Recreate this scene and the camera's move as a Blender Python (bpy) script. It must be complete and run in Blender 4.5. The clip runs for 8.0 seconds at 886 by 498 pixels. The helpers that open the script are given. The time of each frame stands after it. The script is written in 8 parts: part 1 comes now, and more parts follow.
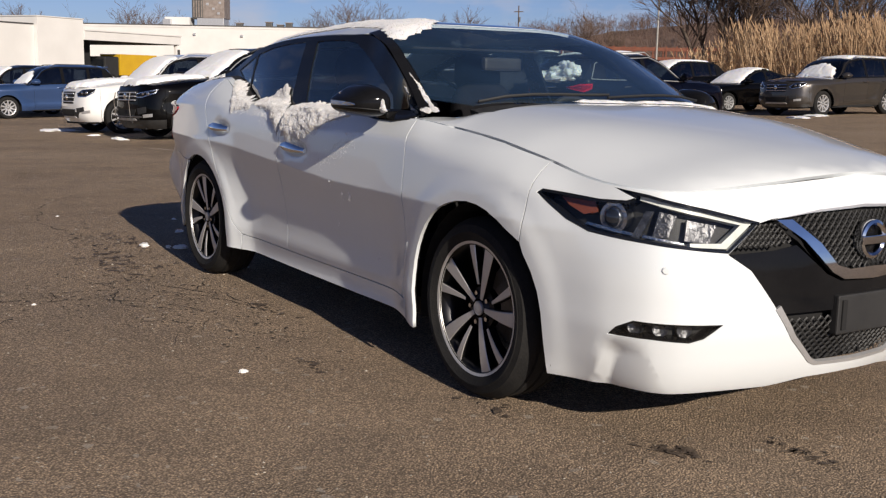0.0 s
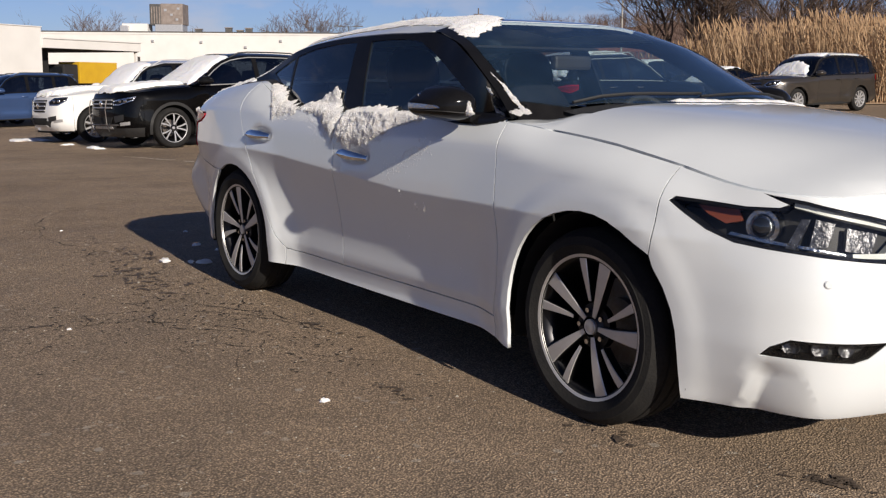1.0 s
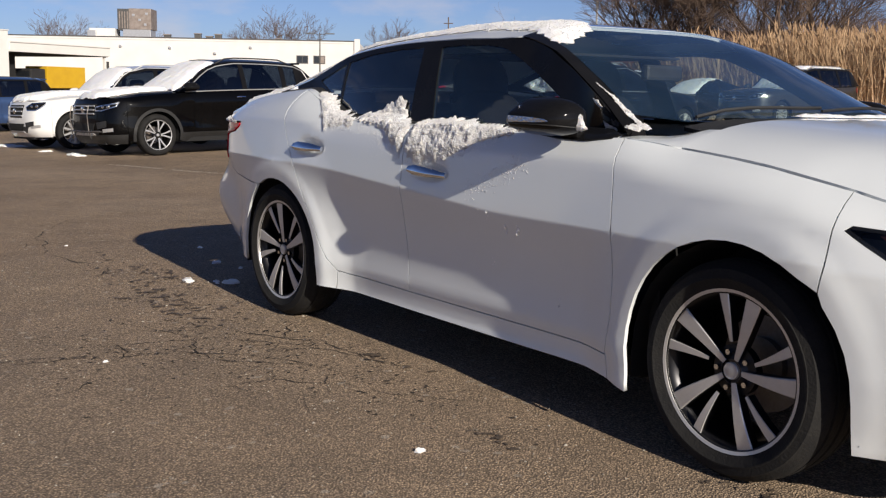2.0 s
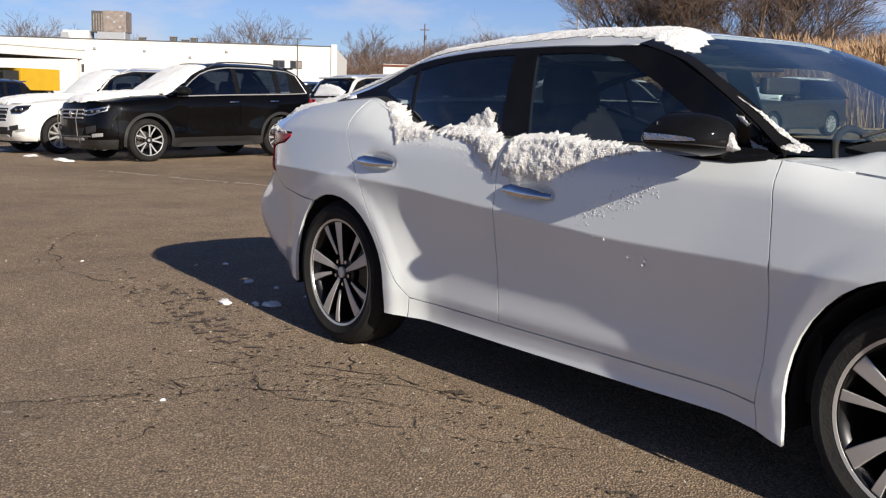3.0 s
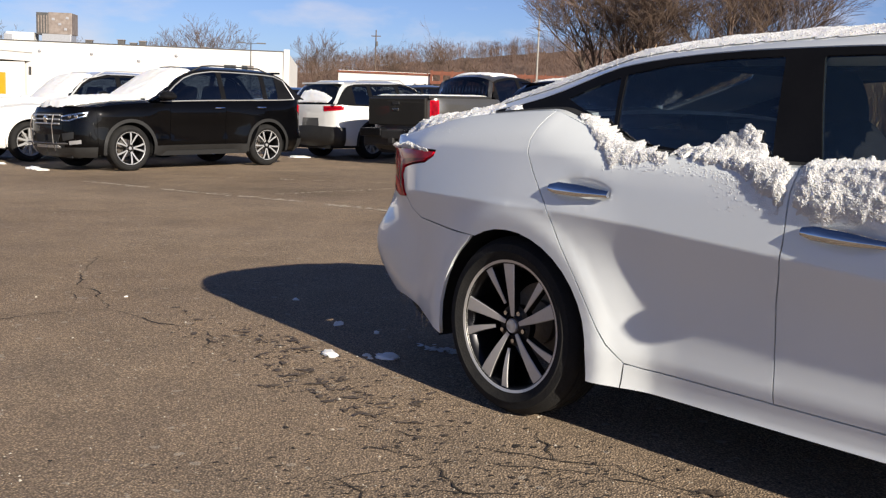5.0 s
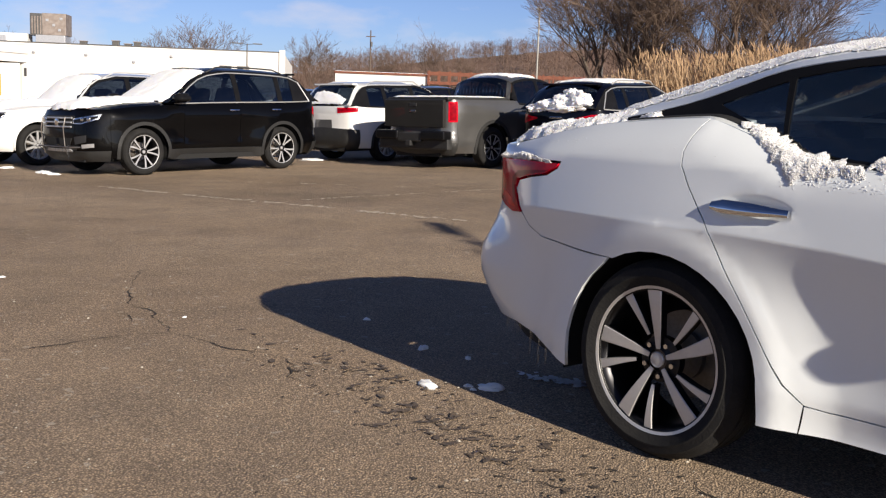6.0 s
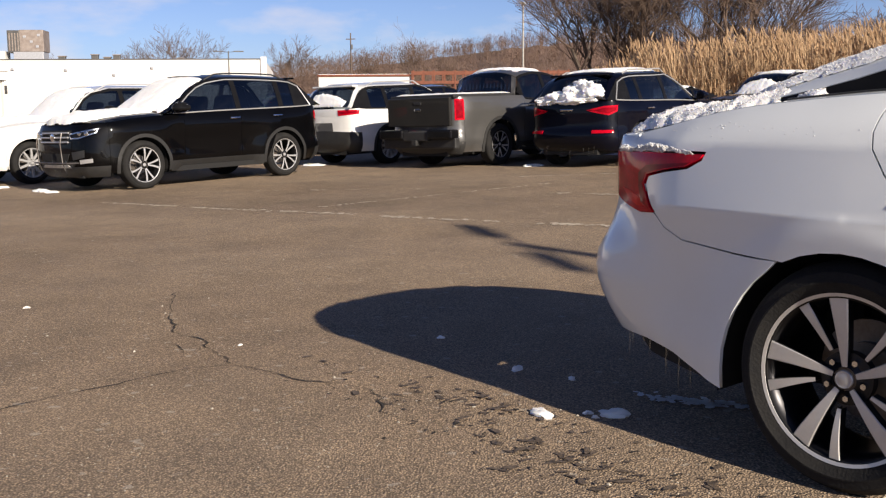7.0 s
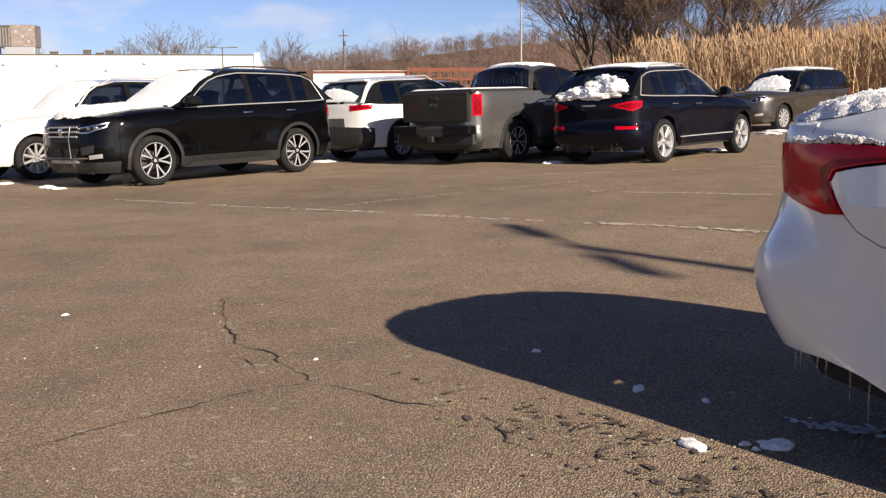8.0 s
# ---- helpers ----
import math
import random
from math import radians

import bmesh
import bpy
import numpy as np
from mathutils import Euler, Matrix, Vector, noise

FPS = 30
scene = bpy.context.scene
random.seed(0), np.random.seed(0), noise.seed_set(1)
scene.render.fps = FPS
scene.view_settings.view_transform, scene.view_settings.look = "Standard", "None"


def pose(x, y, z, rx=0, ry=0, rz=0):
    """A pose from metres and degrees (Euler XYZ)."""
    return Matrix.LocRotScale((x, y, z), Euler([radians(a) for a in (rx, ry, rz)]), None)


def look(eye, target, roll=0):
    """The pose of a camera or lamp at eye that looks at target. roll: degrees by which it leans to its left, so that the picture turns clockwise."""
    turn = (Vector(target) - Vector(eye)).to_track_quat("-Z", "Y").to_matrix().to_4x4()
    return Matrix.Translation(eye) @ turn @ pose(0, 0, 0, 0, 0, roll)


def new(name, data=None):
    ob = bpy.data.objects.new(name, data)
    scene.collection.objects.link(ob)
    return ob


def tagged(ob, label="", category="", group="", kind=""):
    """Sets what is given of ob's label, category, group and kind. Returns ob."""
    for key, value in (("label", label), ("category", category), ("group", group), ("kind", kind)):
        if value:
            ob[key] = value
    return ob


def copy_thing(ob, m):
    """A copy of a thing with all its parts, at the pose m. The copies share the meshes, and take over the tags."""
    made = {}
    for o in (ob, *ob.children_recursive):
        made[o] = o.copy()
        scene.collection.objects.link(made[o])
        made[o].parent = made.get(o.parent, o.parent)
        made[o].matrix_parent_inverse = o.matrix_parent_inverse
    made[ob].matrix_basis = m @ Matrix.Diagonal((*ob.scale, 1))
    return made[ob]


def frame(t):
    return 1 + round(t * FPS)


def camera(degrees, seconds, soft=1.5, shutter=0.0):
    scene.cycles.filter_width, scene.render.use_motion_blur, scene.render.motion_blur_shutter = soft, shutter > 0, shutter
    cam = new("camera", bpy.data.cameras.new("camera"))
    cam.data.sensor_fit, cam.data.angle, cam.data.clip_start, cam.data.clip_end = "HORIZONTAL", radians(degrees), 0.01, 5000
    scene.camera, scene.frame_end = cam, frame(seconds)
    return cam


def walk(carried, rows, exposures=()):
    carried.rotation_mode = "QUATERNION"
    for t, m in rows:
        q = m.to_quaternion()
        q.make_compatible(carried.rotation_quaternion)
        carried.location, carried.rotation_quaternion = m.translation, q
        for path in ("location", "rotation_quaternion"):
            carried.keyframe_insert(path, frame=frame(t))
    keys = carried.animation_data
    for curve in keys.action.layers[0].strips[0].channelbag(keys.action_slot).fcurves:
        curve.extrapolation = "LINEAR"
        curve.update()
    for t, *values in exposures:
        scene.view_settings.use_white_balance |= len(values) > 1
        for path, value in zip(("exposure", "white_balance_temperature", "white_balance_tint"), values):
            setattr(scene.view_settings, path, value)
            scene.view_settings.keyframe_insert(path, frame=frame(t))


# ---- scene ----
cam = camera(45.5, 8.0, soft=1.25)
PATH = [
    (0, (5.893, -3.032, 1.167), (4.236, -1.96, 0.846), 1.2),
    (0.5, (5.611, -3.171, 1.175), (3.978, -2.059, 0.863), 0.5),
    (1, (5.344, -3.26, 1.148), (3.726, -2.127, 0.834), 0.4),
    (1.5, (5.015, -3.318, 1.161), (3.411, -2.164, 0.855), 0.3),
    (1.7, (4.896, -3.346, 1.146), (3.301, -2.178, 0.844), 0.6),
    (3, (4.091, -3.508, 1.153), (2.539, -2.279, 0.869), 1.7),
    (3.5, (3.766, -3.529, 1.158), (2.232, -2.276, 0.881), 1.8),
    (4, (3.439, -3.57, 1.145), (1.924, -2.293, 0.873), 2.0),
    (4.5, (3.116, -3.613, 1.138), (1.617, -2.317, 0.867), 2.2),
    (5, (2.725, -3.618, 1.137), (1.237, -2.31, 0.869), 2.2),
    (6.3, (1.884, -3.698, 1.143), (0.41, -2.372, 0.876), 1.8),
    (6.5, (1.744, -3.691, 1.134), (0.273, -2.363, 0.869), 0.8),
    (7, (1.383, -3.658, 1.11), (-0.081, -2.322, 0.842), -0.5),
    (7.5, (1.013, -3.65, 1.086), (-0.445, -2.307, 0.819), -0.5),
    (8, (0.704, -3.663, 1.075), (-0.747, -2.314, 0.802), -0.3),
]
walk(cam, [(t, look(eye, target, roll)) for t, eye, target, roll in PATH],
     exposures=[(0, 0.03, 6600, 12), (1.7, 0.15, 6550, 11), (2.8, 0.38, 6550, 9), (3.5, 0.55, 6600, 9), (5, 0.56, 6650, 9), (6.5, 0.58, 6750, 11), (8, 0.71, 7050, 12)])
from mathutils import geometry

# ---- world, sun ----
SUN = Vector((0.913, -0.110, 0.402)).normalized()  # towards the sun
world = bpy.data.worlds.new("sky")
scene.world = world
world.use_nodes = True
wn, wl = world.node_tree.nodes, world.node_tree.links
wn.clear()
sky = wn.new("ShaderNodeTexSky")
sky.sky_type, sky.sun_disc = "NISHITA", False
sky.sun_elevation = math.asin(SUN.z)
sky.sun_rotation = math.atan2(SUN.x, SUN.y)
sky.air_density, sky.dust_density, sky.ozone_density = 0.75, 0.4, 1.0
geo = wn.new("ShaderNodeTexCoord")
stretch = wn.new("ShaderNodeMapping")
stretch.inputs["Scale"].default_value = (3.0, 3.0, 9.0)
puff = wn.new("ShaderNodeTexNoise")
puff.inputs["Scale"].default_value, puff.inputs["Detail"].default_value = 2.3, 7.0
puff.inputs["Roughness"].default_value = 0.55
ramp = wn.new("ShaderNodeValToRGB")
ramp.color_ramp.elements[0].position, ramp.color_ramp.elements[1].position = 0.52, 0.70
cloudy = wn.new("ShaderNodeMixRGB")
cloudy.inputs[2].default_value = (11.0, 10.4, 11.0, 1)
air = wn.new("ShaderNodeBackground")
air.inputs["Strength"].default_value = 0.050
out = wn.new("ShaderNodeOutputWorld")
wl.new(geo.outputs["Generated"], stretch.inputs["Vector"])
wl.new(stretch.outputs["Vector"], puff.inputs["Vector"])
wl.new(puff.outputs["Fac"], ramp.inputs["Fac"])
soft = wn.new("ShaderNodeMath")
soft.operation = "MULTIPLY"
wl.new(ramp.outputs["Color"], soft.inputs[0])
low_only = wn.new("ShaderNodeMapRange")
low_only.interpolation_type = "SMOOTHSTEP"
for key, value in (("From Min", 0.14), ("From Max", 0.40), ("To Min", 0.5), ("To Max", 0.06)):
    low_only.inputs[key].default_value = value
wl.new(soft.outputs[0], cloudy.inputs[0])
hue = wn.new("ShaderNodeMixRGB")
hue.blend_type = "MULTIPLY"
hue.inputs[0].default_value, hue.inputs[2].default_value = 1.0, (0.71, 0.825, 1.23, 1)
wl.new(sky.outputs["Color"], hue.inputs[1])
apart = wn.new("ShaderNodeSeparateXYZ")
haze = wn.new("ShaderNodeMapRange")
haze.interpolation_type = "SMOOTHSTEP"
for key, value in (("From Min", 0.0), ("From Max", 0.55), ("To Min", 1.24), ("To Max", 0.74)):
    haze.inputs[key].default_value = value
bright = wn.new("ShaderNodeMixRGB")
bright.blend_type, bright.inputs[0].default_value = "MULTIPLY", 1.0
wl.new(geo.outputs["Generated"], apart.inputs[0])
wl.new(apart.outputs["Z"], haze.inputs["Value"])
wl.new(apart.outputs["Z"], low_only.inputs["Value"])
wl.new(low_only.outputs["Result"], soft.inputs[1])
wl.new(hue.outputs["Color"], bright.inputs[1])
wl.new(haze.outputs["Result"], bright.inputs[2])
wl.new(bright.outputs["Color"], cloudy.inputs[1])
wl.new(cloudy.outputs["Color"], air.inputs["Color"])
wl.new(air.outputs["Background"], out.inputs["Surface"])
lamp = bpy.data.lights.new("sun", "SUN")
lamp.energy, lamp.angle, lamp.color = 5.0, radians(0.53), (1.0, 0.915, 0.785)
sun = new("sun", lamp)
sun.matrix_world = look(SUN * 50, (0, 0, 0))

# ---- materials ----


def material(name, a, b=None, scale=6.0, rough=0.5, metal=0.0, bump=0.0, bump_scale=60.0, coat=0.0, rough_vary=0.1, spec=0.5, fine=90.0):
    """A surface between two colours, mottled at two scales, with uneven gloss and fine relief."""
    m = bpy.data.materials.new(name)
    m.use_nodes = True
    n, l = m.node_tree.nodes, m.node_tree.links
    p = n["Principled BSDF"]
    b = b or tuple(c * 0.82 for c in a)
    co = n.new("ShaderNodeTexCoord")
    big, small = n.new("ShaderNodeTexNoise"), n.new("ShaderNodeTexNoise")
    big.inputs["Scale"].default_value, big.inputs["Detail"].default_value = scale, 6
    small.inputs["Scale"].default_value, small.inputs["Detail"].default_value = fine, 3
    both = n.new("ShaderNodeMath")
    both.operation = "MULTIPLY_ADD"
    both.inputs[1].default_value = 0.35
    mix = n.new("ShaderNodeMixRGB")
    mix.inputs[1].default_value, mix.inputs[2].default_value = (*a, 1), (*b, 1)
    ramp_ = n.new("ShaderNodeMapRange")
    ramp_.inputs["From Min"].default_value, ramp_.inputs["From Max"].default_value = 0.5, 0.9
    for node in (big, small):
        l.new(co.outputs["Object"], node.inputs["Vector"])
    l.new(small.outputs["Fac"], both.inputs[0])
    l.new(big.outputs["Fac"], both.inputs[2])
    l.new(both.outputs[0], ramp_.inputs["Value"])
    l.new(ramp_.outputs["Result"], mix.inputs[0])
    l.new(mix.outputs["Color"], p.inputs["Base Color"])
    gloss = n.new("ShaderNodeMapRange")
    gloss.inputs["To Min"].default_value, gloss.inputs["To Max"].default_value = max(rough - rough_vary, 0.02), min(rough + rough_vary, 1)
    l.new(big.outputs["Fac"], gloss.inputs["Value"])
    l.new(gloss.outputs["Result"], p.inputs["Roughness"])
    p.inputs["Metallic"].default_value = metal
    p.inputs["Coat Weight"].default_value = coat
    p.inputs["Coat Roughness"].default_value = 0.04
    p.inputs["Specular IOR Level"].default_value = spec
    if bump:
        grain, bm_ = n.new("ShaderNodeTexNoise"), n.new("ShaderNodeBump")
        grain.inputs["Scale"].default_value, grain.inputs["Detail"].default_value = bump_scale, 5
        bm_.inputs["Strength"].default_value, bm_.inputs["Distance"].default_value = bump, 0.02
        l.new(co.outputs["Object"], grain.inputs["Vector"])
        l.new(grain.outputs["Fac"], bm_.inputs["Height"])
        l.new(bm_.outputs["Normal"], p.inputs["Normal"])
    return m


def glass_material(name, tint, gloss=1.0, rough=0.01, ior=1.8, blue_veil=0.0):
    """A thin tinted pane: clear through, mirror-like at glancing angles; an optional blue veil stands in for reflected
    sky.
    """
    m = bpy.data.materials.new(name)
    m.use_nodes = True
    n, l = m.node_tree.nodes, m.node_tree.links
    n.remove(n["Principled BSDF"])
    clear, shine, mix, fres = n.new("ShaderNodeBsdfTransparent"), n.new("ShaderNodeBsdfGlossy"), n.new("ShaderNodeMixShader"), n.new("ShaderNodeLayerWeight")
    clear.inputs["Color"].default_value = (*tint, 1)
    shine.inputs["Color"].default_value = (gloss, gloss, gloss, 1)
    shine.inputs["Roughness"].default_value = rough
    fres.inputs["Blend"].default_value = 0.5
    steep, lift = n.new("ShaderNodeMath"), n.new("ShaderNodeMath")
    steep.operation, lift.operation = "POWER", "MULTIPLY_ADD"
    steep.inputs[1].default_value = 5.0
    least = ((ior - 1) / (ior + 1)) ** 2
    lift.inputs[1].default_value, lift.inputs[2].default_value = 1 - least, least
    l.new(fres.outputs["Facing"], steep.inputs[0])
    l.new(steep.outputs[0], lift.inputs[0])
    l.new(lift.outputs[0], mix.inputs["Fac"])
    l.new(clear.outputs["BSDF"], mix.inputs[1])
    l.new(shine.outputs["BSDF"], mix.inputs[2])
    last = mix.outputs["Shader"]
    # thin uneven diffuse coat, coloured blue to stand in for sky sheen
    if blue_veil:
        sky_sheen, veil, patch = n.new("ShaderNodeBsdfDiffuse"), n.new("ShaderNodeMixShader"), n.new("ShaderNodeTexNoise")
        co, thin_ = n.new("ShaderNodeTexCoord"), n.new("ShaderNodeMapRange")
        sky_sheen.inputs["Color"].default_value = (0.25, 0.52, 0.92, 1)
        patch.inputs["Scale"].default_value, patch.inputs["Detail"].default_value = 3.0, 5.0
        for key, value in (("From Min", 0.3), ("From Max", 0.7), ("To Min", 0.6 * blue_veil), ("To Max", 1.4 * blue_veil)):
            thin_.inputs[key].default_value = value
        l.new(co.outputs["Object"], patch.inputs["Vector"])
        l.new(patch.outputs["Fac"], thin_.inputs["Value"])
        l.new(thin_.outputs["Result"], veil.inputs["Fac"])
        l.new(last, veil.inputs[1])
        l.new(sky_sheen.outputs["BSDF"], veil.inputs[2])
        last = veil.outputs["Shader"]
    l.new(last, n["Material Output"].inputs["Surface"])
    return m


def paint(name, a, b=None, metal=0.0, rough=0.35):
    dark = max(a) < 0.05
    return material(name, a, b, scale=1.3, rough=0.45 if dark else rough, metal=metal, coat=0.42 if dark else 1.0, rough_vary=0.06, fine=420.0, spec=0.05 if dark else 0.4)


PEARL = paint("pearl_white_paint", (0.785, 0.822, 0.842), (0.745, 0.782, 0.802), rough=0.36)
BLACK_TRIM = material("gloss_black_trim", (0.008, 0.008, 0.009), (0.012, 0.012, 0.013), rough=0.08, rough_vary=0.04, spec=0.14)
SATIN_BLACK = material("black_plastic", (0.018, 0.018, 0.019), (0.03, 0.03, 0.03), rough=0.55, bump=0.15, bump_scale=300)
# near-black for hidden shells; also stands in for shade under the canopy
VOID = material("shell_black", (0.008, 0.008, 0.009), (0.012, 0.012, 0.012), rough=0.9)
RUBBER = material("tyre_rubber", (0.011, 0.011, 0.012), (0.022, 0.021, 0.02), scale=9, rough=0.85, spec=0.25, bump=0.2, bump_scale=120)
CHROME = material("chrome", (0.78, 0.79, 0.82), (0.7, 0.71, 0.74), rough=0.07, metal=1.0, rough_vary=0.03)
MACHINED = material("machined_alloy", (0.66, 0.65, 0.64), (0.56, 0.55, 0.54), rough=0.38, metal=0.55)
GUNMETAL = material("gunmetal_alloy", (0.022, 0.022, 0.025), (0.035, 0.035, 0.038), rough=0.35, metal=0.8)
SILVER = material("silver_alloy", (0.58, 0.58, 0.59), (0.46, 0.46, 0.47), rough=0.35, metal=0.5)
STEEL = material("brake_steel", (0.25, 0.24, 0.23), (0.16, 0.13, 0.11), rough=0.45, metal=0.9)
DARK_GLASS = glass_material("privacy_glass", (0.16, 0.19, 0.22), ior=2.1)
# the last values set how much blue sky sheen is painted on
CLEAR_GLASS = glass_material("tinted_glass", (0.80, 0.90, 0.86), ior=1.7, blue_veil=0.014)
REAR_GLASS = glass_material("tinted_rear_glass", (0.36, 0.42, 0.46), ior=1.9, blue_veil=0.011)
SCREEN_GLASS = glass_material("windscreen_glass", (0.78, 0.88, 0.90), ior=2.2, blue_veil=0.032)
ROOF_GLASS = material("dark_roof_glass", (0.01, 0.012, 0.016), (0.014, 0.016, 0.02), rough=0.04, rough_vary=0.02, coat=1.0)
LENS = glass_material("clear_lens", (0.93, 0.95, 0.95), ior=1.45)
RED_LENS = material("red_lamp_plastic", (0.62, 0.004, 0.020), (0.34, 0.002, 0.012), scale=9, rough=0.12, spec=0.16, rough_vary=0.04)
RED_BRIGHT = material("bright_red_lamp_plastic", (0.80, 0.02, 0.02), (0.55, 0.012, 0.012), scale=20, rough=0.2, spec=0.1, rough_vary=0.03)
RED_DARK = material("dark_red_lamp_plastic", (0.30, 0.002, 0.010), (0.14, 0.001, 0.006), scale=14, rough=0.15, spec=0.12, rough_vary=0.03)
AMBER = material("amber_reflector", (0.22, 0.06, 0.03), (0.15, 0.04, 0.02), rough=0.15, coat=0.5)
DRL = material("frosted_light_strip", (0.72, 0.74, 0.70), (0.6, 0.62, 0.58), scale=30, rough=0.35, coat=0.3)
LAMP_BOWL = material("smoked_lamp_bowl", (0.20, 0.20, 0.21), (0.07, 0.07, 0.075), scale=24, rough=0.3, metal=0.8, rough_vary=0.1, bump=0.5, bump_scale=45)
REFLECTOR = material("lamp_reflector", (0.7, 0.71, 0.73), (0.5, 0.51, 0.53), scale=30, rough=0.2, metal=1.0, rough_vary=0.06, bump=0.35, bump_scale=70)
SEAT = material("charcoal_leather", (0.009, 0.009, 0.011), (0.014, 0.014, 0.016), scale=12, rough=0.9, spec=0.02, bump=0.2, bump_scale=200)
SNOW = material("snow", (0.90, 0.90, 0.92), (0.84, 0.86, 0.90), scale=18, rough=0.95, bump=0.32, bump_scale=150, spec=0.05)
SNOW.node_tree.nodes["Principled BSDF"].inputs["Subsurface Weight"].default_value = 0.6
SNOW.node_tree.nodes["Principled BSDF"].inputs["Subsurface Radius"].default_value = (0.016, 0.018, 0.022)
SNOW.node_tree.nodes["Principled BSDF"].inputs["Subsurface Scale"].default_value = 1.0
ICE = glass_material("clear_ice", (0.86, 0.9, 0.93), rough=0.08)


# ---- mesh helpers ----
def smoothstep(a, b, x):
    t = min(max((x - a) / (b - a), 0.0), 1.0)
    return t * t * (3 - 2 * t)


class Curve:
    """A smooth curve through (t, value) knots that never overshoots."""

    def __init__(self, *knots):
        self.t, self.v = [k[0] for k in knots], [k[1] for k in knots]
        t, v, n = self.t, self.v, len(knots)
        h = [t[i + 1] - t[i] for i in range(n - 1)]
        s = [(v[i + 1] - v[i]) / h[i] for i in range(n - 1)]
        g = [s[0]]
        for i in range(1, n - 1):
            if s[i - 1] * s[i] <= 0:
                g.append(0.0)
            else:
                w1, w2 = 2 * h[i] + h[i - 1], h[i] + 2 * h[i - 1]
                g.append((w1 + w2) / (w1 / s[i - 1] + w2 / s[i]))
        self.g = g + [s[-1]]

    def __call__(self, x):
        t, v, g = self.t, self.v, self.g
        if x <= t[0]:
            return v[0]
        if x >= t[-1]:
            return v[-1]
        i = 0
        while t[i + 1] < x:
            i += 1
        h = t[i + 1] - t[i]
        q = (x - t[i]) / h
        return v[i] * (1 + 2 * q) * (1 - q) ** 2 + g[i] * h * q * (1 - q) ** 2 + v[i + 1] * q * q * (3 - 2 * q) + g[i + 1] * h * q * q * (q - 1)


def linked(name, mesh, mat, parent=None, label="", m=None):
    ob = new(name, mesh)
    if mat is not None and not mesh.materials:
        for one in (mat if isinstance(mat, (list, tuple)) else [mat]):
            mesh.materials.append(one)
    ob.parent = parent
    if m is not None:
        ob.matrix_basis = m
    if label:
        ob["label"] = label
    return ob


def part(name, bm, mat, parent=None, label="", m=None, smooth=False):
    """Links a bmesh as one mesh object under a thing or a part."""
    mesh = bpy.data.meshes.new(name)
    bmesh.ops.recalc_face_normals(bm, faces=bm.faces)
    bm.to_mesh(mesh)
    bm.free()
    if smooth:
        mesh.polygons.foreach_set("use_smooth", [True] * len(mesh.polygons))
        mesh.set_sharp_from_angle(angle=radians(40))
    return linked(name, mesh, mat, parent, label, m)


def thing(name, label, category, m=None, group="", kind=""):
    ob = new(name)
    ob.empty_display_size = 0.2
    if m is not None:
        ob.matrix_basis = m
    return tagged(ob, label, category, group, kind)


def add_box(bm, lo, hi, bevel=0.0, m=None):
    c = [(a + b) / 2 for a, b in zip(lo, hi)]
    s = [b - a for a, b in zip(lo, hi)]
    mat_ = Matrix.Translation(c) @ Matrix.Diagonal((*s, 1))
    made = bmesh.ops.create_cube(bm, size=1.0, matrix=(m @ mat_) if m else mat_)["verts"]
    if bevel:
        edges = list({e for v in made for e in v.link_edges})
        bmesh.ops.bevel(bm, geom=edges, offset=bevel, segments=2, affect="EDGES", profile=0.6)
    return made


def boxed(lo, hi, bevel=0.0, m=None):
    bm = bmesh.new()
    add_box(bm, lo, hi, bevel, m)
    return bm


def add_tube(bm, pts, radii, sides=8, caps=True):
    """A tapered tube along points."""
    rings, n = [], len(pts)
    pts = [Vector(p) for p in pts]
    up = Vector((0.13, 0.31, 0.94))
    for i, p in enumerate(pts):
        d = (pts[min(i + 1, n - 1)] - pts[max(i - 1, 0)]).normalized()
        a = d.cross(up)
        a = a.normalized() if a.length > 1e-4 else d.orthogonal().normalized()
        b = d.cross(a)
        r = radii[i] if isinstance(radii, (list, tuple)) else radii
        rings.append([bm.verts.new(p + (a * math.cos(t) + b * math.sin(t)) * r) for t in (2 * math.pi * k / sides for k in range(sides))])
    for r0, r1 in zip(rings, rings[1:]):
        for k in range(sides):
            bm.faces.new((r0[k], r0[(k + 1) % sides], r1[(k + 1) % sides], r1[k]))
    if caps and sides > 2:
        bm.faces.new(rings[0][::-1])
        bm.faces.new(rings[-1])


def tube(pts, radii, sides=8):
    bm = bmesh.new()
    add_tube(bm, pts, radii, sides)
    return bm


def add_lathe(bm, profile, segments=48):
    """Spins (radius, offset) round the y axis."""
    rings = []
    for r, o in profile:
        rings.append([bm.verts.new((r * math.cos(a), o, r * math.sin(a))) for a in (2 * math.pi * k / segments for k in range(segments))])
    for r0, r1 in zip(rings, rings[1:]):
        for k in range(segments):
            bm.faces.new((r0[k], r0[(k + 1) % segments], r1[(k + 1) % segments], r1[k]))


def lathe(profile, segments=48):
    bm = bmesh.new()
    add_lathe(bm, profile, segments)
    return bm


def inside(poly, q):
    """Which of the points q (n x 2) lie in the polygon."""
    hit = np.zeros(len(q), bool)
    n = len(poly)
    for i in range(n):
        (x0, y0), (x1, y1) = poly[i], poly[(i + 1) % n]
        if y0 == y1:
            continue
        cross = ((y0 > q[:, 1]) != (y1 > q[:, 1])) & (q[:, 0] < (x1 - x0) * (q[:, 1] - y0) / (y1 - y0) + x0)
        hit ^= cross
    return hit


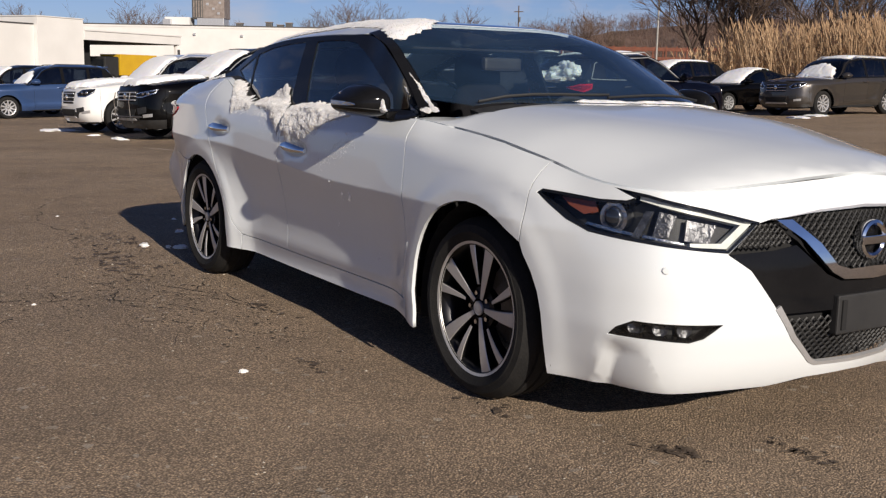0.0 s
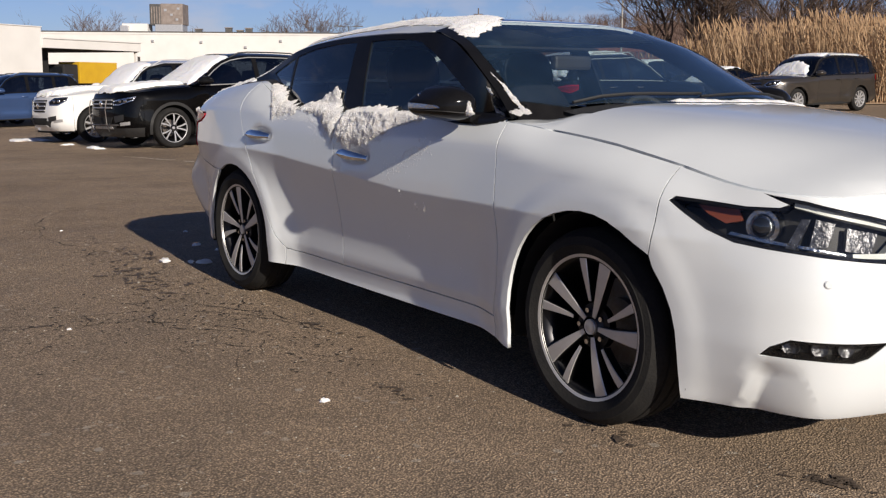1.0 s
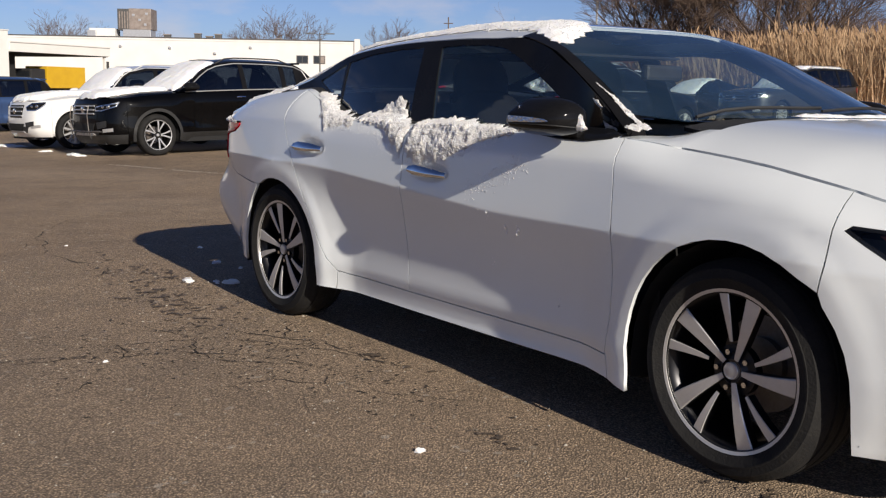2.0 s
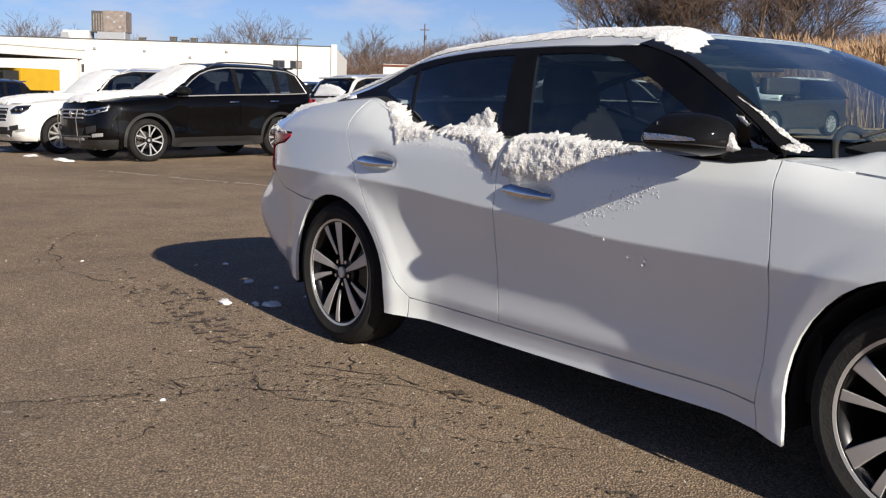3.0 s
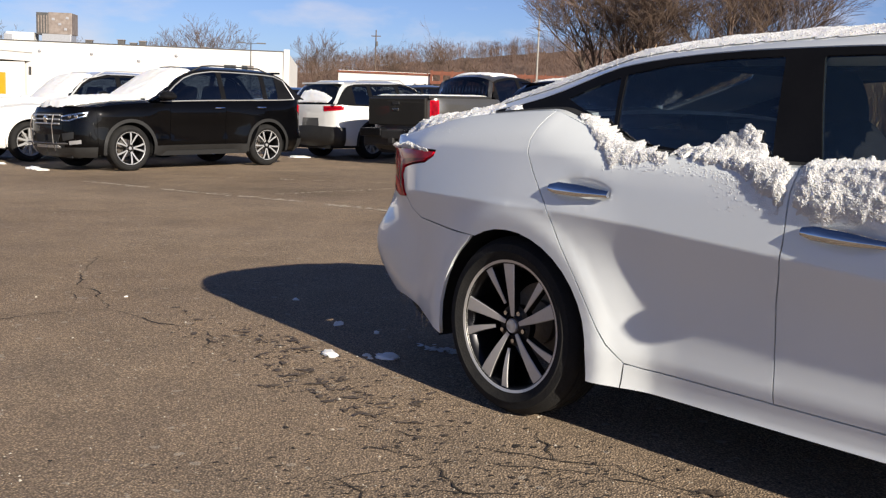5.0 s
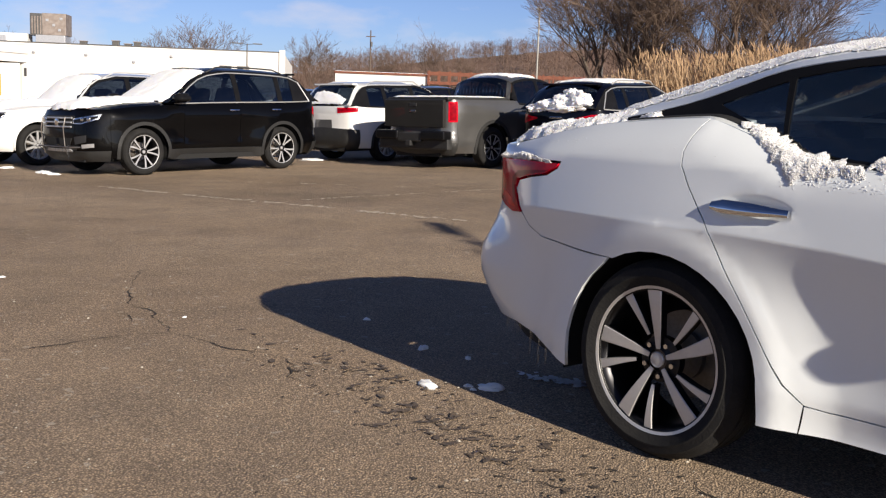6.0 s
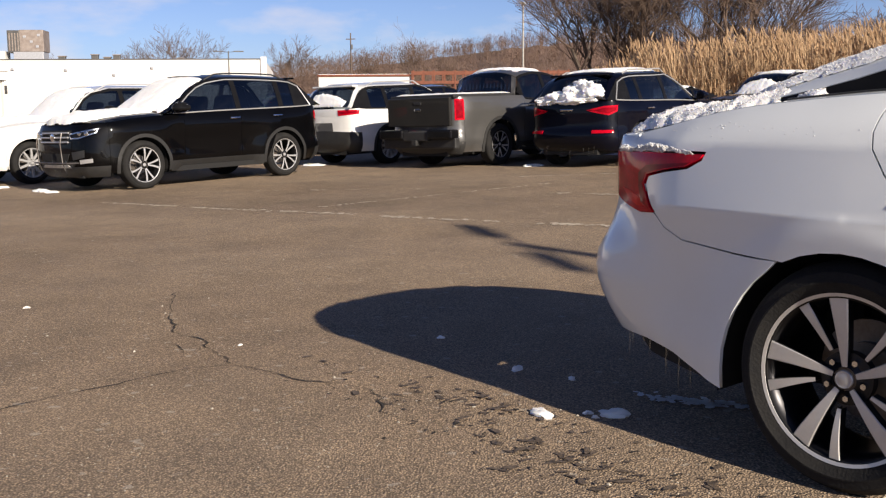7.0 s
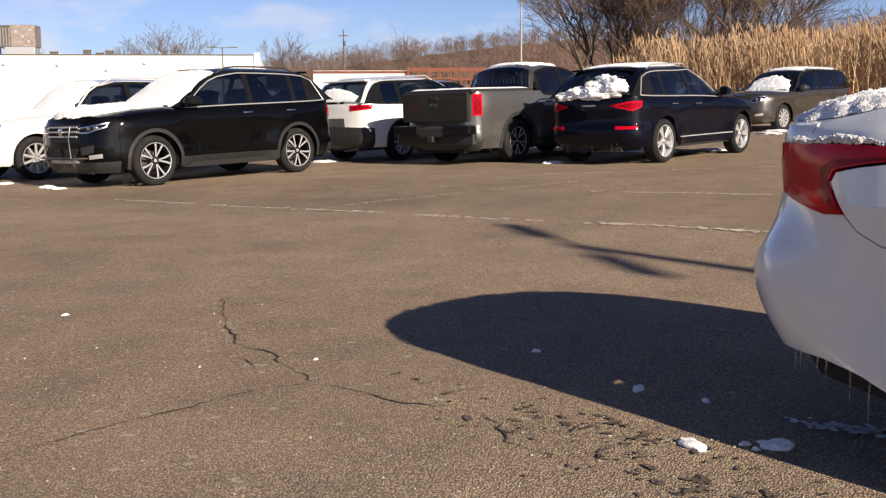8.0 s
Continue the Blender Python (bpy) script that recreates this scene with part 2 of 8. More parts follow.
def resample(poly, step):
    outl, n = [], len(poly)
    for i in range(n):
        a, b = poly[i], poly[(i + 1) % n]
        k = max(1, round(math.hypot(b[0] - a[0], b[1] - a[1]) / step))
        outl += [(a[0] + (b[0] - a[0]) * j / k, a[1] + (b[1] - a[1]) * j / k) for j in range(k)]
    return outl


def rounded(poly, r, k=4):
    """The polygon with its corners rounded."""
    outl, n = [], len(poly)
    for i in range(n):
        p, a, b = Vector(poly[i]), Vector(poly[i - 1]), Vector(poly[(i + 1) % n])
        da, db = a - p, b - p
        ra, rb = min(r, da.length * 0.45), min(r, db.length * 0.45)
        p0, p1 = p + da.normalized() * ra, p + db.normalized() * rb
        for j in range(k + 1):
            t = j / k
            q = p0 * (1 - t) ** 2 + p * 2 * t * (1 - t) + p1 * t * t
            outl.append((q.x, q.y))
    return outl


def area(poly):
    return sum(poly[i - 1][0] * poly[i][1] - poly[i][0] * poly[i - 1][1] for i in range(len(poly))) / 2


def shrink(poly, d):
    n, outl = len(poly), []
    for i in range(n):
        p, a, b = Vector(poly[i]), Vector(poly[i - 1]), Vector(poly[(i + 1) % n])
        t = (b - a)
        t = t.normalized() if t.length > 1e-9 else Vector((1, 0))
        outl.append((p.x - t.y * d, p.y + t.x * d))
    return outl


def sheet(name, surf, poly, mat, parent, holes=(), step=0.06, gap=0.0025, depth=0.015, mirror=False, label="", flip=False, lines=()):
    """A skin panel cut from a surface: poly and holes lie in the surface's two coordinates, its rim turns inwards."""
    if area(poly) < 0:
        poly = poly[::-1]
    poly = shrink(resample(poly, step), gap) if gap else resample(poly, step)
    holes = [resample(h if area(h) > 0 else h[::-1], step) for h in holes]
    pts, edges = [], []
    for loop in [poly, *holes]:
        k = len(pts)
        pts += loop
        edges += [(k + i, k + (i + 1) % len(loop)) for i in range(len(loop))]
    border_pts = np.array(pts)
    for line in lines:
        run = []
        for a, b in zip(line, line[1:]):
            k = max(1, round(math.hypot(b[0] - a[0], b[1] - a[1]) / step))
            run += [(a[0] + (b[0] - a[0]) * j / k, a[1] + (b[1] - a[1]) * j / k) for j in range(k)]
        ok = inside(poly, np.array(run))
        last = None
        for q, good in zip(run, ok):
            if not good or np.min(np.sum((border_pts - q) ** 2, axis=1)) < (0.35 * step) ** 2:
                last = None
                continue
            if last is not None:
                edges.append((last, len(pts)))
            last = len(pts)
            pts.append(q)
    rim = np.array(pts)
    xs, ys = np.arange(min(p[0] for p in poly), max(p[0] for p in poly), step), np.arange(min(p[1] for p in poly), max(p[1] for p in poly), step * 0.87)
    grid = np.array([(x + (step / 2 if j % 2 else 0), y) for j, y in enumerate(ys) for x in xs])
    if len(grid):
        keep = inside(poly, grid)
        for h in holes:
            keep &= ~inside(h, grid)
        grid = grid[keep]
        if len(grid):
            near = np.array([np.min(np.sum((rim - g) ** 2, axis=1)) for g in grid])
            grid = grid[near > (0.5 * step) ** 2]
            pts += [tuple(g) for g in grid]
    v2, _, tris, *_ = geometry.delaunay_2d_cdt([Vector(p) for p in pts], edges, [], 0, 1e-7)
    cent = np.array([[sum(v2[i].x for i in t) / 3, sum(v2[i].y for i in t) / 3] for t in tris])
    keep = inside(poly, cent)
    for h in holes:
        keep &= ~inside(h, cent)
    tris = [t for t, k in zip(tris, keep) if k]
    verts, norms, e = [], [], 2e-3
    for v in v2:
        p = Vector(surf(v.x, v.y))
        da = Vector(surf(v.x + e, v.y)) - Vector(surf(v.x - e, v.y))
        db = Vector(surf(v.x, v.y + e)) - Vector(surf(v.x, v.y - e))
        nn = da.cross(db)
        norms.append(nn.normalized() if nn.length > 1e-12 else Vector((0, 0, 1)))
        verts.append(p)
    faces = [tuple(t) if area([v2[i] for i in t]) > 0 else tuple(t[::-1]) for t in tris]
    count = {}
    for f in faces:
        for a, b in zip(f, f[1:] + f[:1]):
            count[(a, b)] = 1
    border = [(a, b) for a, b in count if (b, a) not in count]
    if depth:
        ids = {}
        for i in {i for ab in border for i in ab}:
            ids[i] = len(verts)
            verts += [verts[i].copy(), verts[i] - norms[i] * depth]
            norms += [None, None]
        for a, b in border:
            side = (verts[b] - verts[a]).cross(norms[a])
            side = side.normalized() if side.length > 1e-12 else norms[a]
            for i in (a, b):
                for k in (0, 1):
                    w = norms[ids[i] + k]
                    norms[ids[i] + k] = side if w is None else (w + side)
            faces.append((b, a, ids[a] + 1, ids[b] + 1))
            f = faces.pop()
            faces.append((ids[b], ids[a], ids[a] + 1, ids[b] + 1))
    norms = [(w if w is not None and w.length > 1e-9 else Vector((0, 0, 1))).normalized() for w in norms]
    if flip:
        faces = [f[::-1] for f in faces]
        norms = [-w for w in norms]
    if mirror:
        verts = [Vector((v.x, -v.y, v.z)) for v in verts]
        norms = [Vector((w.x, -w.y, w.z)) for w in norms]
        faces = [f[::-1] for f in faces]
    mesh = bpy.data.meshes.new(name)
    mesh.from_pydata(verts, [], faces)
    mesh.polygons.foreach_set("use_smooth", [True] * len(mesh.polygons))
    mesh.update()
    mesh.normals_split_custom_set_from_vertices(norms)
    return linked(name, mesh, mat, parent, label)

# ---- car bodies ----
class CarShape:
    """The skin of a car in its own axes: x ahead from the rear axle, y to its left, z up from the ground.
    side(u, z): the wall round the car, u running along its right flank (about x) and on round nose and tail."""

    def __init__(self, plan, crease, top, roll, low, front, rear, hood, deck, roof, rail, wide, wheels, arch, hub, flare=0.022, lean=0.17, ends=None, lip=0.0, dent=None, ledge=0.012, foot=None, shoulder=None, hubs=None, square=2.6):
        n = len(plan)
        u, at = [0.0], 0.0
        for a, b in zip(plan, plan[1:]):
            at += math.hypot(b[0] - a[0], b[1] - a[1])
            u.append(at)
        mid = min(range(n), key=lambda i: abs(plan[i][0] - 1.2))
        u = [t - u[mid] + plan[mid][0] for t in u]
        self.u0, self.u1 = u[0], u[-1]
        before = [(2 * u[0] - u[i], plan[i][0], -plan[i][1]) for i in (2, 1)]
        after = [(2 * u[-1] - u[i], plan[i][0], -plan[i][1]) for i in (n - 2, n - 3)]
        knots = before + [(u[i], plan[i][0], plan[i][1]) for i in range(n)] + after
        self.px, self.pw = Curve(*[(k[0], k[1]) for k in knots]), Curve(*[(k[0], k[2]) for k in knots])
        self.crease, self.top, self.roll, self.low = Curve(*crease), Curve(*top), Curve(*roll), Curve(*low)
        self.front, self.rear, self.hoodc, self.deckc = Curve(*front), Curve(*rear), Curve(*hood), Curve(*deck)
        self.roofc, self.rail, self.wide = Curve(*roof), Curve(*rail), Curve(*wide)
        self.wheels, self.arch, self.hub, self.flare, self.lean, self.lip, self.dent, self.ledge, self.foot = wheels, arch, hub, flare, lean, lip, dent, ledge, foot
        self.shoulder, self.hubs, self.square = Curve(*shoulder) if shoulder else None, hubs or (hub, hub), square
        self.ends = ends or (self.wheels[1] + 0.17, self.wheels[1] + 0.67, -0.35, -0.85)
        self.edge_front, self.edge_rear = self.edges(1.6, self.u1), self.edges(1.0, self.u0)

    def inset(self, u, z):
        if u > self.u1:
            u = 2 * self.u1 - u
        if u < self.u0:
            u = 2 * self.u0 - u
        zc, zt = self.crease(u), self.top(u)
        r = min(math.hypot(u - w, z - h) for w, h in zip(self.wheels, self.hubs))
        near = (0.25, 0.36) if self.lip and 0.0 < u < 1.3 else (0.30, 0.46)
        if z > zc:
            d = self.lean * (z - zc)
            if self.shoulder:
                d += 0.24 * max(0.0, z - self.shoulder(u)) - 0.07 * (min(z, self.shoulder(u)) - zc)
        else:
            drop = (zc - z) * 0.43 / (zc - self.foot) if self.foot else zc - z
            d = self.low(drop) * (0.38 + 0.62 * smoothstep(self.arch + 0.02, self.arch + near[0], r))
        d += self.roll(u) * max(0.0, (z - zt + 0.12) / 0.12) ** 2
        d -= self.flare * (1 - smoothstep(self.arch + 0.06, self.arch + near[1], r))
        d -= self.lip * (1 - smoothstep(self.arch + 0.04, self.arch + 0.12, r))
        wf, wr = smoothstep(self.ends[0], self.ends[1], u), smoothstep(self.ends[2], self.ends[3], u)
        if wf > 0:
            d = d * (1 - wf) + self.front(z) * wf
        if self.dent:
            d += self.dent(u, z)
        if wr > 0:
            d = d * (1 - wr) + self.rear(z) * wr
        return d

    def side(self, u, z, off=0.0):
        e, turned = 1e-3, 1
        if u > self.u1:
            u, turned = 2 * self.u1 - u, -1
        elif u < self.u0:
            u, turned = 2 * self.u0 - u, -1
        tx, tw = self.px(u + e) - self.px(u - e), self.pw(u + e) - self.pw(u - e)
        k = math.hypot(tx, tw)
        d = self.inset(u, z) - off
        return (self.px(u) + tw / k * d, -turned * max(self.pw(u) - tx / k * d, -0.02), z)

    def edges(self, a, b):
        rows = []
        for i in range(61):
            u = a + (b - a) * i / 60
            x, y, z = self.side(u, self.top(u))
            if rows and abs(x - rows[0][0]) <= abs(rows[-1][0] - rows[0][0]) + 1e-3:
                continue
            rows.append((x, -y, z))
        rows.sort()
        return Curve(*[(r[0], r[1]) for r in rows]), Curve(*[(r[0], r[2]) for r in rows])

    def hood(self, x, y, off=0.0):
        w, z = max(self.edge_front[0](x), 0.05), self.edge_front[1](x)
        q = min(abs(y) / w, 1.15)
        return (x, y, z + (self.hoodc(x) - z) * (1 - q ** (4.0 - 1.7 * smoothstep(2.9, 3.45, x))) + off)

    def deck(self, x, y, off=0.0):
        w, z = max(self.edge_rear[0](x), 0.05), self.edge_rear[1](x)
        q = min(abs(y) / w, 1.15)
        return (x, y, z + (self.deckc(x) - z) * (1 - q ** 2.6) + off)

    def canopy(self, x, y, off=0.0):
        w, z = self.wide(x), self.rail(x)
        q = min(abs(y) / w, 1.1)
        return (x, y, z + (self.roofc(x) - z) * (1 - q ** (2.6 + (self.square - 2.6) * smoothstep(0.6, 1.4, x))) + off)

    def glass(self, x, z, off=0.0):
        zb, zr = self.top(x), self.rail(x)
        wb = -self.side(x, zb)[1] - self.ledge
        v = (z - zb) / max(zr - zb, 0.06)
        return (x, -(wb + (self.wide(x) - wb) * v * (0.72 + 0.28 * v) + off), z)

    def arch_points(self, i, low, r=None, k=22, grow=0.0):
        """The wheel opening's edge, from its front foot over the top to its rear foot."""
        r = (r or self.arch) + grow
        c = self.wheels[i]
        pts = [(c + r * 0.99, low)]
        pts += [(c + r * math.cos(a), self.hubs[i] + r * math.sin(a)) for a in (math.pi * (j / k) for j in range(k + 1))]
        return pts + [(c - r * 0.99, low)]


WHEEL_MESHES = {}


def wheel_meshes(style, radius, rim, width):
    """Tyre, barrel, spokes, cap and disc of one wheel; the outer face looks to -y."""
    key = (style, radius, rim, width)
    if key in WHEEL_MESHES:
        return WHEEL_MESHES[key]
    h = width / 2
    made = {}

    def keep(name, bm, mat, smooth=True):
        mesh = bpy.data.meshes.new(name)
        bmesh.ops.recalc_face_normals(bm, faces=bm.faces)
        bm.to_mesh(mesh)
        bm.free()
        if smooth:
            mesh.polygons.foreach_set("use_smooth", [True] * len(mesh.polygons))
            mesh.set_sharp_from_angle(angle=radians(35))
        mesh.materials.append(mat)
        made[name] = mesh

    s = radius - rim
    prof = [(rim - 0.012, -h + 0.022), (rim, -h + 0.012), (rim + 0.012, -h + 0.004), (rim + 0.35 * s, -h - 0.004), (rim + 0.37 * s, -h - 0.006), (rim + 0.42 * s, -h - 0.006), (rim + 0.44 * s, -h - 0.004),
            (rim + 0.7 * s, -h + 0.001), (radius - 0.022, -h + 0.012), (radius - 0.008, -h + 0.026), (radius - 0.002, -h + 0.042)]
    for g in (-0.32, 0.0, 0.32):
        o = g * h * 1.4
        prof += [(radius, o - 0.012), (radius - 0.007, o - 0.009), (radius - 0.007, o + 0.001), (radius, o + 0.004)]
    prof += [(radius - 0.002, h - 0.042), (radius - 0.008, h - 0.026), (radius - 0.022, h - 0.012), (rim + 0.5 * s, h), (rim, h - 0.012), (rim - 0.012, h - 0.022)]
    keep("tyre", lathe(prof, 72), RUBBER)
    bm = bmesh.new()
    add_lathe(bm, [(rim - 0.013, -h + 0.014), (rim + 0.001, -h + 0.009), (rim + 0.001, -h + 0.016), (rim - 0.008, -h + 0.022), (rim - 0.022, -h + 0.035), (rim - 0.03, -h + 0.07), (rim - 0.034, h - 0.03), (rim - 0.03, h - 0.01)], 64)
    keep("wheel", bm, GUNMETAL if style in ("twin", "split") else SILVER)
    bm = bmesh.new()
    add_lathe(bm, [(rim + 0.002, -h + 0.0085), (rim - 0.008, -h + 0.011), (rim - 0.010, -h + 0.018)], 64)
    keep("rim_lip", bm, MACHINED if style == "twin" else SILVER)
    face, dark = bmesh.new(), bmesh.new()
    count = 5
    ro, ri = rim - 0.012, 0.062
    for i in range(count):
        base = 2 * math.pi * i / count + math.pi / 2
        for sgn in (-1, 1):
            if style == "twin":
                a0, a1, w0, w1 = (-0.06, 0.0, 0.0085, 0.029) if sgn < 0 else (0.40, 0.47, 0.006, 0.017)
            elif style == "split":
                a0, a1, w0, w1 = sgn * 0.13, sgn * 0.25, 0.010, 0.0165
            elif style == "star":
                a0, a1, w0, w1 = sgn * 0.07, sgn * 0.16, 0.022, 0.024
            else:
                a0, a1, w0, w1 = sgn * 0.28, sgn * 0.32, 0.022, 0.018
            rows = []
            for k in range(6):
                t = k / 5
                start = (0.036 if sgn < 0 else 0.088) if style == "twin" else ri
                r = start + (ro - start) * t
                a = base + a0 + (a1 - a0) * t
                w = w0 + (w1 - w0) * t
                y = -h + 0.034 - 0.016 * math.sin(t * math.pi / 2) - 0.004 * (1 - t)
                c, s_ = math.cos(a), math.sin(a)
                tx, tz = -math.sin(a), math.cos(a)
                rows.append([(r * c + tx * o * w, y + dy, r * s_ + tz * o * w) for o, dy in ((-1, 0.034), (-1, 0.003), (-0.86, 0.0), (0.86, 0.0), (1, 0.003), (1, 0.034))])
            for target, cols in ((face, (1, 2, 3, 4)), (dark, (0, 1))):
                pairs = [(cols[j], cols[j + 1]) for j in range(len(cols) - 1)] + ([(4, 5)] if target is dark else [])
                for p, q in pairs:
                    for k in range(5):
                        quad = [rows[k][p], rows[k][q], rows[k + 1][q], rows[k + 1][p]]
                        target.faces.new([target.verts.new(v) for v in quad])
    add_lathe(dark, [(0.078, -h + 0.075), (0.078, -h + 0.046), (0.050, -h + 0.044), (0.036, -h + 0.030), (0.034, -h + 0.034)], 40)
    for bm in (face, dark):
        bmesh.ops.remove_doubles(bm, verts=bm.verts, dist=1e-5)
    keep("spokes", face, MACHINED if style == "twin" else SILVER)
    keep("spoke_sides", dark, GUNMETAL if style in ("twin", "split") else SILVER)
    bm = bmesh.new()
    bmesh.ops.create_cone(bm, cap_ends=True, segments=6, radius1=0.011, radius2=0.009, depth=0.026, matrix=Matrix.Translation((0, -h + 0.042, 0)) @ Matrix.Rotation(math.pi / 2, 4, "X"))
    keep("lug_nut", bm, CHROME, False)
    keep("centre_cap", lathe([(0.027, -h + 0.034), (0.0265, -h + 0.027), (0.024, -h + 0.0245), (0.021, -h + 0.0255), (0.014, -h + 0.0235), (0.0, -h + 0.0235)], 32), SILVER)
    bm = bmesh.new()
    add_lathe(bm, [(0.0, h - 0.075), (0.085, h - 0.075), (0.085, h - 0.05), (0.15, h - 0.05), (0.15, h - 0.025), (0.0, h - 0.025)], 48)
    keep("brake_disc", bm, STEEL)
    keep("brake_caliper", boxed((-0.16, h - 0.085, -0.07), (-0.085, h - 0.015, 0.07), 0.012), STEEL, False)
    WHEEL_MESHES[key] = made
    return made


def add_wheel(root, x, y, z, style, radius, rim, width, turn=0.0, steer=0.0):
    made = wheel_meshes(style, radius, rim, width)
    m = Matrix.Translation((x, y, z)) @ Matrix.Rotation(radians(steer), 4, "Z")
    if y > 0:
        m = m @ Matrix.Rotation(math.pi, 4, "Z")
    hub = linked("wheel", made["wheel"], None, root, "", m @ Matrix.Rotation(radians(turn), 4, "Y"))
    for name in ("tyre", "rim_lip", "spokes", "spoke_sides", "centre_cap", "brake_disc"):
        linked(name, made[name], None, hub)
    for i in range(5):
        a = 2 * math.pi * (i + 0.5) / 5 + math.pi / 2
        linked("lug_nut", made["lug_nut"], None, hub, "", Matrix.Translation((0.057 * math.cos(a), 0, 0.057 * math.sin(a))))
    return hub


def wheel_well(root, c, hub, arch, y0, y1, low):
    """The dark liner over a wheel, with its inner wall."""
    for sgn in (-1, 1):
        bm = bmesh.new()
        ring = [(c + arch * math.cos(a), hub + arch * math.sin(a)) for a in (math.pi * (j / 16) for j in range(17))]
        ring = [(c + arch, low)] + ring + [(c - arch, low)]
        o = [bm.verts.new((x, sgn * y1, z)) for x, z in ring]
        i = [bm.verts.new((x, sgn * y0, z)) for x, z in ring]
        for k in range(len(ring) - 1):
            bm.faces.new((o[k], o[k + 1], i[k + 1], i[k]))
        bm.faces.new(i)
        part("wheel_liner", bm, VOID, root)


def cushion(size, m, top=1.0, power=3.2):
    """A rounded upholstered block, narrowing towards its top."""
    bm = bmesh.new()
    bmesh.ops.create_icosphere(bm, subdivisions=4, radius=1.0)
    for v in bm.verts:
        p = v.co
        k = (abs(p.x) ** power + abs(p.y) ** power + abs(p.z) ** power) ** (-1 / power)
        q = p * k
        w = 1 + (top - 1) * (q.z + 1) / 2
        v.co = m @ Vector((q.x * size[0] / 2 * w, q.y * size[1] / 2 * w, (q.z + 1) * size[2] / 2))
    return bm


def add_mirror(root, x, y, z, size, mat, side=-1, lens=None):
    """A door mirror: housing, stalk and the glass that looks back."""
    w, d, h = size
    bm = bmesh.new()
    bmesh.ops.create_icosphere(bm, subdivisions=4, radius=1.0)

    def shell(p):
        sx = math.copysign(abs(p.x) ** 0.75, p.x)
        sy = math.copysign(abs(p.y) ** 0.55, p.y)
        sz = math.copysign(abs(p.z) ** 0.7, p.z)
        o = sy * side
        if sz > 0:
            taper = 1.10 - 0.62 * smoothstep(-0.1, 1.0, o) - 0.40 * max(0.0, -o - 0.3)
        else:
            taper = 0.80 - 0.28 * max(0.0, o + 0.1)
        if sx < -0.2:
            sx = -0.2 - (abs(sx) - 0.2) * 0.35
        return Vector((x + sx * d - 0.03 * (o + 1), y + side * w / 2 + sy * w / 2, z + sz * h / 2 * taper))

    for v in bm.verts:
        v.co = shell(v.co)
    body = part("door_mirror", bm, mat, root, smooth=True)
    part("stalk", boxed((x - 0.03, min(y, y - side * 0.07), z - h * 0.45), (x + 0.06, max(y, y - side * 0.07) + 0.03, z - h * 0.22), 0.012), mat, body)
    part("mirror_glass", boxed((x - 0.42 * d - 0.004, y + side * w * 0.5 - w * 0.36, z - h * 0.33), (x - 0.42 * d, y + side * w * 0.5 + w * 0.36, z + h * 0.33), 0.002), CHROME, body)
    if lens:
        lamp_, rows = bmesh.new(), []
        for i in range(13):
            t = i / 12
            a, half = radians(-14 + 66 * t), 0.20 * (1 - t) ** 0.7 + 0.012
            rows.append([lamp_.verts.new(shell(Vector((math.sin(a), side * math.cos(a), 0.02 + half * k - 0.05 * t)).normalized()) + Vector((0.003, side * 0.003, 0))) for k in (-1, -0.5, 0, 0.5, 1)])
        for r0, r1 in zip(rows, rows[1:]):
            for k in range(4):
                lamp_.faces.new((r0[k], r0[k + 1], r1[k + 1], r1[k]))
        part("turn_signal", lamp_, lens, body, "clear strip lamp", smooth=True)
        seam = [tuple(shell(Vector((math.sin(a), side * math.cos(a), -0.30)).normalized()) + Vector((0.001, side * 0.001, 0))) for a in (radians(-10 + 10 * i) for i in range(17))]
        part("housing_seam", tube(seam, 0.0022, 6), SATIN_BLACK, body)
    return body

# ---- the white saloon ----
def cheek(u, z):
    """The folded facet below each fog lamp."""
    if z > 0.385 or u < 3.3:
        return 0.0
    t = min((0.385 - z) / 0.195, 1.0)
    a, b = 3.50 - 0.08 * t, 3.58 + 0.10 * t
    if u > b or u < a - 0.05:
        return 0.0
    v = (b - u) / (b - a) if u >= a else (u - a + 0.05) / 0.05
    return 0.026 * v * smoothstep(0.0, 0.07, 0.385 - z)


POCKETS = ((0.335, 0.868, 0.150, 0.050), (1.305, 0.822, 0.142, 0.047))


def dents(u, z):
    """The fold under each fog lamp and the scoops behind the door handles."""
    d = cheek(u, z)
    for cu, cz, ru, rz in POCKETS:
        q = ((u - cu) / ru) ** 2 + ((z - cz) / rz) ** 2
        if q < 1:
            d += 0.024 * (1 - q) ** 1.5
    return d


